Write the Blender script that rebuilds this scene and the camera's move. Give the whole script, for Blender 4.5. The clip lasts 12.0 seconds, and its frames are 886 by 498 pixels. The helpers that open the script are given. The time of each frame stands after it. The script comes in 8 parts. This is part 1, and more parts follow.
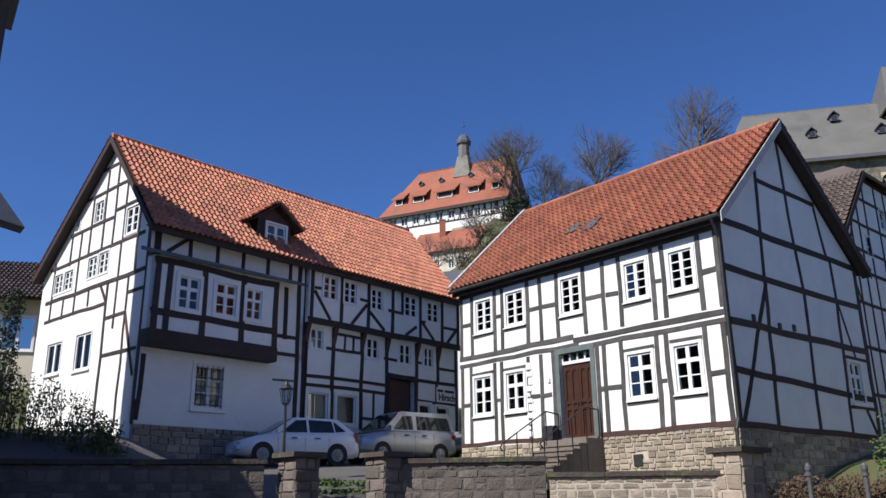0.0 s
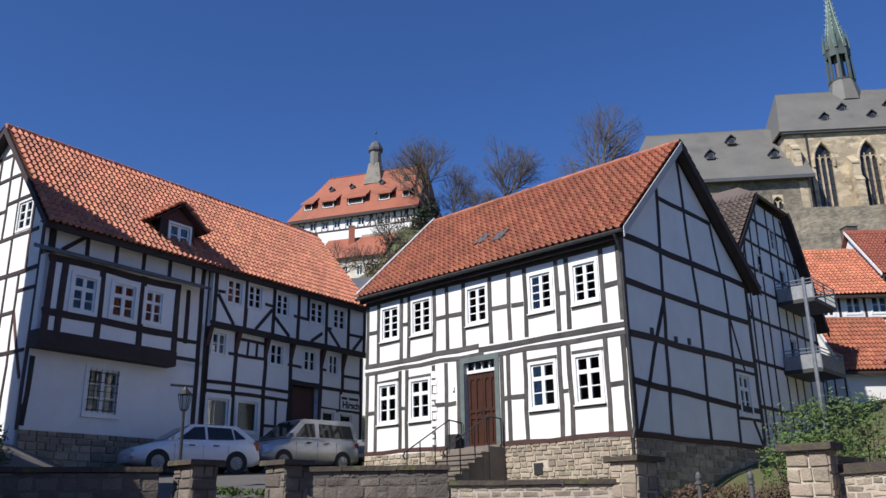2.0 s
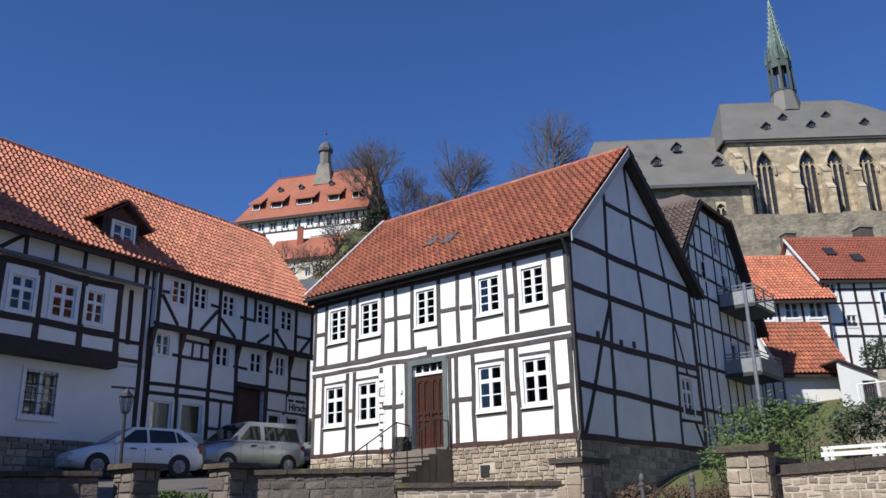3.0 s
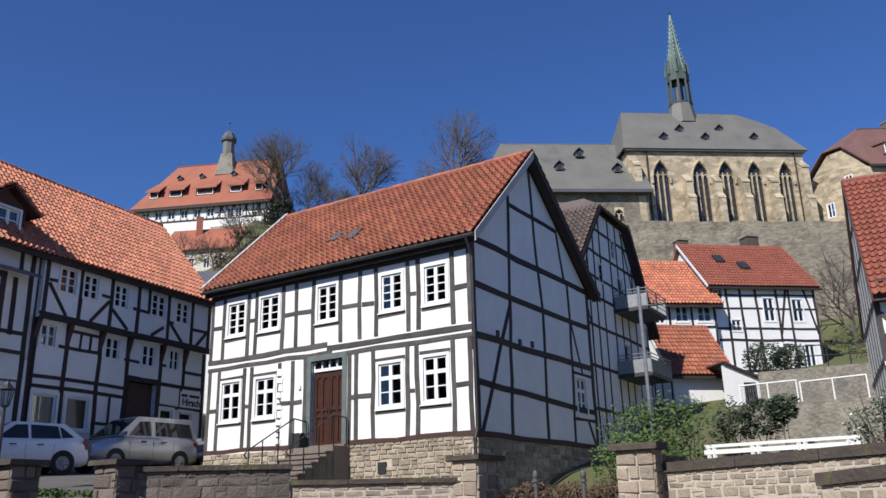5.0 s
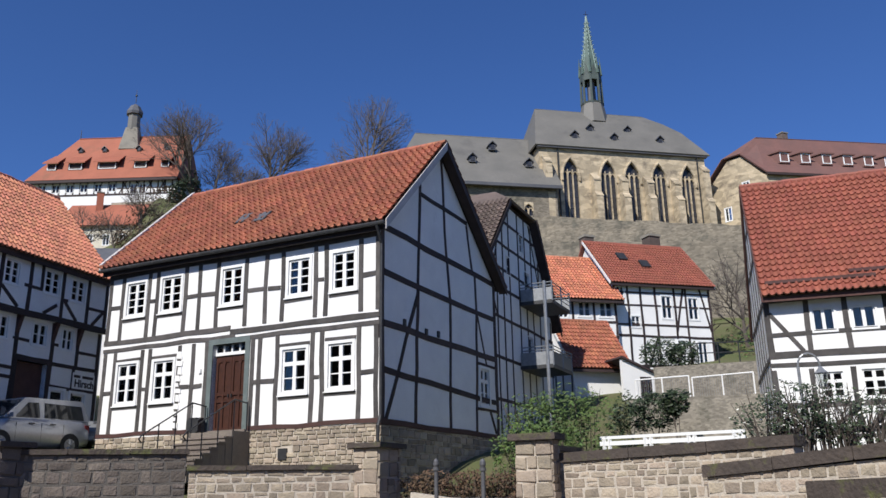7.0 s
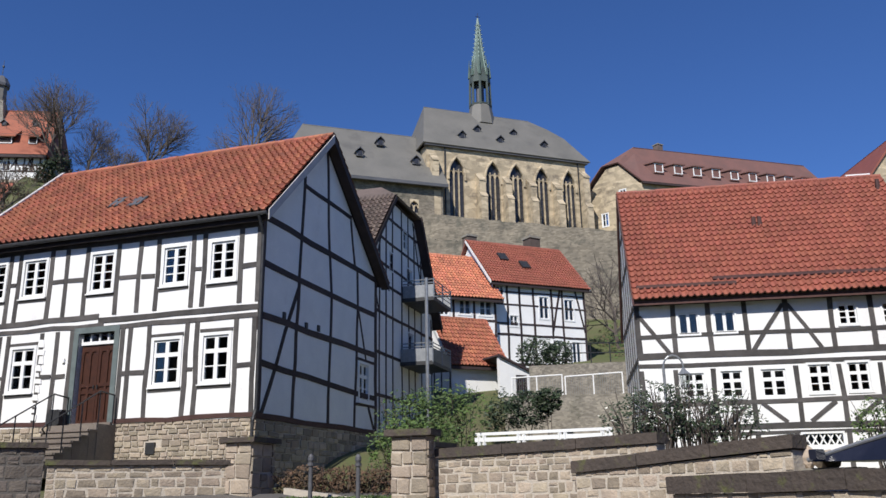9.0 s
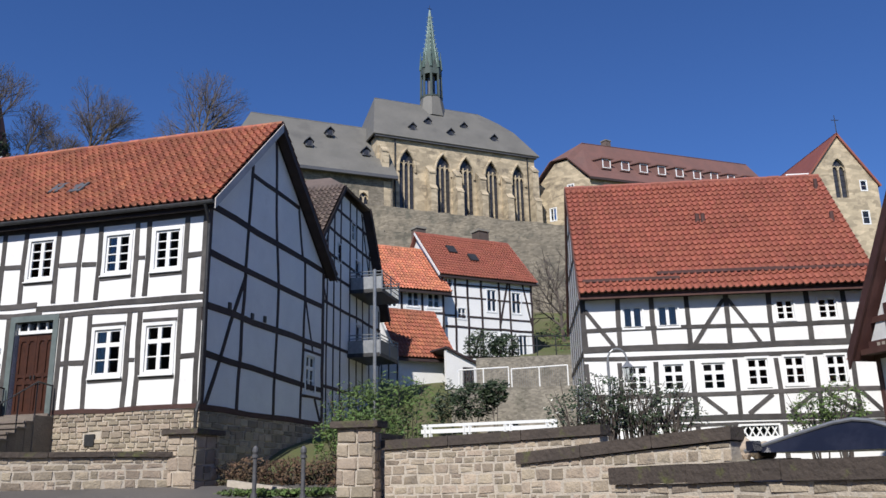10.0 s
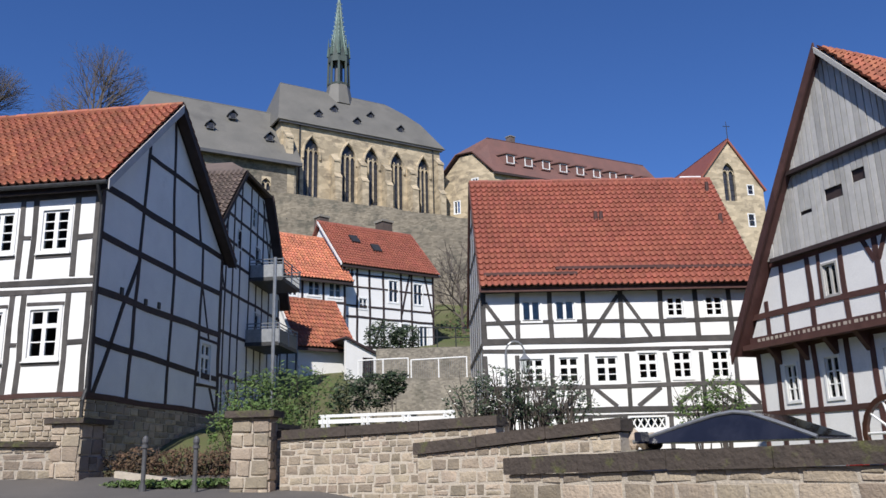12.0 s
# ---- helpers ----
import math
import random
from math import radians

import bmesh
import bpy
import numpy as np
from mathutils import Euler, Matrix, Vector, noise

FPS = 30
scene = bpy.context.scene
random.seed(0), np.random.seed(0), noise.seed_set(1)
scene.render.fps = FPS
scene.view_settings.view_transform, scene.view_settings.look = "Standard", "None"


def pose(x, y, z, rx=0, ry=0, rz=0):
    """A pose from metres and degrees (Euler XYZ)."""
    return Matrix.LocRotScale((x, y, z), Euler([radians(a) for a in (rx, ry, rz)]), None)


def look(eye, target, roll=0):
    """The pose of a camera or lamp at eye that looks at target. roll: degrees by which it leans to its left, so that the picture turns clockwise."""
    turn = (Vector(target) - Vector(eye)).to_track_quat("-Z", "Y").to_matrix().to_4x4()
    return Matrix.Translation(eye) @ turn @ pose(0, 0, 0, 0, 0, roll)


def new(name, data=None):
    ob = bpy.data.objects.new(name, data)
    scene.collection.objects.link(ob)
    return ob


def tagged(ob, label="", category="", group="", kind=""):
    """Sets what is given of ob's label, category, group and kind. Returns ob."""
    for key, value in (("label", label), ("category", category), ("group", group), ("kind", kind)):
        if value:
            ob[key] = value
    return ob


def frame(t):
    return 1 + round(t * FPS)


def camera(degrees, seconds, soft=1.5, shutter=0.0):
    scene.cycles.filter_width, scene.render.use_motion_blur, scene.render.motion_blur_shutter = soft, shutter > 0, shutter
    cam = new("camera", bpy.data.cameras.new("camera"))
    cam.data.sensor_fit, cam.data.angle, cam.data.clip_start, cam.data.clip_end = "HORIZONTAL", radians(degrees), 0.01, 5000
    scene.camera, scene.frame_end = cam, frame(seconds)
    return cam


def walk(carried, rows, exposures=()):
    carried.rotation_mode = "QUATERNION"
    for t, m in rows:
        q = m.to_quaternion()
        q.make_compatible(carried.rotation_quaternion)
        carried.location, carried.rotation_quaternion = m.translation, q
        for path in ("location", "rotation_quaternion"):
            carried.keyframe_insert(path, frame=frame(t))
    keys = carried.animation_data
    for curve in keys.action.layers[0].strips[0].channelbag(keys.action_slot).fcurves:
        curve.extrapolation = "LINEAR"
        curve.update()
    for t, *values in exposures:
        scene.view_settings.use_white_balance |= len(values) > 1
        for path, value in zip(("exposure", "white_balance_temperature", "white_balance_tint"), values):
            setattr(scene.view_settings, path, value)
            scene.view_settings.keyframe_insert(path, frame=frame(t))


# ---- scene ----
cam = camera(55.9, 12.0)
PATH = [
    (0.0, pose(0, 0, 1.6, 107.07, 0.58, -0.15)),
    (0.5, pose(0, 0, 1.6, 107.08, 0.68, -1.37)),
    (1.0, pose(0, 0, 1.6, 107.09, 0.84, -2.94)),
    (1.5, pose(0, 0, 1.6, 107.26, 0.88, -4.59)),
    (2.0, pose(0, 0, 1.6, 107.53, 0.80, -6.62)),
    (2.5, pose(0, 0, 1.6, 107.72, 0.89, -8.38)),
    (3.0, pose(0, 0, 1.6, 107.63, 1.22, -10.13)),
    (5.0, pose(0, 0, 1.6, 107.27, 1.48, -16.95)),
    (5.5, pose(0, 0, 1.6, 107.02, 1.51, -18.49)),
    (6.0, pose(0, 0, 1.6, 106.61, 1.49, -20.20)),
    (6.5, pose(0, 0, 1.6, 106.42, 1.27, -21.77)),
    (8.5, pose(0, 0, 1.6, 106.22, 0.84, -29.79)),
    (9.0, pose(0, 0, 1.6, 105.91, 1.07, -31.79)),
    (9.5, pose(0, 0, 1.6, 105.61, 1.15, -33.53)),
    (10.0, pose(0, 0, 1.6, 105.30, 1.25, -35.38)),
    (10.5, pose(0, 0, 1.6, 104.98, 1.23, -36.89)),
    (11.0, pose(0, 0, 1.6, 104.91, 1.21, -38.81)),
    (11.5, pose(0, 0, 1.6, 104.75, 1.25, -40.74)),
    (12.0, pose(0, 0, 1.6, 104.52, 1.37, -42.22)),
]
walk(cam, PATH, exposures=((0.0, 0.22), (3.0, 0.18), (6.0, 0.14), (8.5, 0.08), (10.0, 0.08), (12.0, 0.14)))

# ---- light ----
SUN_AZ, SUN_EL = 232.0, 42.0
world = bpy.data.worlds.new("world")
scene.world = world
world.use_nodes = True
wn = world.node_tree
sky = wn.nodes.new("ShaderNodeTexSky")
sky.sky_type = 'NISHITA'
sky.sun_disc = False
sky.sun_elevation = radians(SUN_EL)
sky.sun_rotation = radians(SUN_AZ)
sky.altitude = 200
sky.air_density = 1.0
sky.dust_density = 0.3
sky.ozone_density = 3.0
bg = wn.nodes["Background"]
bg.inputs["Strength"].default_value = 0.065
tint = wn.nodes.new("ShaderNodeMix")
tint.data_type, tint.blend_type = 'RGBA', 'MULTIPLY'
tint.inputs["Factor"].default_value = 1.0
tint.inputs["B"].default_value = (0.64, 0.98, 1.62, 1)
wn.links.new(sky.outputs["Color"], tint.inputs["A"])
wn.links.new(tint.outputs["Result"], bg.inputs["Color"])
sun_data = bpy.data.lights.new("sun", 'SUN')
sun_data.energy = 5.0
sun_data.angle = radians(0.53)
sun_data.color = (1.0, 0.965, 0.92)
sun = new("sun", sun_data)
sun_pos = Vector((math.sin(radians(SUN_AZ)) * math.cos(radians(SUN_EL)), math.cos(radians(SUN_AZ)) * math.cos(radians(SUN_EL)), math.sin(radians(SUN_EL)))) * 100
sun.matrix_world = look(sun_pos, (0, 0, 0))


# ---- materials ----
def node(nt, kind, **values):
    n = nt.nodes.new(kind)
    for key, value in values.items():
        n.inputs[key.replace("_", " ")].default_value = value
    return n


def surface(name, base, second, rough=0.8, scale=6.0, spread=0.5, fine=60.0, bump=0.2, bump_scale=40.0, metal=0.0, rand=0.0, stain=None, stain_scale=0.7, stain_low=0.55, stain_high=0.75, cells=0.0):
    """A procedural surface: two colours mixed by large noise, fine grain, bump, per-piece variation and stains."""
    m = bpy.data.materials.new(name)
    m.use_nodes = True
    nt = m.node_tree
    b = nt.nodes["Principled BSDF"]
    b.inputs["Roughness"].default_value = rough
    b.inputs["Metallic"].default_value = metal
    geo = nt.nodes.new("ShaderNodeNewGeometry")
    n1 = node(nt, "ShaderNodeTexNoise", Scale=scale, Detail=5.0, Roughness=0.6)
    n2 = node(nt, "ShaderNodeTexNoise", Scale=fine, Detail=3.0, Roughness=0.6)
    nt.links.new(geo.outputs["Position"], n1.inputs["Vector"])
    nt.links.new(geo.outputs["Position"], n2.inputs["Vector"])
    ramp = nt.nodes.new("ShaderNodeMapRange")
    ramp.inputs["From Min"].default_value = 0.5 - 0.25 * spread
    ramp.inputs["From Max"].default_value = 0.5 + 0.25 * spread
    nt.links.new(n1.outputs["Fac"], ramp.inputs["Value"])
    mix = nt.nodes.new("ShaderNodeMix")
    mix.data_type = 'RGBA'
    mix.inputs["A"].default_value = (*base, 1)
    mix.inputs["B"].default_value = (*second, 1)
    nt.links.new(ramp.outputs["Result"], mix.inputs["Factor"])
    last = mix.outputs["Result"]
    if stain:
        n3 = node(nt, "ShaderNodeTexNoise", Scale=stain_scale, Detail=6.0, Roughness=0.7)
        nt.links.new(geo.outputs["Position"], n3.inputs["Vector"])
        r3 = nt.nodes.new("ShaderNodeMapRange")
        r3.inputs["From Min"].default_value = stain_low
        r3.inputs["From Max"].default_value = stain_high
        nt.links.new(n3.outputs["Fac"], r3.inputs["Value"])
        m3 = nt.nodes.new("ShaderNodeMix")
        m3.data_type = 'RGBA'
        m3.inputs["B"].default_value = (*stain, 1)
        nt.links.new(last, m3.inputs["A"])
        nt.links.new(r3.outputs["Result"], m3.inputs["Factor"])
        last = m3.outputs["Result"]
    if cells:
        vo = node(nt, "ShaderNodeTexVoronoi", Scale=cells)
        sq = nt.nodes.new("ShaderNodeVectorMath")
        sq.operation = 'MULTIPLY'
        sq.inputs[1].default_value = (1, 1, 2.4)
        nt.links.new(geo.outputs["Position"], sq.inputs[0])
        nt.links.new(sq.outputs["Vector"], vo.inputs["Vector"])
        sep = nt.nodes.new("ShaderNodeSeparateColor")
        nt.links.new(vo.outputs["Color"], sep.inputs["Color"])
        rc = nt.nodes.new("ShaderNodeMapRange")
        rc.inputs["To Min"].default_value = 0.68
        rc.inputs["To Max"].default_value = 1.18
        nt.links.new(sep.outputs["Red"], rc.inputs["Value"])
        mc = nt.nodes.new("ShaderNodeMix")
        mc.data_type, mc.blend_type = 'RGBA', 'MULTIPLY'
        mc.inputs["Factor"].default_value = 1.0
        nt.links.new(last, mc.inputs["A"])
        nt.links.new(rc.outputs["Result"], mc.inputs["B"])
        last = mc.outputs["Result"]
    hsv = nt.nodes.new("ShaderNodeHueSaturation")
    grain = nt.nodes.new("ShaderNodeMapRange")
    grain.inputs["To Min"].default_value = 0.82
    grain.inputs["To Max"].default_value = 1.18
    nt.links.new(n2.outputs["Fac"], grain.inputs["Value"])
    value = grain.outputs["Result"]
    if rand:
        info = nt.nodes.new("ShaderNodeObjectInfo")
        add = nt.nodes.new("ShaderNodeMath")
        add.operation = 'ADD'
        nt.links.new(info.outputs["Random"], add.inputs[0])
        nt.links.new(geo.outputs["Random Per Island"], add.inputs[1])
        fr = nt.nodes.new("ShaderNodeMath")
        fr.operation = 'FRACT'
        nt.links.new(add.outputs[0], fr.inputs[0])
        r4 = nt.nodes.new("ShaderNodeMapRange")
        r4.inputs["To Min"].default_value = 1 - rand
        r4.inputs["To Max"].default_value = 1 + rand
        nt.links.new(fr.outputs[0], r4.inputs["Value"])
        mul = nt.nodes.new("ShaderNodeMath")
        mul.operation = 'MULTIPLY'
        nt.links.new(value, mul.inputs[0])
        nt.links.new(r4.outputs["Result"], mul.inputs[1])
        value = mul.outputs[0]
        r5 = nt.nodes.new("ShaderNodeMapRange")
        r5.inputs["To Min"].default_value = 0.5 - 0.03 * rand
        r5.inputs["To Max"].default_value = 0.5 + 0.03 * rand
        wn2 = nt.nodes.new("ShaderNodeTexWhiteNoise")
        wn2.noise_dimensions = '1D'
        nt.links.new(fr.outputs[0], wn2.inputs["W"])
        nt.links.new(wn2.outputs["Value"], r5.inputs["Value"])
        nt.links.new(r5.outputs["Result"], hsv.inputs["Hue"])
    nt.links.new(value, hsv.inputs["Value"])
    nt.links.new(last, hsv.inputs["Color"])
    nt.links.new(hsv.outputs["Color"], b.inputs["Base Color"])
    if bump:
        n4 = node(nt, "ShaderNodeTexNoise", Scale=bump_scale, Detail=4.0)
        nt.links.new(geo.outputs["Position"], n4.inputs["Vector"])
        bp = nt.nodes.new("ShaderNodeBump")
        bp.inputs["Strength"].default_value = bump
        bp.inputs["Distance"].default_value = 0.03
        nt.links.new(n4.outputs["Fac"], bp.inputs["Height"])
        nt.links.new(bp.outputs["Normal"], b.inputs["Normal"])
    return m


def glass(name, tint=(0.55, 0.6, 0.62), clear=0.75):
    m = bpy.data.materials.new(name)
    m.use_nodes = True
    nt = m.node_tree
    nt.nodes.remove(nt.nodes["Principled BSDF"])
    tr = nt.nodes.new("ShaderNodeBsdfTransparent")
    tr.inputs["Color"].default_value = (*[c * clear for c in tint], 1)
    gl = nt.nodes.new("ShaderNodeBsdfGlossy")
    gl.inputs["Roughness"].default_value = 0.03
    fr = nt.nodes.new("ShaderNodeFresnel")
    fr.inputs["IOR"].default_value = 1.5
    mx = nt.nodes.new("ShaderNodeMixShader")
    nt.links.new(fr.outputs["Fac"], mx.inputs["Fac"])
    nt.links.new(tr.outputs["BSDF"], mx.inputs[1])
    nt.links.new(gl.outputs["BSDF"], mx.inputs[2])
    nt.links.new(mx.outputs["Shader"], nt.nodes["Material Output"].inputs["Surface"])
    return m


plaster = surface("white_plaster", (0.83, 0.82, 0.79), (0.74, 0.73, 0.71), 0.9, 1.2, 0.9, 50, 0.12, 18, stain=(0.62, 0.6, 0.57), stain_scale=1.1, stain_low=0.62, stain_high=0.85)
plaster_cream = surface("cream_plaster", (0.66, 0.6, 0.47), (0.55, 0.5, 0.4), 0.9, 0.8, 0.9, 30, 0.12, 12)
timber = surface("dark_timber", (0.026, 0.016, 0.016), (0.044, 0.027, 0.026), 0.75, 3.0, 0.8, 90, 0.3, 60, rand=0.3)
timber_grey = surface("grey_timber", (0.045, 0.040, 0.038), (0.088, 0.08, 0.075), 0.8, 3.0, 0.8, 90, 0.3, 60, rand=0.25)
timber_brown = surface("brown_timber", (0.055, 0.022, 0.018), (0.085, 0.036, 0.03), 0.75, 3.0, 0.8, 90, 0.3, 60, rand=0.25)
tile_red = surface("red_clay_tile", (0.37, 0.128, 0.068), (0.275, 0.092, 0.052), 0.75, 0.8, 0.9, 40, 0.2, 60, rand=0.22, stain=(0.22, 0.10, 0.06), stain_scale=0.9, stain_low=0.56, stain_high=0.8)
tile_orange = surface("orange_clay_tile", (0.54, 0.20, 0.11), (0.42, 0.155, 0.09), 0.75, 0.8, 0.9, 40, 0.2, 60, rand=0.22, stain=(0.26, 0.11, 0.07), stain_scale=0.8, stain_low=0.56, stain_high=0.8)
tile_new = surface("machine_clay_tile", (0.30, 0.094, 0.060), (0.24, 0.078, 0.05), 0.55, 0.6, 0.7, 40, 0.1, 60, rand=0.12)
tile_brown = surface("brown_roof_tile", (0.10, 0.075, 0.06), (0.15, 0.11, 0.09), 0.8, 1.5, 0.8, 40, 0.3, 20, rand=0.25)
slate = surface("grey_slate", (0.125, 0.12, 0.105), (0.17, 0.16, 0.14), 0.6, 0.35, 0.9, 6, 0.3, 5, stain=(0.10, 0.095, 0.085), stain_scale=0.3)
slate_dark = surface("dark_slate", (0.07, 0.072, 0.08), (0.11, 0.11, 0.12), 0.6, 0.5, 0.9, 8, 0.3, 8)
stone_y = surface("yellow_sandstone", (0.53, 0.43, 0.29), (0.40, 0.33, 0.225), 0.9, 0.6, 0.9, 3, 0.5, 2, stain=(0.22, 0.18, 0.13), stain_scale=0.5, stain_low=0.53, stain_high=0.68, cells=0.9)
stone = surface("rubble_stone", (0.40, 0.325, 0.24), (0.27, 0.225, 0.175), 0.92, 4.0, 0.9, 40, 0.7, 22, rand=0.34, stain=(0.17, 0.155, 0.135), stain_scale=2.6, stain_low=0.6)
mortar = surface("lime_mortar", (0.52, 0.455, 0.37), (0.40, 0.355, 0.295), 0.95, 6.0, 0.9, 50, 0.5, 30)
coping = surface("dark_sandstone_coping", (0.085, 0.066, 0.054), (0.055, 0.044, 0.037), 0.92, 3.0, 0.9, 25, 0.9, 14, stain=(0.11, 0.115, 0.04), stain_scale=2.6, stain_low=0.55, stain_high=0.68)
verge_paint = surface("pale_verge_paint", (0.52, 0.49, 0.47), (0.42, 0.4, 0.385), 0.7, 3.0, 0.6, 60, 0.15, 30)
paint = surface("white_paint", (0.8, 0.8, 0.78), (0.74, 0.74, 0.72), 0.5, 3.0, 0.5, 60, 0.05, 30)
door_wood = surface("brown_varnished_wood", (0.07, 0.026, 0.015), (0.04, 0.016, 0.010), 0.4, 6.0, 0.8, 80, 0.15, 50)
frame_green = surface("grey_green_paint", (0.135, 0.165, 0.16), (0.10, 0.125, 0.12), 0.6, 4.0, 0.6, 60, 0.1, 30)
board_grey = surface("weathered_boards", (0.52, 0.505, 0.475), (0.41, 0.4, 0.375), 0.85, 4.0, 0.9, 60, 0.4, 40, rand=0.2)
copper_dark = surface("dark_copper", (0.075, 0.10, 0.088), (0.05, 0.06, 0.055), 0.7, 0.8, 0.9, 8, 0.2, 5)
copper_pale = surface("pale_verdigris", (0.26, 0.35, 0.31), (0.16, 0.22, 0.2), 0.7, 0.8, 0.9, 8, 0.2, 5)
copper = surface("verdigris_copper", (0.10, 0.155, 0.13), (0.055, 0.08, 0.07), 0.7, 0.8, 0.9, 8, 0.2, 5)
metal_dark = surface("dark_metal", (0.03, 0.03, 0.032), (0.05, 0.05, 0.05), 0.5, 8.0, 0.5, 60, 0.1, 40, metal=0.3)
metal_grey = surface("galvanised_metal", (0.3, 0.31, 0.32), (0.24, 0.25, 0.26), 0.45, 6.0, 0.5, 60, 0.05, 30, metal=0.5)
asphalt = surface("asphalt", (0.13, 0.118, 0.106), (0.09, 0.083, 0.077), 0.9, 0.5, 0.9, 60, 0.4, 80, stain=(0.12, 0.11, 0.1), stain_scale=0.4)
grass = surface("grass_ground", (0.075, 0.10, 0.025), (0.11, 0.10, 0.045), 0.95, 0.8, 0.9, 20, 0.8, 10, stain=(0.14, 0.11, 0.07), stain_scale=0.25, stain_low=0.5)
leaf = surface("green_leaves", (0.075, 0.12, 0.022), (0.045, 0.08, 0.018), 0.7, 2.0, 0.9, 20, 0, rand=0.4)
leaf_dark = surface("ivy_leaves", (0.03, 0.05, 0.018), (0.02, 0.035, 0.014), 0.6, 2.0, 0.9, 20, 0, rand=0.4)
leaf_brown = surface("brown_hedge_leaves", (0.11, 0.055, 0.03), (0.07, 0.05, 0.025), 0.8, 2.0, 0.9, 20, 0, rand=0.4)
blossom = surface("white_blossom", (0.7, 0.68, 0.62), (0.55, 0.55, 0.45), 0.8, 2.0, 0.9, 20, 0, rand=0.2)
bark = surface("grey_bark", (0.11, 0.09, 0.075), (0.075, 0.06, 0.05), 0.9, 4.0, 0.9, 30, 0.5, 20)
stone_far = surface("old_rubble_wall", (0.26, 0.222, 0.165), (0.155, 0.135, 0.105), 0.95, 0.7, 0.9, 3.5, 0.9, 1.8, stain=(0.09, 0.09, 0.07), stain_scale=0.35, stain_low=0.52, cells=2.6)
# Stone and mortar copies with shade put into their colour; doorsteps reuse the stone.
stone_shaded = surface("shade_toned_dark_stone", (0.17, 0.14, 0.115), (0.12, 0.10, 0.085), 0.92, 4.0, 0.9, 40, 0.7, 22, rand=0.3)
mortar_shaded = surface("shade_toned_mortar", (0.14, 0.125, 0.11), (0.10, 0.09, 0.08), 0.95, 6.0, 0.9, 50, 0.5, 30)
concrete = surface("weathered_concrete", (0.27, 0.245, 0.2), (0.2, 0.185, 0.155), 0.9, 1.0, 0.9, 20, 0.4, 10, stain=(0.13, 0.12, 0.1), stain_scale=0.6)
car_white = surface("white_car_paint", (0.75, 0.76, 0.78), (0.73, 0.74, 0.76), 0.25, 2.0, 0.3, 20, 0)
car_silver = surface("silver_car_paint", (0.42, 0.43, 0.45), (0.4, 0.41, 0.43), 0.3, 2.0, 0.3, 20, 0, metal=0.6)
car_dark = surface("dark_blue_cover", (0.012, 0.014, 0.025), (0.02, 0.022, 0.035), 0.25, 2.0, 0.3, 20, 0)
rubber = surface("black_rubber", (0.015, 0.015, 0.015), (0.02, 0.02, 0.02), 0.8, 8.0, 0.5, 40, 0)
lens_red = surface("red_lamp_lens", (0.25, 0.015, 0.015), (0.2, 0.01, 0.01), 0.2, 8.0, 0.5, 40, 0)
lens_clear = surface("clear_lamp_lens", (0.6, 0.65, 0.7), (0.5, 0.55, 0.6), 0.1, 8.0, 0.5, 40, 0)
curtain = surface("white_curtain", (0.6, 0.6, 0.58), (0.45, 0.45, 0.44), 0.9, 12.0, 0.9, 30, 0)
pane_glass = glass("window_glass", (0.85, 0.88, 0.88), 0.92)
car_glass = glass("car_glass", (0.3, 0.33, 0.33), 0.5)


# ---- building blocks ----
def way(az):
    return Vector((math.sin(radians(az)), math.cos(radians(az)), 0))


def spot(az, d, z=0.0):
    return way(az) * d + Vector((0, 0, z))


def mesh_of(name, bm, material):
    me = bpy.data.meshes.new(name)
    bmesh.ops.recalc_face_normals(bm, faces=bm.faces)
    bm.to_mesh(me)
    bm.free()
    me.materials.append(material)
    return me


def part(name, bm, material, parent=None, label=""):
    ob = new(name, mesh_of(name, bm, material))
    ob.parent = parent
    return tagged(ob, label) if label else ob


def thing(name, at, label, category, group="", kind=""):
    ob = new(name)
    ob.location = at
    return tagged(ob, label, category, group, kind)


def built(name, bm, material, parent, label=""):
    ob = under(new(name, mesh_of(name, bm, material)), parent)
    return tagged(ob, label) if label else ob


def hexa(bm, pts):
    """A solid from eight corners: four of one face, then the four opposite."""
    v = [bm.verts.new(p) for p in pts]
    for f in ((0, 1, 2, 3), (7, 6, 5, 4), (0, 4, 5, 1), (1, 5, 6, 2), (2, 6, 7, 3), (3, 7, 4, 0)):
        bm.faces.new([v[i] for i in f])


def prism(bm, f, poly, o0, o1):
    """A polygon on a face f(a, z, out), as thick as from o0 to o1."""
    a = [bm.verts.new(f(x, z, o0)) for x, z in poly]
    b = [bm.verts.new(f(x, z, o1)) for x, z in poly]
    n = len(poly)
    bm.faces.new(a[::-1])
    bm.faces.new(b)
    for i in range(n):
        j = (i + 1) % n
        bm.faces.new((a[i], a[j], b[j], b[i]))


def slab(bm, f, a0, a1, z0, z1, o0, o1):
    prism(bm, f, [(a0, z0), (a1, z0), (a1, z1), (a0, z1)], o0, o1)


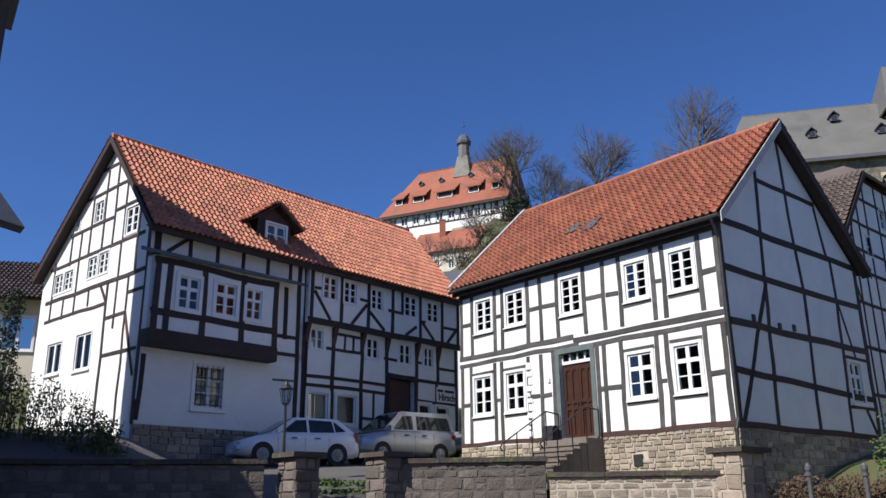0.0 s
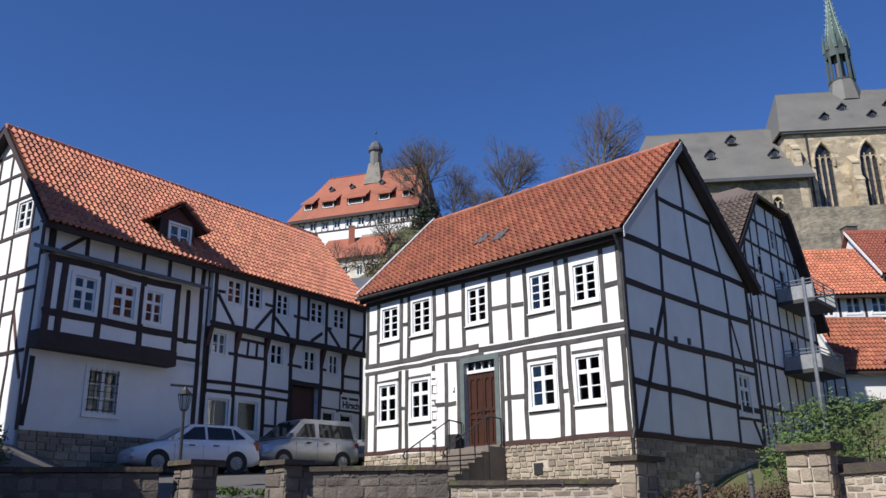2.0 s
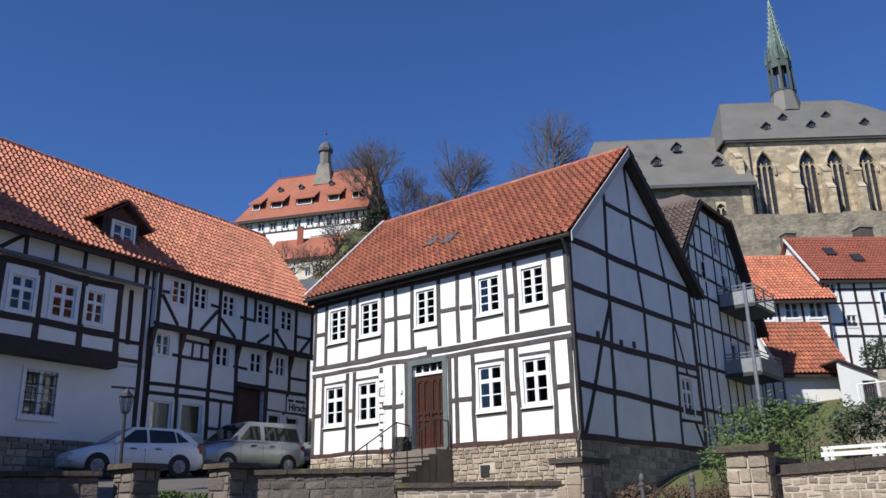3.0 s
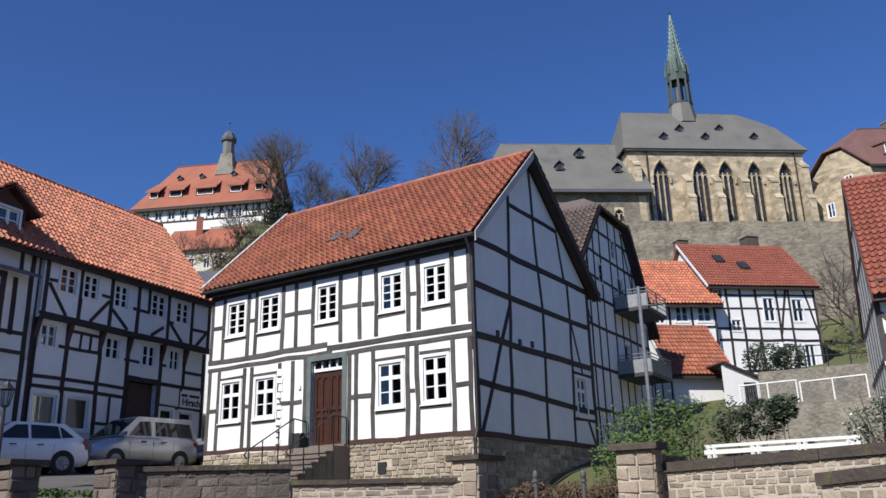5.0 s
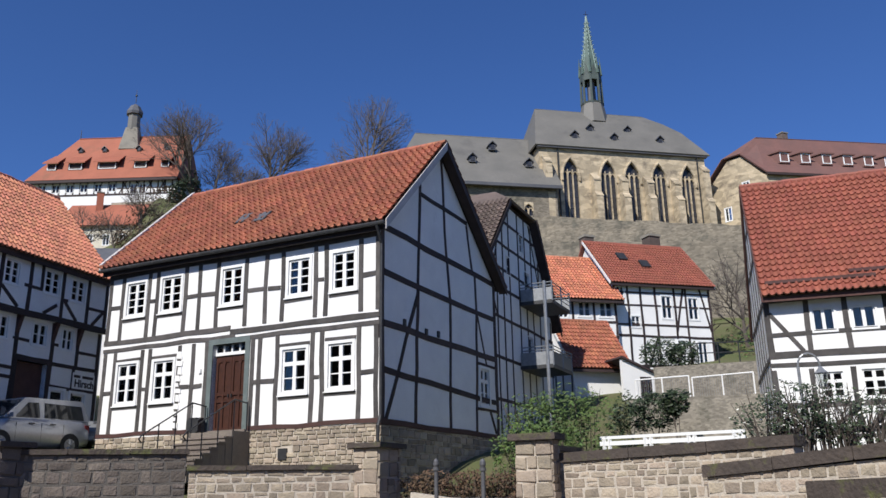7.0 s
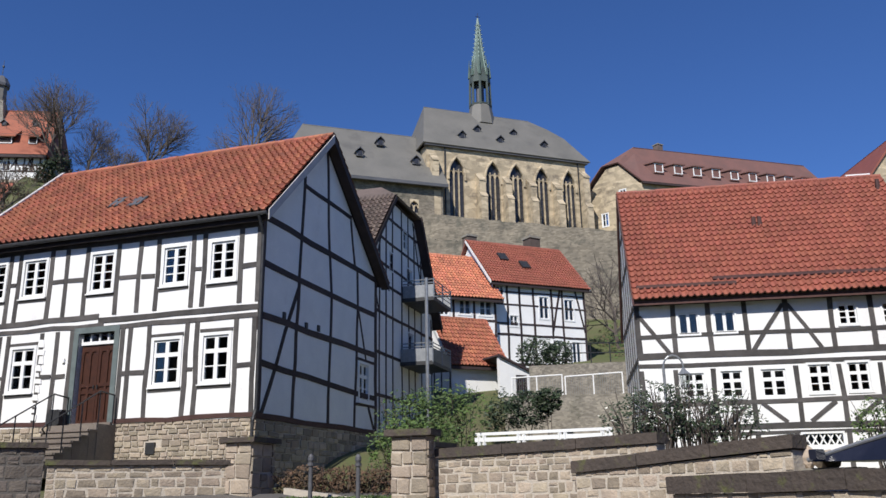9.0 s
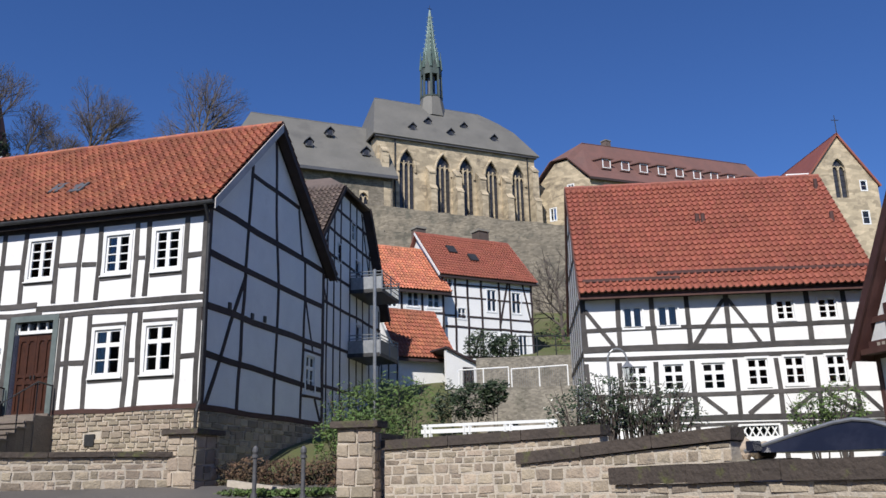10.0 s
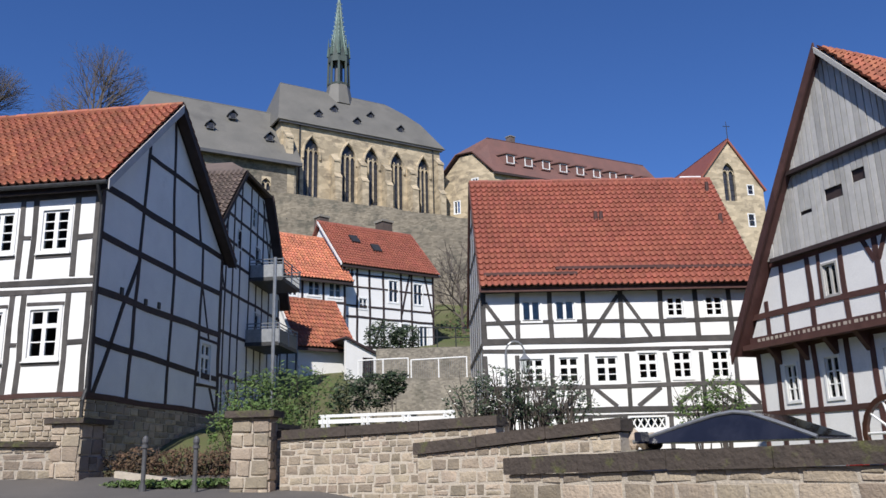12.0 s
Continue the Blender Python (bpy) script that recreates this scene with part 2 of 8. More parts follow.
def tube(bm, p, q, r0, r1, sides=8, cap=True):
    p, q = Vector(p), Vector(q)
    axis = (q - p).normalized()
    side = axis.orthogonal().normalized()
    other = axis.cross(side)
    rings = []
    for c, r in ((p, r0), (q, r1)):
        rings.append([bm.verts.new(c + (side * math.cos(k * 2 * math.pi / sides) + other * math.sin(k * 2 * math.pi / sides)) * r) for k in range(sides)])
    for k in range(sides):
        j = (k + 1) % sides
        bm.faces.new((rings[0][k], rings[0][j], rings[1][j], rings[1][k]))
    if cap:
        bm.faces.new(rings[0][::-1])
        bm.faces.new(rings[1])


class Plan:
    """A building's own axes: u along its front, v into its depth, z up from the world's zero. grow stretches it from the eye's height."""

    def __init__(self, at, az_u, az_v, grow=1.0):
        self.at, self.eu, self.ev, self.grow = Vector((at[0], at[1], 0)), way(az_u), way(az_v), grow

    def w(self, u, v, z):
        p = self.at + (self.eu * u + self.ev * v) * self.grow
        p.z = 1.6 + (z - 1.6) * self.grow
        return p

    def front(self, u, z, out=0.0):
        return self.w(u, -out, z)

    def gable(self, v, z, out=0.0):
        return self.w(-out, v, z)

    def face(self, v0=0.0):
        return lambda u, z, out=0.0: self.w(u, v0 - out, z)

    def side(self, u0, sign=-1):
        return lambda v, z, out=0.0: self.w(u0 + sign * out, v, z)


def clip(poly, a, b, c):
    """The part of a convex polygon where a*x + b*z <= c."""
    out = []
    for i, p in enumerate(poly):
        q = poly[(i + 1) % len(poly)]
        dp, dq = a * p[0] + b * p[1] - c, a * q[0] + b * q[1] - c
        if dp <= 0:
            out.append(p)
        if (dp < 0 < dq) or (dq < 0 < dp):
            t = dp / (dp - dq)
            out.append((p[0] + (q[0] - p[0]) * t, p[1] + (q[1] - p[1]) * t))
    return out


def wall(f, outline, holes, thick, material, parent, name="wall", label=""):
    """A wall with thickness and openings that go through it; the outline is a convex polygon, counter-clockwise."""
    xs = sorted({p[0] for p in outline} | {h[i] for h in holes for i in (0, 2)})
    zs = sorted({p[1] for p in outline} | {h[i] for h in holes for i in (1, 3)})
    bm = bmesh.new()
    edges = []
    for i, p in enumerate(outline):
        q = outline[(i + 1) % len(outline)]
        nx, nz = q[1] - p[1], p[0] - q[0]
        edges.append((nx, nz, nx * p[0] + nz * p[1]))
    for x0, x1 in zip(xs, xs[1:]):
        for z0, z1 in zip(zs, zs[1:]):
            cx, cz = (x0 + x1) / 2, (z0 + z1) / 2
            if any(h[0] < cx < h[2] and h[1] < cz < h[3] for h in holes):
                continue
            poly = [(x0, z0), (x1, z0), (x1, z1), (x0, z1)]
            for e in edges:
                poly = clip(poly, *e) if len(poly) > 2 else []
            if len(poly) > 2:
                for o in (0.0, -thick):
                    bm.faces.new([bm.verts.new(f(x, z, o)) for x, z in poly])
    for x0, z0, x1, z1 in holes:
        for (xa, za), (xb, zb) in (((x0, z0), (x1, z0)), ((x1, z0), (x1, z1)), ((x1, z1), (x0, z1)), ((x0, z1), (x0, z0))):
            bm.faces.new([bm.verts.new(p) for p in (f(xa, za, 0), f(xb, zb, 0), f(xb, zb, -thick), f(xa, za, -thick))])
    for i, p in enumerate(outline):
        q = outline[(i + 1) % len(outline)]
        bm.faces.new([bm.verts.new(r) for r in (f(*p, 0), f(*q, 0), f(*q, -thick), f(*p, -thick))])
    bmesh.ops.remove_doubles(bm, verts=bm.verts, dist=0.0005)
    return built(name, bm, material, parent, label)


def beam(f, x0, z0, x1, z1, w, material, parent, proud=0.022, wob=0.028, name="timber"):
    """A hewn timber on a face: a strip with uneven edges, let into the wall and a little proud of it."""
    bm = bmesh.new()
    d = Vector((x1 - x0, z1 - z0))
    n = max(1, min(6, int(d.length / 0.8)))
    d.normalize()
    s = Vector((-d.y, d.x))
    rows = []
    length = math.hypot(x1 - x0, z1 - z0)
    for i in range(n + 1):
        c = Vector((x0, z0)) + d * (length * i / n)
        off = random.uniform(-wob, wob) if 0 < i < n else 0
        ws = [w / 2 * random.uniform(0.88, 1.1) for _ in range(2)]
        rows.append([bm.verts.new(f(*(c + s * (k * ws[(k + 1) // 2] + off)), o)) for k, o in ((-1, -0.05), (-1, proud), (1, proud), (1, -0.05))])
    for r, t in zip(rows, rows[1:]):
        for k in range(4):
            j = (k + 1) % 4
            bm.faces.new((r[k], r[j], t[j], t[k]))
    bm.faces.new(rows[0][::-1])
    bm.faces.new(rows[-1])
    return built(name, bm, material, parent)


def window(f, x0, z0, x1, z1, cols, rows, parent, casing=0.07, split=0.0, sill=True, proud=0.03, frame_mat=None, back=None, deep=0.10, casing_mat=None):
    """A casement window in an opening: casing, sash frames, glazing bars and separate panes. split: where a transom parts an upper row, as a share of the height."""
    frame_mat = frame_mat or paint
    bm = bmesh.new()
    for a, b, c, d in ((x0 - casing, x1 + casing, z1, z1 + casing), (x0 - casing, x1 + casing, z0 - casing, z0), (x0 - casing, x0, z0, z1), (x1, x1 + casing, z0, z1)):
        slab(bm, f, a, b, c, d, -0.06, proud)
    if sill:
        slab(bm, f, x0 - casing - 0.03, x1 + casing + 0.03, z0 - casing - 0.03, z0 - casing + 0.003, -0.03, proud + 0.05)
    ob = built("window", bm, casing_mat or frame_mat, parent)
    bm = bmesh.new()
    w, h = x1 - x0, z1 - z0
    st = min(0.06, w * 0.08)
    fields = []
    zones = [(z0, z1, rows)] if not split else [(z0, z0 + h * (1 - split), rows), (z0 + h * (1 - split), z1, 1)]
    for za, zb, n in zones:
        for c in range(cols):
            xa, xb = x0 + w * c / cols, x0 + w * (c + 1) / cols
            slab(bm, f, xa, xa + st, za, zb, -deep, -0.02)
            slab(bm, f, xb - st, xb, za, zb, -deep, -0.02)
            slab(bm, f, xa + st, xb - st, za, za + st, -deep, -0.02)
            slab(bm, f, xa + st, xb - st, zb - st, zb, -deep, -0.02)
            for r in range(n):
                pa, pb = za + st + (zb - za - 2 * st) * r / n, za + st + (zb - za - 2 * st) * (r + 1) / n
                if r:
                    slab(bm, f, xa + st, xb - st, pa - 0.016, pa + 0.016, -deep + 0.01, -0.03)
                fields.append((xa + st, xb - st, pa, pb))
    built("sash_frame", bm, frame_mat, ob)
    for xa, xb, pa, pb in fields:
        bm = bmesh.new()
        tilt = random.uniform(-0.006, 0.006)
        prism(bm, lambda x, z, o: f(x, z, o + (tilt if z > (pa + pb) / 2 else 0)), [(xa, pa), (xb, pa), (xb, pb), (xa, pb)], -deep * 0.62 - 0.004, -deep * 0.62)
        built("pane", bm, pane_glass, ob)
    if back:
        bm = bmesh.new()
        n = 10
        for k in range(n):
            xa, xb = x0 + w * k / n, x0 + w * (k + 1) / n
            o = -0.115 - 0.012 * (k % 2)
            prism(bm, f, [(xa, z0), (xb, z0), (xb, z0 + h * back), (xa, z0 + h * back)], o - 0.005, o)
        built("curtain", bm, curtain, ob, "white curtain behind the glass")
    return ob


def pantile():
    """One S-shaped clay tile: 0.235 wide, 0.38 long, lying in x (across), y (up the slope), z (off the roof)."""
    bm = bmesh.new()
    xs = (0.0, 0.05, 0.10, 0.15, 0.20, 0.235)
    hs = (0.06, 0.008, 0.0, 0.018, 0.084, 0.07)
    low = [bm.verts.new((x, 0, h + 0.058)) for x, h in zip(xs, hs)]
    top = [bm.verts.new((x, 0.38, h - 0.004)) for x, h in zip(xs, hs)]
    lip = [bm.verts.new((x, 0.004, h + 0.004)) for x, h in zip(xs, hs)]
    for i in range(5):
        bm.faces.new((low[i], low[i + 1], top[i + 1], top[i]))
        bm.faces.new((lip[i], lip[i + 1], low[i + 1], low[i]))
    me = bpy.data.meshes.new("tile")
    bm.to_mesh(me)
    bm.free()
    for p in me.polygons:
        p.use_smooth = False
    return me


TILE = pantile()
TILE_V = [v.co.copy() for v in TILE.vertices]
TILE_F = [tuple(p.vertices) for p in TILE.polygons]
tile_meshes = {}


def tiled(parent, e0, e1, r0, r1, material, singles=0, step=0.21, gauge=0.31, size=1.0, skip=None):
    """Lay courses of tiles on the slope between the eave e0-e1 and the ridge r0-r1. The lowest `singles` courses are pieces of their own."""
    step, gauge = step * size, gauge * size
    e0, e1, r0, r1 = (Vector(p) for p in (e0, e1, r0, r1))
    along = (e1 - e0).normalized()
    up = (r0 - e0) - along * (r0 - e0).dot(along)
    rise = up.length
    up.normalize()
    nrm = along.cross(up)
    if nrm.z < 0:
        nrm = -nrm
    verts, faces = [], []
    if material.name not in tile_meshes:
        me = TILE.copy()
        me.materials.append(material)
        tile_meshes[material.name] = me
    courses = int(rise / gauge)
    gauge = (rise - 0.06) / courses
    for c in range(courses + 1):
        t = min(c * gauge, rise - 0.3 * size)
        k = t / rise
        a = (e0 + (r0 - e0) * k - e0).dot(along)
        b = (e0 + (e1 - e0) + (r1 - e1) * k - e0).dot(along)
        n = max(1, int(round((b - a) / step)))
        for i in range(n):
            sag = 0.02 * math.sin(i * 0.21 + c * 0.13) + random.uniform(-0.006, 0.006)
            o = e0 + along * (a + (b - a) * i / n) + up * (t - 0.04) + nrm * (0.03 + sag * 0.5)
            if skip and skip(o):
                continue
            turn = random.uniform(-0.012, 0.012)
            x = (along + up * turn) * size
            m = Matrix(((x.x, up.x * size, nrm.x * size, o.x), (x.y, up.y * size, nrm.y * size, o.y), (x.z, up.z * size, nrm.z * size, o.z), (0, 0, 0, 1)))
            if c < singles:
                ob = new("tile", tile_meshes[material.name])
                ob.parent = parent
                ob.matrix_parent_inverse = parent_inverse(parent)
                ob.matrix_basis = m
            else:
                base = len(verts)
                verts += [m @ v for v in TILE_V]
                faces += [tuple(base + q for q in f) for f in TILE_F]
    me = bpy.data.meshes.new("tiling")
    me.from_pydata(verts, [], faces)
    me.materials.append(material)
    return tagged(under(new("tiling", me), parent), kind="stuff")


def parent_inverse(parent):
    m = Matrix()
    top = parent
    while top:
        m = top.matrix_parent_inverse @ Matrix.LocRotScale(top.location, top.rotation_euler, None) @ m if top.parent else Matrix.LocRotScale(top.location, top.rotation_euler, None) @ m
        top = top.parent
    return m.inverted()


def under(ob, parent):
    ob.parent = parent
    ob.matrix_parent_inverse = parent_inverse(parent)
    return ob


def deck(name, parent, pts, thick, material, label=""):
    """A roof slab from its upper face's corners."""
    pts = [Vector(p) for p in pts]
    n = (pts[1] - pts[0]).cross(pts[2] - pts[0]).normalized()
    if n.z < 0:
        n = -n
    bm = bmesh.new()
    a = [bm.verts.new(p) for p in pts]
    b = [bm.verts.new(p - n * thick) for p in pts]
    bm.faces.new(a)
    bm.faces.new(b[::-1])
    for i in range(len(pts)):
        j = (i + 1) % len(pts)
        bm.faces.new((a[i], b[i], b[j], a[j]))
    return built(name, bm, material, parent, label)


def board(name, parent, p, q, wide, thick, material, label=""):
    """A plank from p to q, wide in z, thick sideways."""
    p, q = Vector(p), Vector(q)
    side = Vector((0, 0, 1)).cross(q - p).normalized() * thick / 2
    up = Vector((0, 0, wide / 2))
    bm = bmesh.new()
    hexa(bm, [p - side - up, p + side - up, p + side + up, p - side + up, q - side - up, q + side - up, q + side + up, q - side + up])
    return built(name, bm, material, parent, label)


def ridge_caps(parent, p, q, material, size=0.13):
    p, q = Vector(p), Vector(q)
    n = max(2, int((q - p).length / 0.36))
    step = (q - p) / n
    bm = bmesh.new()
    tube(bm, (0, 0, 0), step * 1.08 + Vector((0, 0, 0.012)), size * 1.05, size * 0.95, 8)
    me = mesh_of("ridge_tile", bm, material)
    for i in range(n):
        ob = new("ridge_tile", me)
        ob.parent = parent
        ob.matrix_parent_inverse = parent_inverse(parent)
        ob.matrix_basis = Matrix.Translation(p + step * i + Vector((0, 0, random.uniform(-0.012, 0.012))))


# ---- ground ----
def ground_z(x, y):
    r = math.hypot(x, y)
    az = math.degrees(math.atan2(x, y))
    z = float(np.interp(r, (0, 6, 14, 17, 20, 23, 27, 33, 40, 48, 56, 70, 90, 101, 112, 125, 150, 220, 400, 900), (0, 0.25, 1.1, 1.3, 2.0, 2.4, 2.78, 3.2, 5.2, 7.6, 9.3, 14, 22, 27.5, 31.5, 37, 46, 50, 40, 20)))
    if abs(az) > 100:
        z = float(np.interp(r, (0, 30, 200, 900), (0, -1.0, -6, -12)))
    low = max(0.0, min(1.0, (az - 34) / 12)) * max(0.0, min(1.0, (r - 8) / 4)) * max(0.0, min(1.0, (46 - r) / 14))
    z -= 0.45 * low * (z - 0.2) if r < 46 else 0
    if r > 88 and 1 < az < 24:
        z += 8 * min(1.0, (r - 88) / 22) * min(1.0, (24 - az) / 5) * min(1.0, (az - 1) / 3)
    if az > 48 and r > 60:
        z *= 1 - 0.3 * min(1.0, (az - 48) / 10) * min(1.0, (r - 60) / 25)
    left = max(0.0, min(1.0, (-16 - az) / 5)) * max(0.0, min(1.0, (r - 20) / 4)) * max(0.0, min(1.0, (60 - r) / 20))
    yard = max(0.0, min(1.0, (az - 1) / 4)) * max(0.0, min(1.0, (31 - az) / 4)) * max(0.0, min(1.0, (r - 18) / 2)) * max(0.0, min(1.0, (29 - r) / 3))
    west = max(0.0, min(1.0, (-9 - az) / 8)) * max(0.0, min(1.0, (r - 50) / 25)) if az > -100 else 0.0
    return (z + 1.0 * left - 0.85 * yard) * (1 - 0.5 * west)


def make_ground():
    radii = [0.5, 2, 4, 6, 8, 10, 12, 13, 14, 15, 16, 17, 18, 19, 20, 21, 22, 23, 24, 25, 26, 27, 28, 30, 32, 34, 36, 38, 40, 43, 46, 50, 54, 58, 64, 70, 76, 82, 88, 94, 100, 104, 108, 112, 118, 125, 135, 150, 180, 220, 300, 400, 600, 900, 2500]
    steps = 180
    bm = bmesh.new()
    centre = bm.verts.new((0, 0, 0))
    rings = []
    for r in radii:
        ring = []
        for k in range(steps):
            a = 2 * math.pi * k / steps
            x, y = r * math.sin(a), r * math.cos(a)
            z = ground_z(x, y)
            if r > 34:
                z += noise.noise(Vector((x * 0.09, y * 0.09, 0))) * min(1.2, (r - 34) * 0.05)
            ring.append(bm.verts.new((x, y, z)))
        rings.append(ring)
    for k in range(steps):
        bm.faces.new((centre, rings[0][k], rings[0][(k + 1) % steps]))
    for i, (p, q) in enumerate(zip(rings, rings[1:])):
        for k in range(steps):
            j = (k + 1) % steps
            f = bm.faces.new((p[k], q[k], q[j], p[j]))
            f.smooth = True
            az = (k + 0.5) * 360 / steps
            if radii[i] >= 19 and az < 180 or radii[i] > 30:
                f.material_index = 1
    ob = part("ground", bm, asphalt)
    ob.data.materials.append(grass)
    return tagged(ob, "asphalt street rising to a grassy hillside", "ground", kind="structure")


make_ground()


# ---- stone pieces ----
def block_meshes(material):
    out = []
    for k in range(8):
        bm = bmesh.new()
        r = random.uniform
        back = [bm.verts.new((sx * 0.5, sz * 0.5, -0.5)) for sx, sz in ((-1, -1), (1, -1), (1, 1), (-1, 1))]
        mid = [bm.verts.new((sx * r(0.45, 0.52), sz * r(0.43, 0.53), 0.1)) for sx, sz in ((-1, -1), (1, -1), (1, 1), (-1, 1))]
        top = [bm.verts.new((sx * r(0.38, 0.49), sz * r(0.35, 0.48), r(0.42, 0.54))) for sx, sz in ((-1, -1), (1, -1), (1, 1), (-1, 1))]
        bm.faces.new(back[::-1])
        for a, b in ((back, mid), (mid, top)):
            for i in range(4):
                j = (i + 1) % 4
                bm.faces.new((a[i], a[j], b[j], b[i]))
        c = bm.verts.new((r(-0.2, 0.2), r(-0.2, 0.2), r(0.46, 0.57)))
        for i in range(4):
            bm.faces.new((top[i], top[(i + 1) % 4], c))
        out.append(mesh_of("stone", bm, material))
    return out


BLOCKS = block_meshes(stone)
SHADED_BLOCKS = block_meshes(stone_shaded)


def lay_stones(parent, f, a0, a1, low, high, course=0.17, mean=0.3, proud=0.03, gap=0.02, depth=0.1, holes=(), blocks=None):
    """Courses of rubble on a face f(a, z, out) from a0 to a1; low and high are heights or functions of a."""
    lo = low if callable(low) else (lambda a: low)
    hi = high if callable(high) else (lambda a: high)
    bottom, top = min(lo(a0), lo(a1)), max(hi(a0), hi(a1))
    z = bottom
    count = 0
    while z < top - 0.04:
        h = min(course * random.uniform(0.7, 1.35), top - z)
        if top - z - h < 0.06:
            h = top - z
        a = a0 - random.uniform(0, mean * 0.3)
        while a < a1 - 0.02:
            w = mean * random.uniform(0.55, 1.6)
            b = min(a + w, a1)
            if a1 - b < 0.1:
                b = a1
            s = max(a, a0)
            c = (s + b) / 2
            z0, z1 = max(z, lo(c)), min(z + h, hi(c))
            if z1 - z0 > 0.05 and b - s > 0.05 and not any(s < q[2] and b > q[0] and z0 < q[3] and z1 > q[1] for q in holes):
                zs = [(z0, z1)]
                if z1 - z0 > 0.15 and b - s < 0.3 and random.random() < 0.3:
                    m = z0 + (z1 - z0) * random.uniform(0.4, 0.6)
                    zs = [(z0, m), (m, z1)]
                for za, zb in zs:
                    o = f(c, (za + zb) / 2, 0)
                    x = f(b, (za + zb) / 2, 0) - f(s, (za + zb) / 2, 0)
                    y = f(c, zb, 0) - f(c, za, 0)
                    n = x.cross(y).normalized()
                    if (f(c, za, 1) - f(c, za, 0)).dot(n) < 0:
                        n = -n
                    n = n * depth
                    x, y = x + y.normalized() * x.length * random.uniform(-0.05, 0.05), y + x.normalized() * y.length * random.uniform(-0.08, 0.08)
                    o = o + y.normalized() * random.uniform(-0.008, 0.008)
                    x = x * (1 - gap / x.length)
                    y = y * (1 - gap / y.length)
                    o = o + n.normalized() * (proud - depth * 0.5)
                    ob = new("stone", (blocks or BLOCKS)[random.randrange(8)])
                    ob.parent = parent
                    ob.matrix_parent_inverse = parent_inverse(parent)
                    ob.matrix_basis = Matrix(((x.x, y.x, n.x, o.x), (x.y, y.y, n.y, o.y), (x.z, y.z, n.z, o.z), (0, 0, 0, 1)))
                    count += 1
            a = b
        z += h
    return count


# ---- the white house with the red roof and the brown door ----
def timbered(f, uprights, rails, material, parent, wide=0.16):
    for u, z0, z1, *w in uprights:
        beam(f, u + random.uniform(-0.015, 0.015), z0, u + random.uniform(-0.02, 0.02), z1, w[0] if w else wide, material, parent)
    for u0, u1, z, *w in rails:
        beam(f, u0, z, u1, z + random.uniform(-0.02, 0.02), w[0] if w else wide, material, parent, proud=0.026)


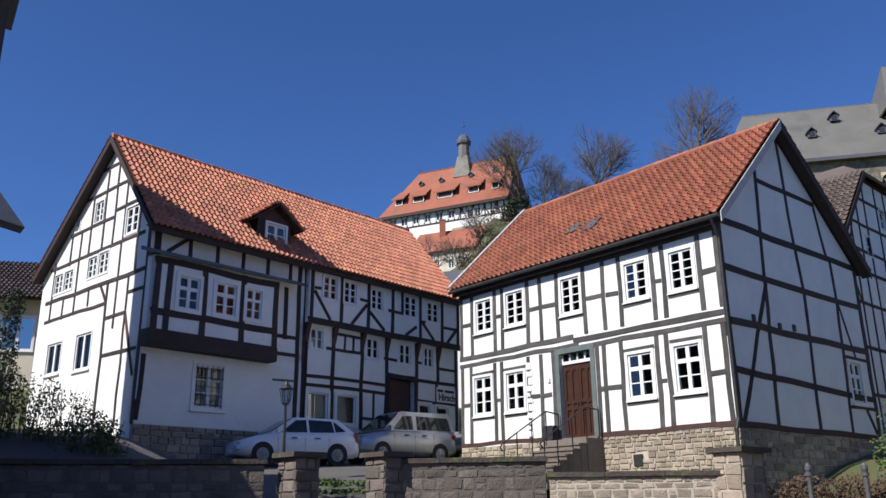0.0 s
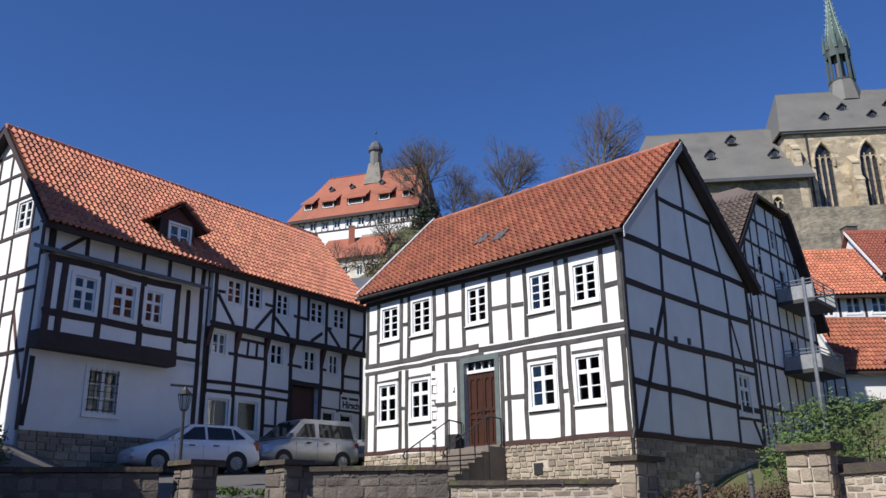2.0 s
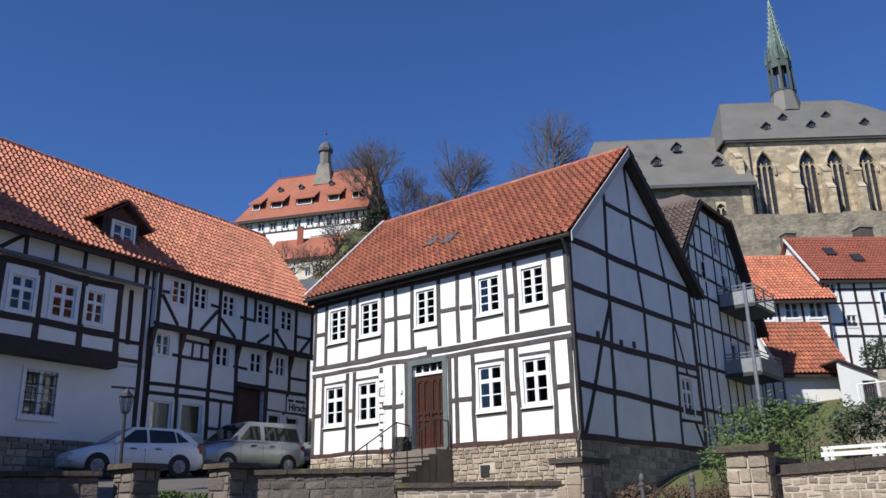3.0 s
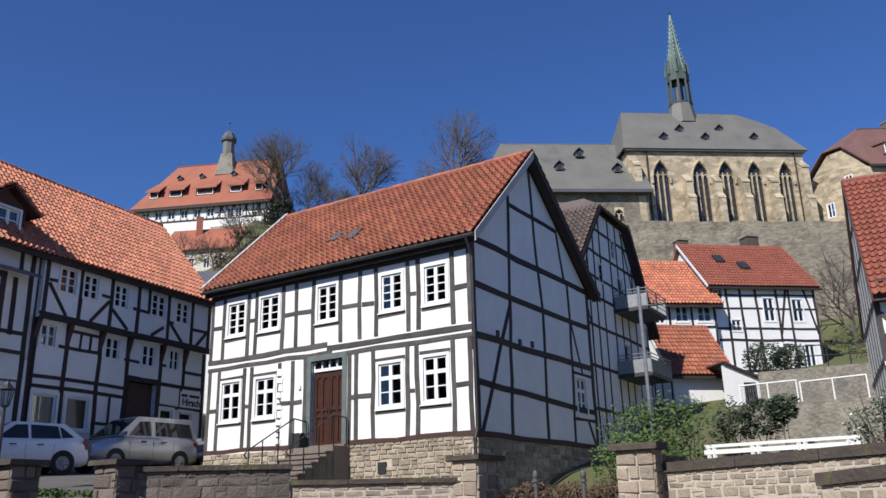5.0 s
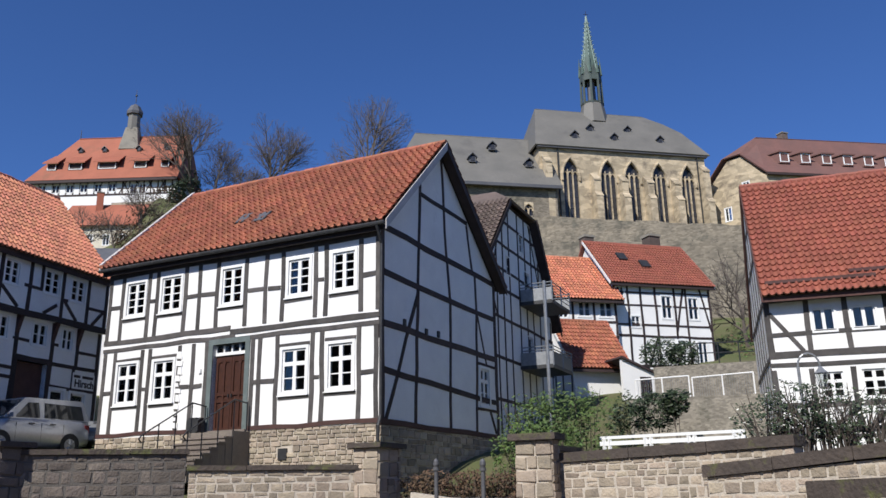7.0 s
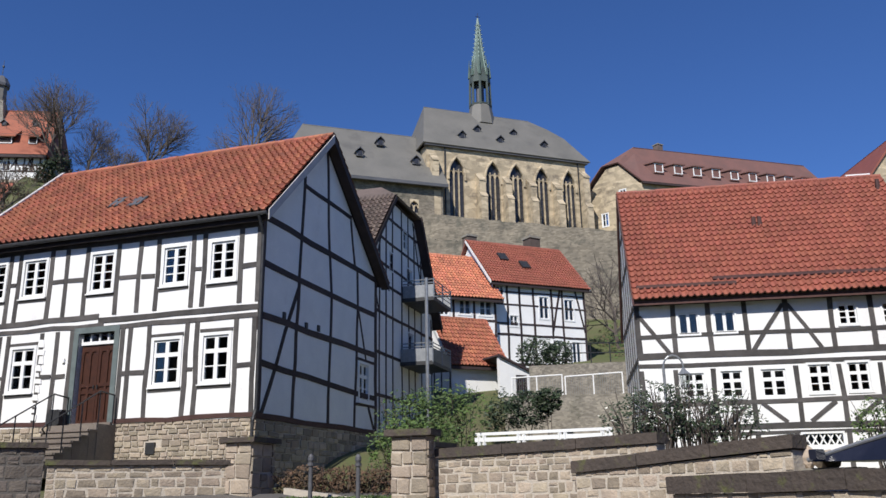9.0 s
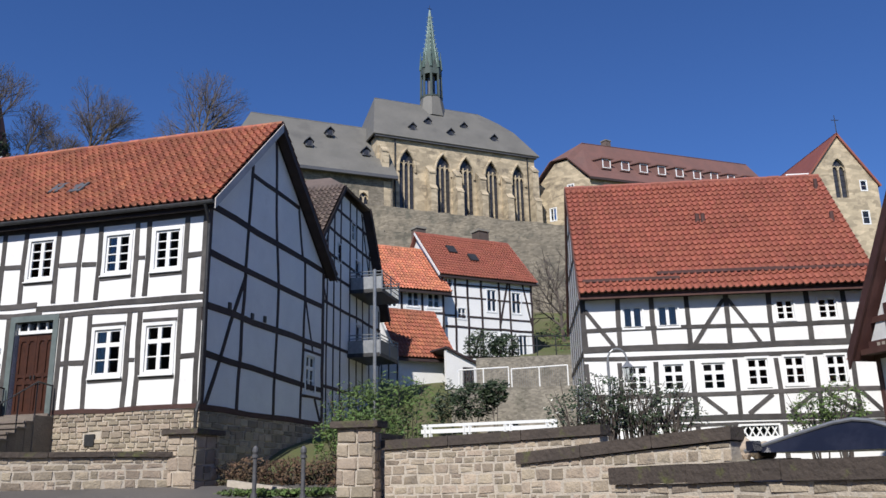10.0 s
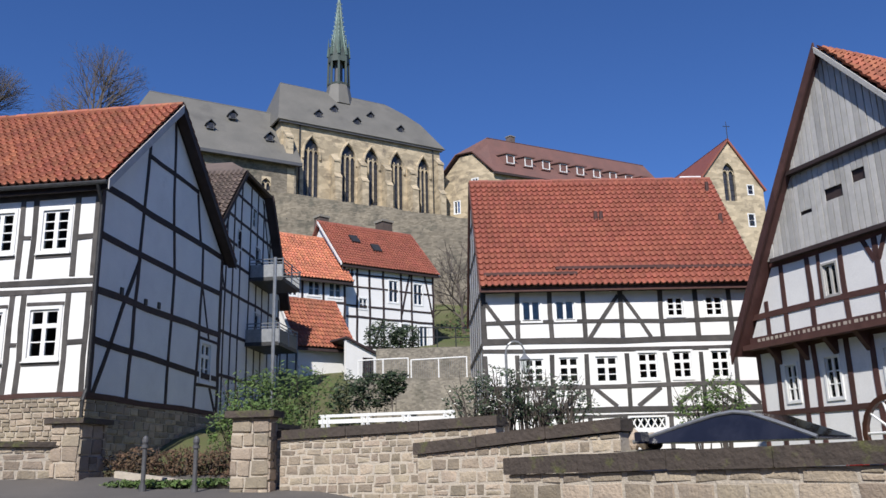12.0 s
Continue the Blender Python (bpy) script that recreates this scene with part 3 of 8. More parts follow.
def main_house():
    p = Plan((7.758, 22.076), -40.25, 49.75)
    h = thing("timbered_house", p.w(5, 4, 2.5), "white half-timbered house with red pantile roof and brown front door", "house")
    f, g = p.front, p.gable
    L, W = 10.82, 8.6
    up = [(0.86, 7.44, 1.63, 8.57), (2.47, 7.46, 3.24, 8.57), (5.04, 7.48, 5.82, 8.63), (7.56, 7.53, 8.38, 8.66), (9.14, 7.54, 9.93, 8.65)]
    down = [(0.91, 4.55, 1.73, 5.83), (2.51, 4.54, 3.36, 5.81), (7.65, 4.62, 8.47, 5.88), (9.23, 4.62, 10.07, 5.9)]
    door = (4.76, 3.55, 6.04, 6.2)
    wall(f, [(0, 3.5), (L, 3.5), (L, 9.15), (0, 9.15)], up + down + [door], 0.22, plaster, h, "front_wall", "white plastered timber-frame wall")
    gw = (6.98, 4.6, 7.76, 5.86)
    wall(g, [(0.22, 3.5), (W, 3.5), (W, 9.1), (3.9, 12.98), (0.22, 9.4)], [gw], 0.22, plaster, h, "gable_wall", "white plastered gable wall")
    wall(p.side(L, 1), [(0.22, 2.6), (W, 2.6), (W, 9.1), (3.9, 12.98), (0.22, 9.4)], [], 0.22, plaster, h, "gable_wall")
    wall(p.face(W), [(0.22, 2.6), (L - 0.22, 2.6), (L - 0.22, 9.1), (0.22, 9.1)], [], 0.22, plaster, h, "rear_wall")
    bm = bmesh.new()
    hexa(bm, [p.w(*c) for c in ((0.2, 0.22, 6.5), (10.3, 0.22, 6.5), (10.3, 8.4, 6.5), (0.2, 8.4, 6.5), (0.2, 0.22, 6.3), (10.3, 0.22, 6.3), (10.3, 8.4, 6.3), (0.2, 8.4, 6.3))])
    built("upper_floor", bm, timber, h)
    T = timber_grey
    timbered(f, [(u, 6.7, 8.92) for u in (0.08, 0.66, 1.86, 2.24, 3.46, 4.09, 4.86, 6.02, 6.75, 7.36, 8.59, 8.95, 10.13, 10.72)] +
             [(u, 3.62, 6.32) for u in (0.1, 0.7, 1.96, 2.3, 3.58, 4.22, 4.5, 6.3, 6.86, 7.42, 8.69, 9.02, 10.26, 10.72)],
             [(0, 5.4, 6.55, 0.16), (5.4, L, 6.68, 0.16), (0, 5.2, 6.32, 0.13), (5.2, L, 6.42, 0.13), (0, L, 8.97, 0.16), (0.15, 0.6, 7.78), (3.53, 4.0, 7.76, 0.13), (4.17, 4.78, 7.8, 0.13), (6.1, 6.67, 7.88, 0.13), (6.83, 7.28, 7.9, 0.13), (10.21, 10.64, 7.88, 0.13), (8.67, 8.87, 7.93, 0.12), (1.94, 2.16, 7.82, 0.1),
              (0.15, 0.62, 4.95, 0.13), (3.66, 4.14, 4.92, 0.13), (4.28, 4.44, 4.93, 0.13), (6.42, 6.78, 4.97, 0.13), (6.94, 7.34, 4.98, 0.13), (10.34, 10.64, 4.99, 0.12), (2.04, 2.22, 4.92, 0.1), (8.77, 8.94, 5.02, 0.1)] +
             [(a - 0.12, c + 0.12, b - 0.14, 0.11) for a, b, c, d in up + down] + [(a - 0.12, c + 0.12, d + 0.14, 0.10) for a, b, c, d in down], T, h, 0.15)
    timbered(f, [], [(-0.02, 4.56, 3.58, 0.13), (6.22, L, 3.6, 0.13)], timber_brown, h)
    for a, b, c, d in up:
        window(f, a, b, c, d, 2, 4, h, 0.09)
    for i, (a, b, c, d) in enumerate(down):
        window(f, a, b, c, d, 2, 2, h, 0.09, split=0.34, back=0.45 if i > 1 else 0)
    # front door with a glazed light over it
    dr = built("door_frame", frame_mesh(f, *door, 0.17, -0.16, 0.035), frame_green, h, "grey-green painted door surround")
    bm = bmesh.new()
    slab(bm, f, 4.78, 6.02, 5.86, 5.96, -0.2, -0.1)
    for k in range(5):
        u = 4.78 + 1.24 * k / 4
        slab(bm, f, u - 0.025, u + 0.025, 5.96, 6.19, -0.18, -0.12)
    built("transom_bar", bm, paint, dr)
    for k in range(4):
        bm = bmesh.new()
        slab(bm, f, 4.81 + 0.31 * k, 5.06 + 0.31 * k, 5.97, 6.18, -0.155, -0.15)
        built("pane", bm, pane_glass, dr)
    for k in range(2):
        a = 4.78 + 0.62 * k
        bm = bmesh.new()
        slab(bm, f, a, a + 0.61, 3.55, 5.85, -0.24, -0.19)
        for s in (a, a + 0.265, a + 0.53):
            slab(bm, f, s, s + 0.08, 3.55, 5.85, -0.19, -0.15)
        for z in (3.55, 4.42, 4.62):
            slab(bm, f, a + 0.08, a + 0.53, z, z + 0.11, -0.19, -0.155)
        slab(bm, f, a + 0.08, a + 0.53, 5.72, 5.85, -0.19, -0.155)
        for s in (a + 0.08, a + 0.345):
            for q in range(4):
                t0, t1 = math.pi * q / 4, math.pi * (q + 1) / 4
                c, r = s + 0.0925, 0.0925
                slab(bm, f, min(c - r * math.cos(t0), c - r * math.cos(t1)), max(c - r * math.cos(t0), c - r * math.cos(t1)), 5.6 + r * min(math.sin(t0), math.sin(t1)), 5.73, -0.19, -0.157)
        leafd = built("door_leaf", bm, door_wood, dr, "brown panelled door leaf")
        bm = bmesh.new()
        slab(bm, f, 5.385 + 0.06 * (k * 2 - 1), 5.415 + 0.06 * (k * 2 - 1), 4.55, 4.66, -0.15, -0.1)
        built("door_handle", bm, metal_dark, leafd)
    bm = bmesh.new()
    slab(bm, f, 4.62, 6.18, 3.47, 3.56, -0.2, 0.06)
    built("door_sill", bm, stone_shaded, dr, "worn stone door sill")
    # flaking whitewash on the post beside the door
    z = 3.7
    while z < 5.9:
        dz = random.uniform(0.1, 0.26)
        a, b = 7.4 - random.uniform(0.05, 0.16), 7.4 + random.uniform(0.03, 0.14)
        bm = bmesh.new()
        prism(bm, f, [(a, z), (b, z + 0.02), (b + random.uniform(-0.06, 0.03), z + dz), (a + random.uniform(-0.03, 0.06), z + dz - 0.015)], 0.0, 0.033)
        built("flaking_paint", bm, plaster, h)
        z += dz + random.uniform(-0.01, 0.06)
    # gable timbers
    T2 = timber
    timbered(g, [(0.12, 3.6, 9.2, 0.2), (8.47, 3.6, 9.1, 0.22)],
             [(0.2, 8.5, 9.22, 0.2), (0.2, 8.5, 7.85, 0.18), (0.2, 8.5, 6.33, 0.2), (2.5, 6.15, 11.0, 0.15), (6.7, 8.4, 4.42, 0.1), (6.7, 8.4, 6.02, 0.1)], T2, h)
    for b in ((2.08, 3.6, 2.3, 7.8, 0.16), (2.3, 7.8, 2.52, 11.35, 0.15), (4.5, 3.6, 4.62, 7.8, 0.15), (4.62, 7.8, 4.42, 9.2, 0.15), (4.4, 9.3, 4.12, 12.75, 0.14), (6.58, 3.6, 6.8, 7.85, 0.15), (6.8, 7.85, 6.72, 9.2, 0.14), (6.5, 9.3, 6.1, 10.9, 0.13),
              (2.35, 7.7, 0.3, 3.6, 0.15), (6.86, 7.75, 7.56, 6.05, 0.09), (7.8, 4.4, 8.3, 3.65, 0.13), (0.2, 5.0, 8.5, 4.75, 0.18)):
        beam(g, *b, T2, h)
    timbered(g, [], [(0, W, 3.55, 0.16)], timber_brown, h)
    window(g, *gw, 2, 2, h, 0.1, split=0.34)
    for v, z in ((1.33, 6.44), (2.75, 6.38), (3.6, 6.44)):
        bm = bmesh.new()
        slab(bm, g, v, v + 0.14, z, z + 0.2, 0.0, 0.05)
        built("anchor_plate", bm, metal_dark, h)
    # stone plinth
    bm = bmesh.new()
    hexa(bm, [p.w(*c) for c in ((0.02, 0.02, 1.0), (L - 0.02, 0.02, 1.0), (L - 0.02, W - 0.02, 1.0), (0.02, W - 0.02, 1.0), (0.02, 0.02, 3.52), (L - 0.02, 0.02, 3.52), (L - 0.02, W - 0.02, 3.52), (0.02, W - 0.02, 3.52))])
    pl = built("plinth", bm, mortar, h, "rubble stone plinth")
    lay_stones(pl, f, 0.0, 4.6, 2.0, 3.5, 0.14, 0.26, 0.015, 0.02, holes=[(3.2, 2.77, 3.26, 2.83)])
    lay_stones(pl, f, 6.2, L, 2.2, 3.52, 0.14, 0.26, 0.015, 0.02)
    lay_stones(pl, g, 0.0, W, 1.2, 3.46, 0.2, 0.4, 0.012, 0.015)
    bm = bmesh.new()
    slab(bm, f, 3.08, 3.38, 2.62, 2.94, 0.002, 0.05)
    built("cellar_vent", bm, metal_dark, pl, "dark cellar opening")
    # roof
    e0, e1, r0, r1 = p.w(-0.35, -0.34, 9.2), p.w(10.95, -0.34, 9.2), p.w(-0.35, 3.86, 13.2), p.w(10.95, 3.86, 13.2)
    b0, b1 = p.w(-0.35, 8.9, 9.1), p.w(10.95, 8.9, 9.1)
    rf = deck("roof", h, [e0, e1, r1, r0], 0.1, timber, "red clay pantile roof")
    deck("roof_rear", h, [b0, b1, r1, r0], 0.1, timber)
    tiled(rf, e0, e1, r0, r1, tile_red, singles=5, size=1.12)
    tiled(rf, b1, b0, r1, r0, tile_red)
    ridge_caps(rf, r0 + Vector((0, 0, 0.03)), r1 + Vector((0, 0, 0.03)), tile_red)
    for k, (u, t) in enumerate(((5.15, 0.33), (6.0, 0.36))):
        a = p.w(u, -0.34 + 4.2 * t, 9.2 + 4.0 * t)
        s, n = p.eu, (p.w(0, 4.2, 4.0) - p.w(0, 0, 0)).normalized()
        q = s.cross(n) * (-1 if s.cross(n).z < 0 else 1)
        bm = bmesh.new()
        hexa(bm, [a + s * x + n * y + q * z for z in (0.02, 0.13) for x, y in ((-0.25, -0.35), (0.25, -0.35), (0.25, 0.35), (-0.25, 0.35))])
        sk = built("skylight", bm, metal_dark, h, "small roof skylight")
        bm = bmesh.new()
        hexa(bm, [a + s * x + n * y + q * z for z in (0.135, 0.14) for x, y in ((-0.2, -0.3), (0.2, -0.3), (0.2, 0.3), (-0.2, 0.3))])
        built("pane", bm, slate_dark, sk)
    for a, b in ((e0, r0), (b0, r0)):
        board("verge_board", h, a - Vector((0, 0, 0.1)) - p.eu * 0.03, b - Vector((0, 0, 0.1)) - p.eu * 0.03, 0.3, 0.03, verge_paint if a == e0 else timber, "pale verge board" if a == e0 else "")
        board("barge_soffit", h, a - Vector((0, 0, 0.16)) + p.eu * 0.14, b - Vector((0, 0, 0.16)) + p.eu * 0.14, 0.05, 0.28, timber)
    board("verge_board", h, e1 + Vector((0, 0, 0.1)) + p.eu * 0.04, r1 + Vector((0, 0, 0.1)) + p.eu * 0.04, 0.26, 0.14, verge_paint)
    board("eave_board", h, p.w(-0.28, -0.24, 9.08), p.w(10.9, -0.24, 9.08), 0.2, 0.08, timber)
    bm = bmesh.new()
    hexa(bm, [p.w(*c) for c in ((-0.2, -0.24, 8.98), (10.85, -0.24, 8.98), (10.85, 0.02, 9.06), (-0.2, 0.02, 9.06), (-0.2, -0.24, 9.02), (10.85, -0.24, 9.02), (10.85, 0.02, 9.1), (-0.2, 0.02, 9.1))])
    built("soffit", bm, timber, h)
    bm = bmesh.new()
    tube(bm, p.w(-0.35, -0.4, 9.14), p.w(10.95, -0.4, 9.14), 0.065, 0.065)
    gt = built("gutter", bm, metal_dark, h, "dark metal gutter")
    bm = bmesh.new()
    path = [p.w(-0.1, -0.4, 9.1), p.w(-0.1, -0.12, 8.6), p.w(-0.08, -0.1, 3.7), p.w(-0.05, -0.2, 3.4), p.w(-0.05, -0.2, 2.7)]
    for a, b in zip(path, path[1:]):
        tube(bm, a, b, 0.05, 0.05)
    built("downpipe", bm, metal_dark, h, "dark rainwater pipe")
    return p


def frame_mesh(f, a, b, c, d, w, o0, o1):
    bm = bmesh.new()
    slab(bm, f, a - w, a, b, d + w, o0, o1)
    slab(bm, f, c, c + w, b, d + w, o0, o1)
    slab(bm, f, a, c, d, d + w, o0, o1)
    return bm


MAIN = main_house()


# ---- the house with the bay, at the courtyard ----
def left_house():
    p = Plan((0.558, 36.105), 222.23, -47.77, 1.0588)
    h = thing("courtyard_house", p.w(6, 4, 3.0), "white half-timbered house with black beams, projecting bay and orange pantile roof", "house")
    f, g = p.front, p.side(13.65, 1)
    L0, L1, W = -0.35, 13.65, 7.2
    bay = p.face(-0.45)
    jet = p.face(-0.22)
    T = timber
    # masonry ground floor under the bay
    gw = (10.82, 4.5, 11.82, 5.8)
    wall(f, [(7.95, 3.9), (L1, 3.9), (L1, 6.35), (7.95, 6.35)], [gw], 0.35, plaster, h, "ground_floor_wall", "smooth white plastered wall")
    window(f, *gw, 2, 3, h, 0.1, back=0.7, deep=0.16)
    bm = bmesh.new()
    for k in range(6):
        u = 10.87 + 0.18 * k
        tube(bm, f(u, 4.52, 0.03), f(u, 5.78, 0.03), 0.012, 0.012, 6)
    for k in range(5):
        z = 4.6 + 0.27 * k
        tube(bm, f(10.82, z, 0.03), f(11.82, z, 0.03), 0.012, 0.012, 6)
    built("window_grille", bm, metal_dark, h, "dark wrought-iron window grille")
    bm = bmesh.new()
    hexa(bm, [p.w(*c) for c in ((L0, 0.03, 2.4), (L1 - 0.02, 0.03, 2.4), (L1 - 0.02, W, 2.4), (L0, W, 2.4), (L0, 0.03, 3.91), (L1 - 0.02, 0.03, 3.91), (L1 - 0.02, W, 3.91), (L0, W, 3.91))])
    pl = built("plinth", bm, mortar, h, "rough stone plinth")
    lay_stones(pl, f, 7.9, L1, 2.9, 3.9, 0.18, 0.34, 0.02, 0.015)
    # upper storey with the bay
    bw = [(9.86, 7.36, 10.44, 8.33), (10.84, 7.32, 11.58, 8.34), (12.16, 7.3, 12.86, 8.3)]
    wall(bay, [(9.2, 6.3), (13.7, 6.3), (13.7, 8.8), (9.2, 8.8)], bw, 0.2, plaster, h, "bay_wall")
    for s, sg in ((9.2, -1), (13.7, 1)):
        wall(p.side(s, sg), [(-0.45, 6.3), (0, 6.3), (0, 8.8), (-0.45, 8.8)], [], 0.15, plaster, h, "bay_side")
    bm = bmesh.new()
    hexa(bm, [p.w(*c) for c in ((9.18, -0.5, 6.1), (13.74, -0.5, 6.1), (13.74, 0.0, 6.1), (9.18, 0.0, 6.1), (9.18, -0.5, 6.58), (13.74, -0.5, 6.58), (13.74, 0.0, 6.58), (9.18, 0.0, 6.58))])
    bmesh.ops.bevel(bm, geom=bm.edges[:], offset=0.04, segments=1)
    built("bay_sill_beam", bm, timber, h, "heavy dark beam under the bay")
    for w in bw:
        window(bay, *w, 2, 2, h, 0.11, split=0.36, sill=False)
    timbered(bay, [(u, 6.5, 8.75, 0.2) for u in (9.3, 10.58, 12.0, 13.2, 13.58)], [(9.2, 13.7, 7.1, 0.2), (9.2, 13.7, 8.66, 0.2)], T, h, 0.2)
    bm = bmesh.new()
    hexa(bm, [p.w(*c) for c in ((8.15, -0.66, 8.76), (13.95, -0.66, 8.76), (13.95, 0.0, 8.98), (8.15, 0.0, 8.98), (8.15, -0.66, 8.86), (13.95, -0.66, 8.86), (13.95, 0.0, 9.1), (8.15, 0.0, 9.1))])
    built("bay_roof", bm, slate_dark, h, "dark lean-to roof over the bay")
    wall(f, [(7.5, 6.3), (L1, 6.3), (L1, 9.75), (7.5, 9.75)], [(9.4, 6.6, 13.4, 8.6)], 0.2, plaster, h, "upper_wall")
    timbered(f, [(u, 9.02, 9.7, 0.13) for u in (8.41, 9.37, 10.36, 11.34, 12.32)] + [(8.0, 4.2, 9.7, 0.16), (7.68, 4.2, 9.7, 0.22), (13.45, 6.4, 9.7, 0.22), (8.55, 7.0, 8.8, 0.16)], [(7.5, L1, 9.74, 0.14), (8.05, 9.2, 7.1, 0.12), (8.05, 9.2, 6.5, 0.12)], T, h)
    beam(f, 13.1, 9.08, 12.4, 9.66, 0.13, T, h)
    beam(f, 13.55, 5.9, 13.62, 4.0, 0.14, T, h)
    # right part: jettied upper storey over a lower one
    uw = [(6.47, 8.65, 7.09, 9.48), (5.54, 8.66, 6.12, 9.47), (4.19, 8.64, 4.77, 9.43), (2.31, 8.65, 3.0, 9.48), (1.05, 8.63, 1.72, 9.45)]
    wall(jet, [(L0, 7.72), (7.72, 7.72), (7.72, 9.75), (L0, 9.75)], uw, 0.2, plaster, h, "jettied_wall")
    for w in uw:
        window(jet, *w, 2, 3, h, 0.07, sill=False)
    timbered(jet, [(u, 7.85, 9.68, 0.15) for u in (7.6, 6.24, 4.93, 3.67, 2.14, 0.85, -0.1)] + [(3.14, 8.75, 9.68, 0.12)], [(L0, 7.72, 7.8, 0.22), (L0, 7.72, 9.72, 0.14), (3.9, 3.1, 8.72, 0.11), (0.8, -0.05, 8.5, 0.11), (5.35, 5.0, 8.9, 0.1), (7.5, 7.2, 8.95, 0.1), (2.1, 1.85, 8.55, 0.1)], T, h)
    for b in ((7.5, 8.85, 6.75, 7.9), (5.0, 8.75, 5.75, 7.9), (4.85, 8.5, 4.1, 7.9), (2.35, 8.3, 2.95, 7.9), (2.05, 8.55, 1.35, 7.9), (-0.05, 8.55, 0.55, 7.9)):
        beam(jet, *b, 0.13, T, h)
    mw = [(6.87, 6.86, 7.42, 7.56), (4.17, 6.84, 4.76, 7.58), (2.45, 6.82, 3.05, 7.58), (1.18, 6.86, 1.68, 7.6)]
    sw = [(6.57, 4.4, 7.47, 5.36), (5.27, 4.35, 6.17, 5.38), (1.36, 4.5, 1.98, 5.36), (0.3, 4.4, 1.0, 5.33)]
    dr = (2.25, 3.95, 3.62, 6.2)
    wall(f, [(L0, 3.9), (7.95, 3.9), (7.95, 7.75), (L0, 7.75)], mw + sw + [dr], 0.25, plaster, h, "lower_wall")
    for w in mw:
        window(f, *w, 2, 2, h, 0.07, sill=False, back=0.9)
    for w in sw:
        window(f, *w, 1, 1, h, 0.1, sill=False, back=0.95)
    timbered(f, [(u, 3.9, 7.7, 0.16) for u in (7.62, 6.38, 5.02, 3.76, 2.12, -0.2)] + [(0.98, 3.9, 6.2, 0.14), (0.9, 6.2, 7.7, 0.14), (4.4, 4.4, 5.55, 0.1), (5.85, 6.95, 7.55, 0.09), (5.45, 6.95, 7.55, 0.09)],
             [(3.76, 7.6, 5.9, 0.11), (3.76, 7.6, 5.59, 0.12), (-0.2, 2.1, 5.48, 0.12), (5.02, 6.7, 6.95, 0.11), (-0.2, 0.85, 6.85, 0.11), (3.76, 2.12, 6.33, 0.14), (-0.2, 2.1, 6.28, 0.13), (3.76, 5.0, 4.6, 0.1), (5.02, 6.3, 7.5, 0.1), (3.2, 3.9, 6.9, 0.1), (1.85, 2.1, 6.95, 0.1), (L0, 7.6, 4.0, 0.14)], T, h)
    for u in (7.62, 6.38, 5.02, 3.76, 2.12, 0.9):
        bm = bmesh.new()
        prism(bm, p.side(u - 0.08, 1), [(-0.2, 7.7), (0.0, 7.7), (0.0, 7.0)], 0.0, 0.16)
        built("bracket", bm, timber_brown, h, "carved brown jetty bracket")
    bm = bmesh.new()
    slab(bm, f, 2.25, 3.62, 3.95, 6.2, -0.25, -0.2)
    built("door_leaf", bm, timber_brown, built("door_frame", frame_mesh(f, *dr, 0.12, -0.2, 0.03), timber, h), "dark wooden arched doorway")
    bm = bmesh.new()
    slab(bm, f, -0.12, 1.0, 5.52, 6.1, 0.01, 0.03)
    sign = built("inn_sign", bm, plaster, h, "white sign with dark gothic lettering")
    text = bpy.data.curves.new("lettering", 'FONT')
    text.body = "Hirsch"
    text.size = 0.4
    text.offset = 0.012
    text.extrude = 0.004
    dg = new("lettering_curve", text)
    bpy.context.view_layer.update()
    me = bpy.data.meshes.new_from_object(dg)
    bpy.data.objects.remove(dg)
    me.materials.append(timber)
    ob = under(new("lettering", me), sign)
    x, y = (p.eu * -1), Vector((0, 0, 1))
    o = f(0.9, 5.6, 0.034)
    n = x.cross(y)
    ob.matrix_basis = Matrix(((x.x, y.x, n.x, o.x), (x.y, y.y, n.y, o.y), (x.z, y.z, n.z, o.z), (0, 0, 0, 1)))
    bm = bmesh.new()
    slab(bm, f, 0.62, 0.95, 5.92, 6.02, 0.03, 0.036)
    slab(bm, f, -0.05, 0.52, 5.92, 6.02, 0.03, 0.036)
    built("lettering_line", bm, timber, sign)
    # sunlit gable
    gws = [(0.95, 9.87, 1.7, 10.75), (3.38, 10.78, 3.94, 11.5), (5.0, 10.8, 5.32, 11.26), (2.64, 8.86, 3.26, 9.58), (3.42, 8.86, 4.02, 9.56), (5.1, 8.74, 5.72, 9.42), (5.86, 8.74, 6.46, 9.42), (3.2, 5.84, 4.24, 7.0), (5.3, 5.92, 6.34, 6.96)]
    wall(g, [(0.2, 3.5), (W, 3.5), (W, 9.75), (2.78, 13.35), (0.2, 10.4)], gws, 0.22, plaster, h, "gable_wall", "sunlit white gable with thin beams")
    for i, w in enumerate(gws):
        window(g, *w, 2, 3 if i < 7 else 1, h, 0.06, sill=i > 6, proud=0.02)
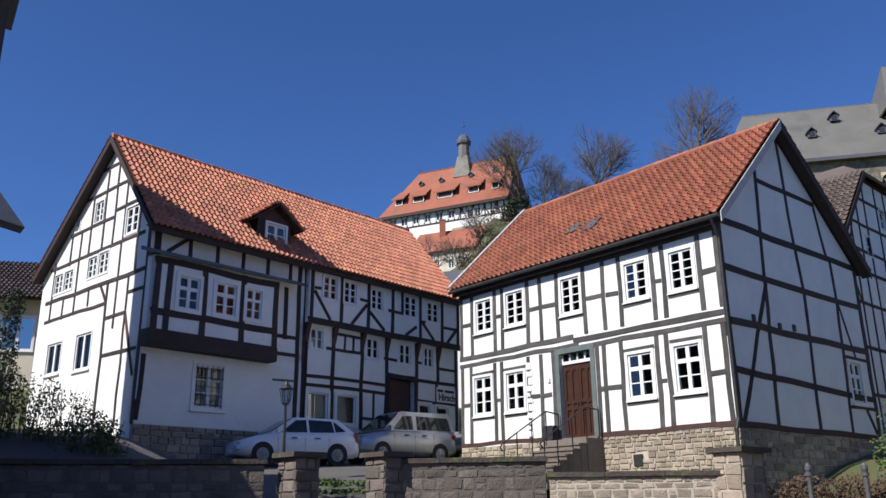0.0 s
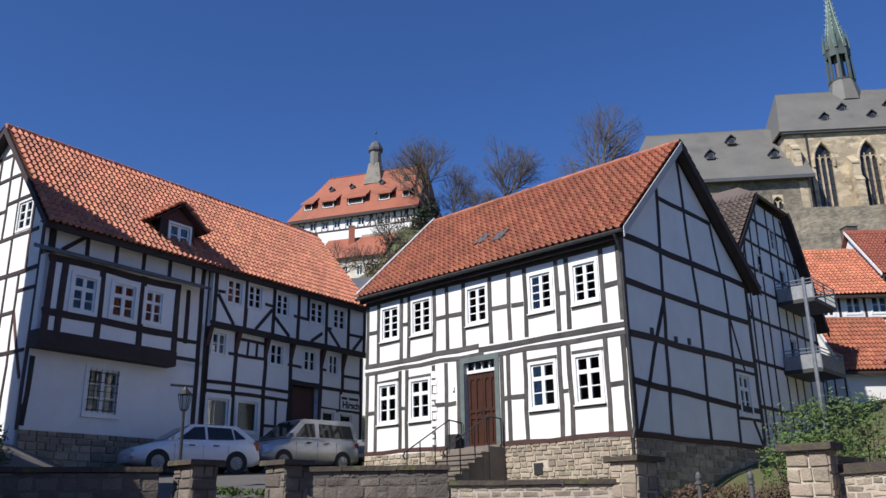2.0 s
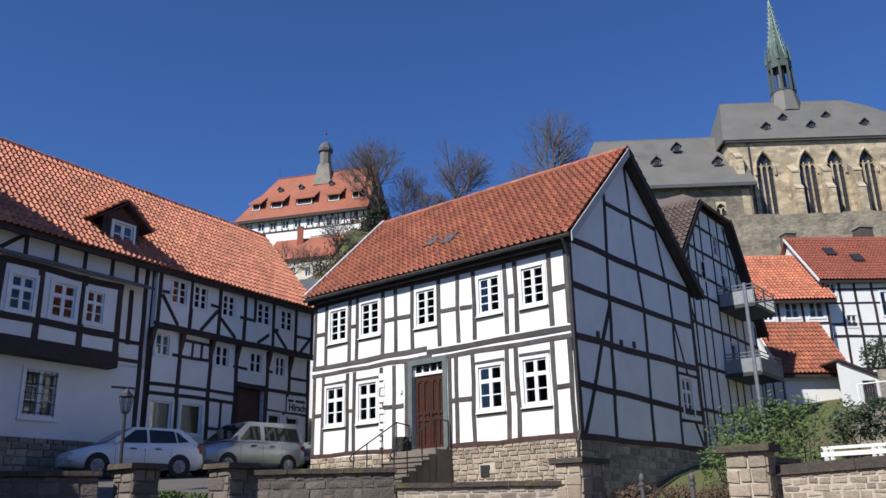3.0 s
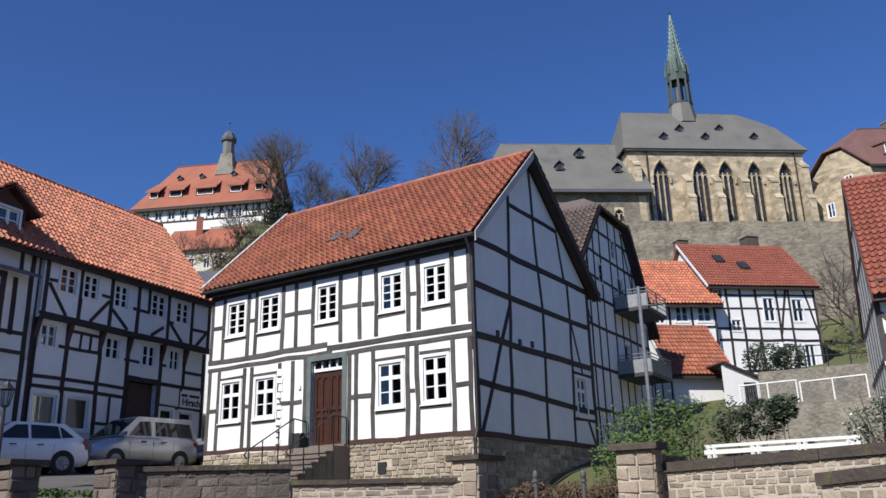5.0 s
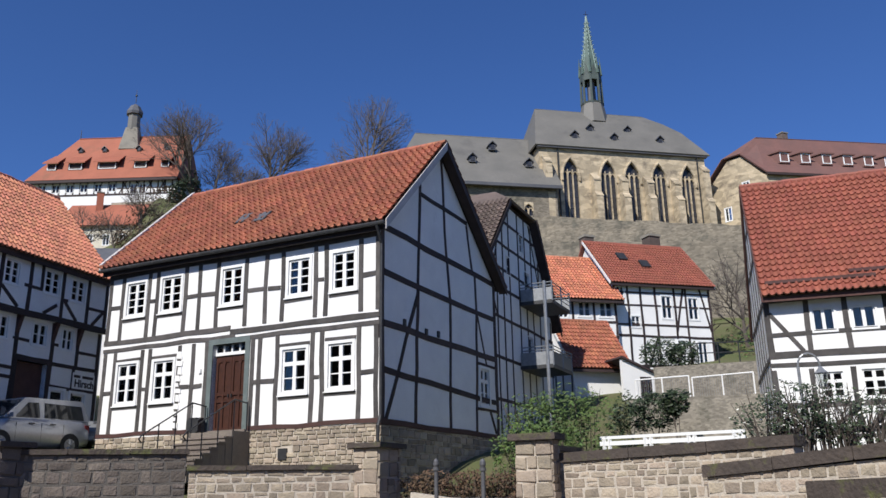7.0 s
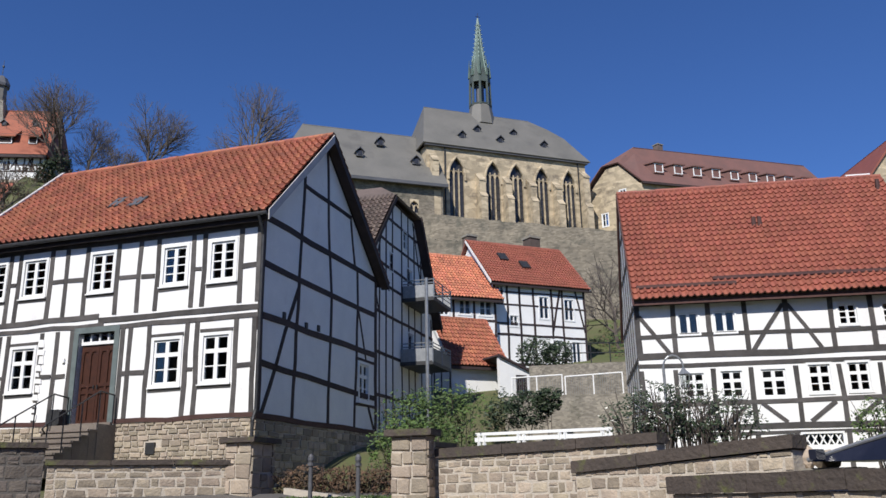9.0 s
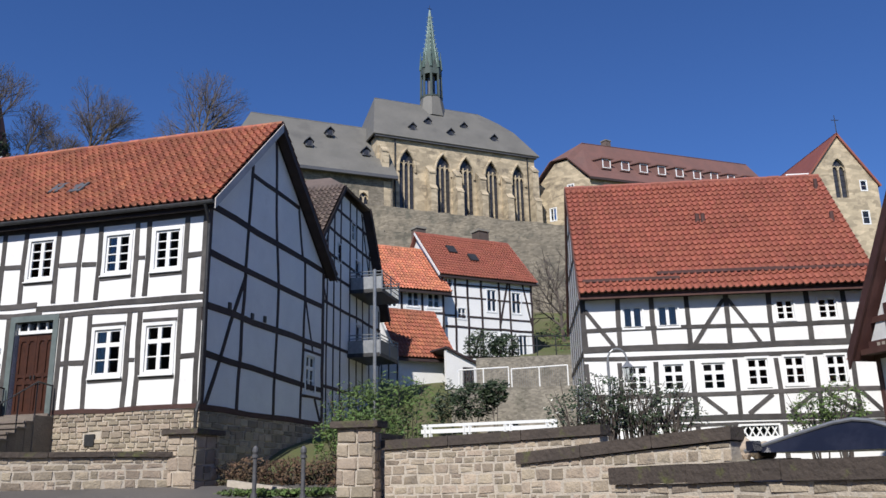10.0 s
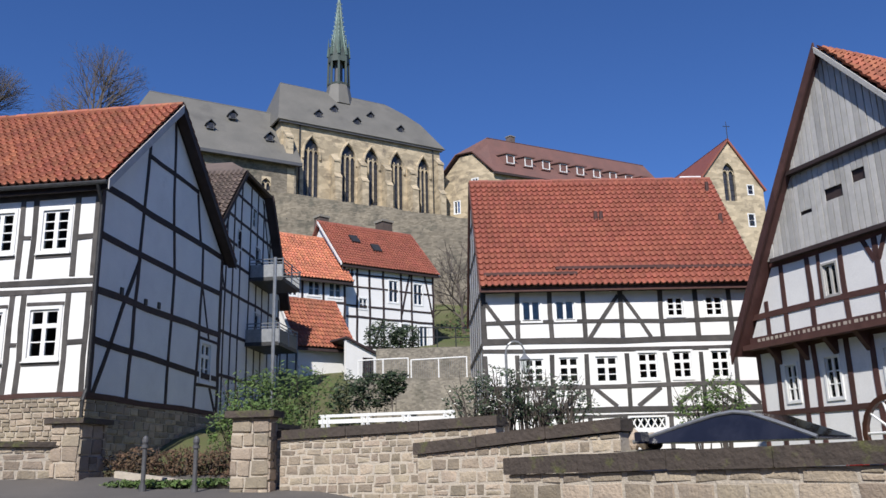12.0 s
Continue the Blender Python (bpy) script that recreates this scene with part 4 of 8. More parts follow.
    timbered(g, [(0.12, 3.9, 10.2, 0.16), (2.45, 3.6, 8.5, 0.13), (1.15, 3.9, 8.5, 0.1), (1.85, 6.9, 9.7, 0.1), (2.5, 9.7, 12.9, 0.1), (3.2, 9.7, 12.5, 0.1), (0.82, 8.5, 10.9, 0.1), (1.8, 9.7, 12.0, 0.1), (4.1, 9.7, 11.7, 0.1), (4.75, 7.8, 10.6, 0.1), (5.45, 9.6, 10.7, 0.1), (6.55, 7.8, 9.9, 0.1), (3.75, 7.9, 8.5, 0.1), (5.6, 7.75, 8.5, 0.1)],
             [(0.2, 7.0, 8.5, 0.12), (2.45, 6.9, 7.8, 0.1), (0.4, 6.9, 9.7, 0.1), (0.5, 2.5, 10.9, 0.1), (2.5, 5.6, 10.68, 0.1), (1.4, 4.9, 11.75, 0.1), (2.1, 3.9, 12.6, 0.1), (0.3, 2.4, 6.1, 0.1), (1.15, 2.4, 7.3, 0.1), (0.2, 1.15, 7.9, 0.1)], T, h, 0.12)
    beam(g, 2.95, 8.45, 2.5, 7.85, 0.11, T, h)
    beam(g, 1.15, 7.3, 0.35, 5.3, 0.11, timber_brown, h)
    wall(p.side(L0, -1), [(0.2, 3.0), (W, 3.0), (W, 9.75), (2.78, 13.35), (0.2, 10.4)], [], 0.22, plaster, h, "gable_wall")
    wall(p.face(W), [(L0, 3.0), (L1, 3.0), (L1, 9.9), (L0, 9.9)], [], 0.22, plaster, h, "rear_wall")
    bm = bmesh.new()
    hexa(bm, [p.w(*c) for c in ((L0 + 0.2, 0.25, 6.4), (L1 - 0.2, 0.25, 6.4), (L1 - 0.2, W - 0.2, 6.4), (L0 + 0.2, W - 0.2, 6.4), (L0 + 0.2, 0.25, 6.25), (L1 - 0.2, 0.25, 6.25), (L1 - 0.2, W - 0.2, 6.25), (L0 + 0.2, W - 0.2, 6.25))])
    built("upper_floor", bm, timber, h)
    # roof
    e0, e1, r0, r1 = p.w(L1 + 0.3, -0.5, 9.68), p.w(L0 + 0.2, -0.5, 9.68), p.w(L1 + 0.3, 2.75, 13.5), p.w(L0 + 0.2, 2.75, 13.5)
    b0, b1 = p.w(L1 + 0.3, W + 0.4, 9.5), p.w(L0 + 0.2, W + 0.4, 9.5)
    rf = deck("roof", h, [e0, e1, r1, r0], 0.1, timber, "orange clay pantile roof")
    deck("roof_rear", h, [b0, b1, r1, r0], 0.1, timber)
    tiled(rf, e0, e1, r0, r1, tile_orange, singles=4)
    tiled(rf, b1, b0, r1, r0, tile_orange)
    ridge_caps(rf, r0 + Vector((0, 0, 0.03)), r1 + Vector((0, 0, 0.03)), tile_orange)
    for a, b in ((e0, r0), (b0, r0)):
        board("verge_board", h, a - Vector((0, 0, 0.1)), b - Vector((0, 0, 0.1)), 0.26, 0.05, timber)
        board("barge_soffit", h, a - Vector((0, 0, 0.17)) + p.eu * -0.17, b - Vector((0, 0, 0.17)) + p.eu * -0.17, 0.05, 0.3, timber)
    board("eave_board", h, p.w(L1 + 0.25, -0.4, 9.6), p.w(L0 + 0.25, -0.4, 9.6), 0.2, 0.1, timber)
    bm = bmesh.new()
    hexa(bm, [p.w(*c) for c in ((L0 + 0.25, -0.42, 9.54), (L1 + 0.2, -0.42, 9.54), (L1 + 0.2, 0.02, 9.76), (L0 + 0.25, 0.02, 9.76), (L0 + 0.25, -0.42, 9.58), (L1 + 0.2, -0.42, 9.58), (L1 + 0.2, 0.02, 9.8), (L0 + 0.25, 0.02, 9.8))])
    built("soffit", bm, timber, h)
    # dormer
    df = p.face(-0.02)
    dm = wall(df, [(8.5, 9.95), (9.9, 9.95), (9.9, 11.0), (8.5, 11.0)], [(8.72, 10.2, 9.5, 10.9)], 0.1, timber, h, "dormer", "small dark dormer with a white window")
    for s, sg in ((8.5, -1), (9.9, 1)):
        wall(p.side(s, sg), [(0.0, 9.95), (1.2, 9.95), (1.2, 11.0), (0.0, 11.0)], [], 0.08, timber, dm, "dormer_cheek")
    window(df, 8.72, 10.2, 9.5, 10.9, 2, 2, dm, 0.08, sill=False)
    bm = bmesh.new()
    prism(bm, df, [(8.5, 11.0), (9.9, 11.0), (9.2, 11.5)], -0.1, 0.0)
    built("dormer_gable", bm, timber_brown, dm)
    top0, top1 = p.w(9.2, -0.3, 11.62), p.w(9.2, 1.3, 11.62)
    for u in (8.15, 10.25):
        a0, a1 = p.w(u, -0.3, 10.85), p.w(u, 0.8, 10.85)
        deck("dormer_roof", dm, [a0, a1, top1, top0], 0.06, timber_brown)
        tiled(dm, a0, a1, top0, top1, tile_orange)
    return p


LEFT = left_house()


# ---- the long house with the bright red roof ----
def right_house():
    p = Plan((19.851, 19.746), 130.76, 40.76)
    h = thing("long_timbered_house", p.w(5, 4, 1.5), "white half-timbered house with grey beams and a plain red tile roof", "house")
    f, g = p.front, p.gable
    L, W = 9.4, 6.9
    T = timber_grey
    up = [(1.37, 6.25, 2.0, 6.96), (2.5, 6.26, 3.16, 6.96), (6.35, 6.34, 6.9, 7.0), (7.68, 6.33, 8.26, 7.0)]
    mid = [(1.38, 4.2, 2.0, 4.97), (2.53, 4.16, 3.18, 5.0), (3.76, 4.14, 4.5, 5.01), (5.2, 4.23, 5.85, 5.1), (6.38, 4.24, 7.0, 5.12), (7.69, 4.23, 8.28, 5.12)]
    low = [(3.79, 1.5, 4.45, 2.86), (4.78, 2.2, 5.95, 2.97)]
    wall(f, [(0, 1.2), (L, 1.2), (L, 7.4), (0, 7.4)], up + mid + low, 0.22, plaster, h, "front_wall")
    for i, w in enumerate(up):
        window(f, *w, 2, 3 if i > 1 else 1, h, 0.06, back=0.95 if i < 2 else 0, sill=False)
    for w in mid:
        window(f, *w, 2, 2, h, 0.07, split=0.36, sill=False)
    window(f, *low[0], 2, 1, h, 0.06, sill=False)
    fr = built("lattice_window", frame_mesh(f, *low[1], 0.06, -0.1, 0.03), paint, h, "white lattice window")
    bm = bmesh.new()
    slab(bm, f, 4.78, 5.95, 2.2, 2.64, -0.1, 0.0)
    for k in range(5):
        a = 4.78 + 0.234 * k
        prism(bm, f, [(a, 2.64), (a + 0.05, 2.64), (a + 0.234, 2.97), (a + 0.184, 2.97)], -0.06, -0.02)
        prism(bm, f, [(a + 0.184, 2.64), (a + 0.234, 2.64), (a + 0.05, 2.97), (a, 2.97)], -0.05, -0.01)
    built("lattice", bm, paint, fr)
    bm = bmesh.new()
    slab(bm, f, 4.78, 5.95, 2.64, 2.97, -0.1, -0.095)
    built("pane", bm, pane_glass, fr)
    timbered(f, [(u, 5.65, 7.32, 0.16) for u in (0.08, 1.21, 2.34, 3.48, 4.75, 6.13, 7.35, 8.51, 9.3)] + [(u, 3.2, 5.1, 0.15) for u in (0.08, 1.13, 2.29, 3.46, 4.83, 6.14, 7.36, 8.52, 9.3)] + [(u, 1.3, 3.1, 0.15) for u in (0.08, 3.46, 4.64, 6.15, 7.9, 9.3)],
             [(0, L, 7.3, 0.16), (0, L, 6.2, 0.13), (0, L, 5.56, 0.2), (0, L, 5.26, 0.13), (0, L, 4.02, 0.14), (0, L, 3.24, 0.18), (0, L, 3.06, 0.1)], T, h)
    for b in ((0.12, 6.9, 1.0, 5.65), (4.68, 7.1, 3.62, 5.62), (4.82, 7.1, 5.72, 5.62), (2.35, 3.9, 1.6, 3.35), (3.3, 3.95, 2.6, 3.35), (3.7, 3.95, 4.4, 3.35), (5.9, 3.95, 5.1, 3.35), (7.2, 3.95, 6.4, 3.35), (8.4, 3.35, 7.6, 3.95), (9.2, 3.35, 8.65, 3.95), (1.1, 3.35, 0.3, 3.95)):
        beam(f, *b, 0.13, T, h)
    outline = [(0.22, 1.2), (W, 1.2), (W, 7.5), (3.42, 12.15), (0.22, 8.0)]
    wall(g, outline, [], 0.22, plaster, h, "gable_wall")
    timbered(g, [(0.12, 1.3, 7.4, 0.2), (1.3, 1.3, 9.2, 0.13), (2.3, 1.3, 10.4, 0.13), (3.42, 1.3, 11.7, 0.13), (4.5, 1.3, 10.4, 0.13), (5.7, 1.3, 8.8, 0.13)], [(0.2, W, 7.3, 0.15), (0.2, W, 5.5, 0.15), (0.2, W, 3.3, 0.15), (1.4, 5.4, 9.2, 0.13), (2.4, 4.4, 10.6, 0.12)], T, h)
    wall(p.side(L, 1), outline, [], 0.22, plaster, h, "gable_wall")
    wall(p.face(W), [(0.2, 1.2), (L - 0.2, 1.2), (L - 0.2, 7.4), (0.2, 7.4)], [], 0.2, plaster, h, "rear_wall")
    bm = bmesh.new()
    hexa(bm, [p.w(*c) for c in ((0.2, 0.22, 5.3), (L - 0.2, 0.22, 5.3), (L - 0.2, 6.7, 5.3), (0.2, 6.7, 5.3), (0.2, 0.22, 5.15), (L - 0.2, 0.22, 5.15), (L - 0.2, 6.7, 5.15), (0.2, 6.7, 5.15))])
    built("upper_floor", bm, timber, h)
    e0, e1, r0, r1 = p.w(-0.06, -0.45, 7.37), p.w(L + 0.14, -0.45, 7.37), p.w(-0.06, 3.42, 12.36), p.w(L + 0.14, 3.42, 12.36)
    b0, b1 = p.w(-0.06, W + 0.4, 7.37), p.w(L + 0.14, W + 0.4, 7.37)
    rf = deck("roof", h, [e0, e1, r1, r0], 0.1, timber, "smooth red clay tile roof")
    deck("roof_rear", h, [b0, b1, r1, r0], 0.1, timber)
    tiled(rf, e0, e1, r0, r1, tile_new, singles=5, step=0.22, gauge=0.30)
    tiled(rf, b1, b0, r1, r0, tile_new)
    ridge_caps(rf, r0 + Vector((0, 0, 0.03)), r1 + Vector((0, 0, 0.03)), tile_new, 0.11)
    for a, b in ((e0, r0), (b0, r0), (e1, r1)):
        board("verge_board", h, a - Vector((0, 0, 0.08)), b - Vector((0, 0, 0.08)), 0.2, 0.06, timber_brown)
    board("eave_board", h, p.w(-0.04, -0.36, 7.28), p.w(L + 0.1, -0.36, 7.28), 0.16, 0.08, timber_brown)
    bm = bmesh.new()
    hexa(bm, [p.w(*c) for c in ((0, -0.36, 7.28), (L, -0.36, 7.28), (L, 0.02, 7.4), (0, 0.02, 7.4), (0, -0.36, 7.31), (L, -0.36, 7.31), (L, 0.02, 7.44), (0, 0.02, 7.44))])
    built("soffit", bm, timber, h)
    for u, t in ((4.52, 0.57), (4.72, 0.57), (9.15, 0.53), (9.25, 0.87)):
        a = p.w(u, -0.45 + 3.87 * t, 7.37 + 4.99 * t)
        bm = bmesh.new()
        tube(bm, a, a + Vector((0, 0, 0.42)), 0.09, 0.07)
        built("roof_vent", bm, timber_brown, h, "clay vent cowl on the roof")
    # brown boards drawn for the step and shadow lines of the lower courses
    for u0, u1, t in ((0.1, 3.3, 0.07), (2.6, 6.7, 0.115), (6.1, 9.4, 0.11)):
        a, b = p.w(u0, -0.45 + 3.87 * t - 0.06, 7.37 + 4.99 * t + 0.13), p.w(u1, -0.45 + 3.87 * t - 0.06, 7.37 + 4.99 * t + 0.13)
        board("snow_guard", h, a, b, 0.1, 0.06, timber_brown)
    # rear chimney, white rendered
    bm = bmesh.new()
    hexa(bm, [p.w(*c) for c in ((8.45, 3.6, 11.3), (9.3, 3.6, 11.3), (9.3, 4.2, 11.3), (8.45, 4.2, 11.3), (8.45, 3.6, 12.62), (9.3, 3.6, 12.62), (9.3, 4.2, 12.62), (8.45, 4.2, 12.62))])
    built("chimney", bm, plaster, h, "short white chimney")
    return p


RIGHT = right_house()


# ---- the boarded gable house ----
def gable_house():
    p = Plan((21.33, 10.97), 201.0, 111.0)
    h = thing("boarded_gable_house", p.w(4, 3, 1.5), "half-timbered house with grey boarded gable and brown beams", "house")
    f = p.front
    T = timber_brown
    L = 8.4
    lowf = p.face(0.35)
    ww = [(0.72, 2.98, 1.1, 3.9), (2.05, 2.95, 2.48, 3.95), (3.8, 2.8, 4.4, 3.95), (5.4, 2.8, 6.0, 3.95)]
    wall(lowf, [(-0.3, 1.3), (L - 0.3, 1.3), (L - 0.3, 4.45), (-0.3, 4.45)], ww, 0.22, plaster, h, "lower_wall")
    for w in ww:
        window(lowf, *w, 2, 3, h, 0.06, sill=False)
    timbered(lowf, [(u, 1.4, 4.4, 0.15) for u in (-0.2, 0.45, 1.35, 1.75, 2.8, 3.5, 4.7, 5.2, 6.3, 7.4)], [(-0.3, L - 0.3, 2.72, 0.14), (-0.3, L - 0.3, 4.38, 0.16), (-0.3, L - 0.3, 1.4, 0.16)], T, h)
    mid = [(2.72, 5.35, 3.12, 6.1)]
    poly = [(-0.1, 4.5), (L + 0.1, 4.5), (L + 0.1, 5.0), (7.0, 6.55), (1.1, 6.55)]
    wall(f, poly, mid, 0.22, plaster, h, "upper_wall")
    window(f, *mid[0], 2, 1, h, 0.05, sill=False, frame_mat=board_grey, back=0.98)
    timbered(f, [(1.35, 4.7, 6.5), (2.25, 4.7, 6.5), (3.3, 4.7, 6.5), (4.3, 4.7, 6.5), (5.3, 4.7, 6.5), (6.4, 4.7, 6.5), (2.6, 5.3, 6.5, 0.1), (0.7, 4.7, 5.6)], [(0.0, L, 5.24, 0.15), (-0.05, L, 4.62, 0.22), (1.0, 7.1, 6.52, 0.16)], T, h, 0.14)
    beam(f, 4.25, 5.9, 3.95, 6.5, 0.12, T, h)
    beam(f, 4.35, 5.9, 4.65, 6.5, 0.12, T, h)
    board("jetty_beam", h, f(-0.2, 4.46, 0.02), f(L, 4.46, 0.02), 0.14, 0.3, T, "carved jetty beam with a worn inscription")
    bm = bmesh.new()
    for k in range(34):
        u = 0.25 + 0.16 * k
        slab(bm, f, u, u + random.uniform(0.05, 0.12), 4.58, 4.66, 0.025, 0.03)
    built("inscription", bm, mortar, h, "pale worn inscription strokes")
    for k in range(9):
        bm = bmesh.new()
        u = 0.5 + k * 0.95
        prism(bm, p.side(u, 1), [(-0.05, 4.4), (0.35, 4.4), (0.35, 3.95)], 0.0, 0.14)
        built("bracket", bm, T, h)
    # boarded gable in two stages
    apex = (3.75, 11.4)

    def left_edge(z):
        return float(np.interp(z, (4.4, 8.4, 11.4), (-0.3, 1.95, 3.75)))

    def right_edge(z):
        return float(np.interp(z, (4.4, 8.6, 11.4), (9.0, 5.95, 3.75)))
    holes = [(3.34, 7.62, 3.55, 7.92), (4.1, 7.82, 4.3, 8.12), (2.45, 7.5, 2.52, 7.6), (5.15, 7.9, 5.25, 8.0)]
    for z0, z1, out in ((6.62, 8.62, 0.06), (8.72, 11.3, 0.16)):
        u = left_edge(z0)
        while u < right_edge(z0):
            w = random.uniform(0.13, 0.2)
            def top_at(x):
                return float(np.interp(x, (left_edge(z0), apex[0], right_edge(z0)), (z0, apex[1] + 0.1, z0)))
            ht = min(z1, max(z0, max(top_at(u), top_at(u + w))))
            segs = [(z0 + random.uniform(-0.03, 0.03), ht)]
            for a, b, c, d in holes:
                if u < c and u + w > a and z0 < b < z1:
                    segs = [(segs[0][0], b), (d, ht)]
            for za, zb in segs:
                if zb - za > 0.05:
                    bm = bmesh.new()
                    ends = [min(zb, max(za + 0.01, top_at(x))) if zb == ht else zb for x in (u, u + w - 0.024)]
                    prism(bm, f, [(u, za), (u + w - 0.024, za), (u + w - 0.024, ends[1]), (u, ends[0])], out - 0.03, out + random.uniform(-0.008, 0.008))
                    built("board", bm, board_grey, h)
            u += w
    bm = bmesh.new()
    prism(bm, f, [(left_edge(6.5) + 0.05, 6.5), (right_edge(6.5) - 0.05, 6.5), apex], -0.12, 0.0)
    built("gable_backing", bm, timber, h)
    board("boarding_ledge", h, f(1.2, 6.58, 0.08), f(7.2, 6.58, 0.08), 0.1, 0.22, timber)
    board("boarding_ledge", h, f(2.05, 8.66, 0.12), f(5.9, 8.66, 0.12), 0.1, 0.22, timber)
    # roof
    depth = 9.0
    el, kl, ap, kr, er = (-0.45, 4.3), (1.85, 8.25), (3.75, 11.4), (5.85, 8.95), (9.2, 4.6)
    for k, (a, b) in enumerate(((el, kl), (kl, ap), (er, kr), (kr, ap))):
        pa, pb, pc, pd = p.w(a[0], -0.3, a[1]), p.w(a[0], depth, a[1]), p.w(b[0], depth, b[1]), p.w(b[0], -0.3, b[1])
        rf = deck("roof", h, [pa, pb, pc, pd], 0.08, T, "red clay tile roof")
        tiled(rf, pa, pb, pd, pc, tile_red)
        board("verge_board", h, pa - p.ev * 0.06 - Vector((0, 0, 0.04)), pd - p.ev * 0.06 - Vector((0, 0, 0.04)), 0.4 if k < 2 else 0.16, 0.06, T if k < 2 else board_grey)
    wall(p.face(depth - 0.3), [(0, 1.3), (L, 1.3), (L, 5.0), (apex[0], 11.2), (0, 4.6)], [], 0.2, plaster, h, "rear_wall")
    for u, s in ((-0.3, -1), (L - 0.3, 1)):
        wall(p.side(u, s), [(0.35, 1.3), (depth - 0.3, 1.3), (depth - 0.3, 4.6), (0.35, 4.6)], [], 0.2, plaster, h, "side_wall")
    bm = bmesh.new()
    hexa(bm, [p.w(*c) for c in ((0.1, 0.02, 4.5), (L - 0.1, 0.02, 4.5), (L - 0.1, 8.6, 4.5), (0.1, 8.6, 4.5), (0.1, 0.02, 4.42), (L - 0.1, 0.02, 4.42), (L - 0.1, 8.6, 4.42), (0.1, 8.6, 4.42))])
    built("upper_floor", bm, timber, h)
    # wagon wheel leaning at the wall
    wh = thing("wagon_wheel", p.w(4.3, -0.3, 1.7), "weathered wooden wagon wheel with white spokes", "wheel")
    c = p.w(4.35, -0.3, 2.05)
    for name, r0, r1, mat in (("rim", 0.72, 0.84, door_wood), ("hub", 0.0, 0.12, door_wood)):
        bm = bmesh.new()
        n = 24
        ring = []
        for k in range(n):
            a = 2 * math.pi * k / n
            d = p.eu * math.cos(a) + Vector((0, 0, 1)) * math.sin(a)
            ring.append([bm.verts.new(c + d * r + p.ev * o) for r, o in ((max(r0, 0.01), -0.05), (r1, -0.05), (r1, 0.05), (max(r0, 0.01), 0.05))])
        for k in range(n):
            q, s = ring[k], ring[(k + 1) % n]
            for i in range(4):
                j = (i + 1) % 4
                bm.faces.new((q[i], q[j], s[j], s[i]))
        built(name, bm, mat, wh)
    for k in range(10):
        a = 2 * math.pi * k / 10
        d = p.eu * math.cos(a) + Vector((0, 0, 1)) * math.sin(a)
        bm = bmesh.new()
        tube(bm, c + d * 0.1, c + d * 0.73, 0.035, 0.028, 6)
        built("spoke", bm, paint, wh)
    bm = bmesh.new()
    tube(bm, c - Vector((0, 0, 0.84)), Vector((c.x, c.y, ground_z(c.x, c.y) - 0.1)), 0.06, 0.06, 8)
    built("stand", bm, timber, wh)
    return p


gable_house()


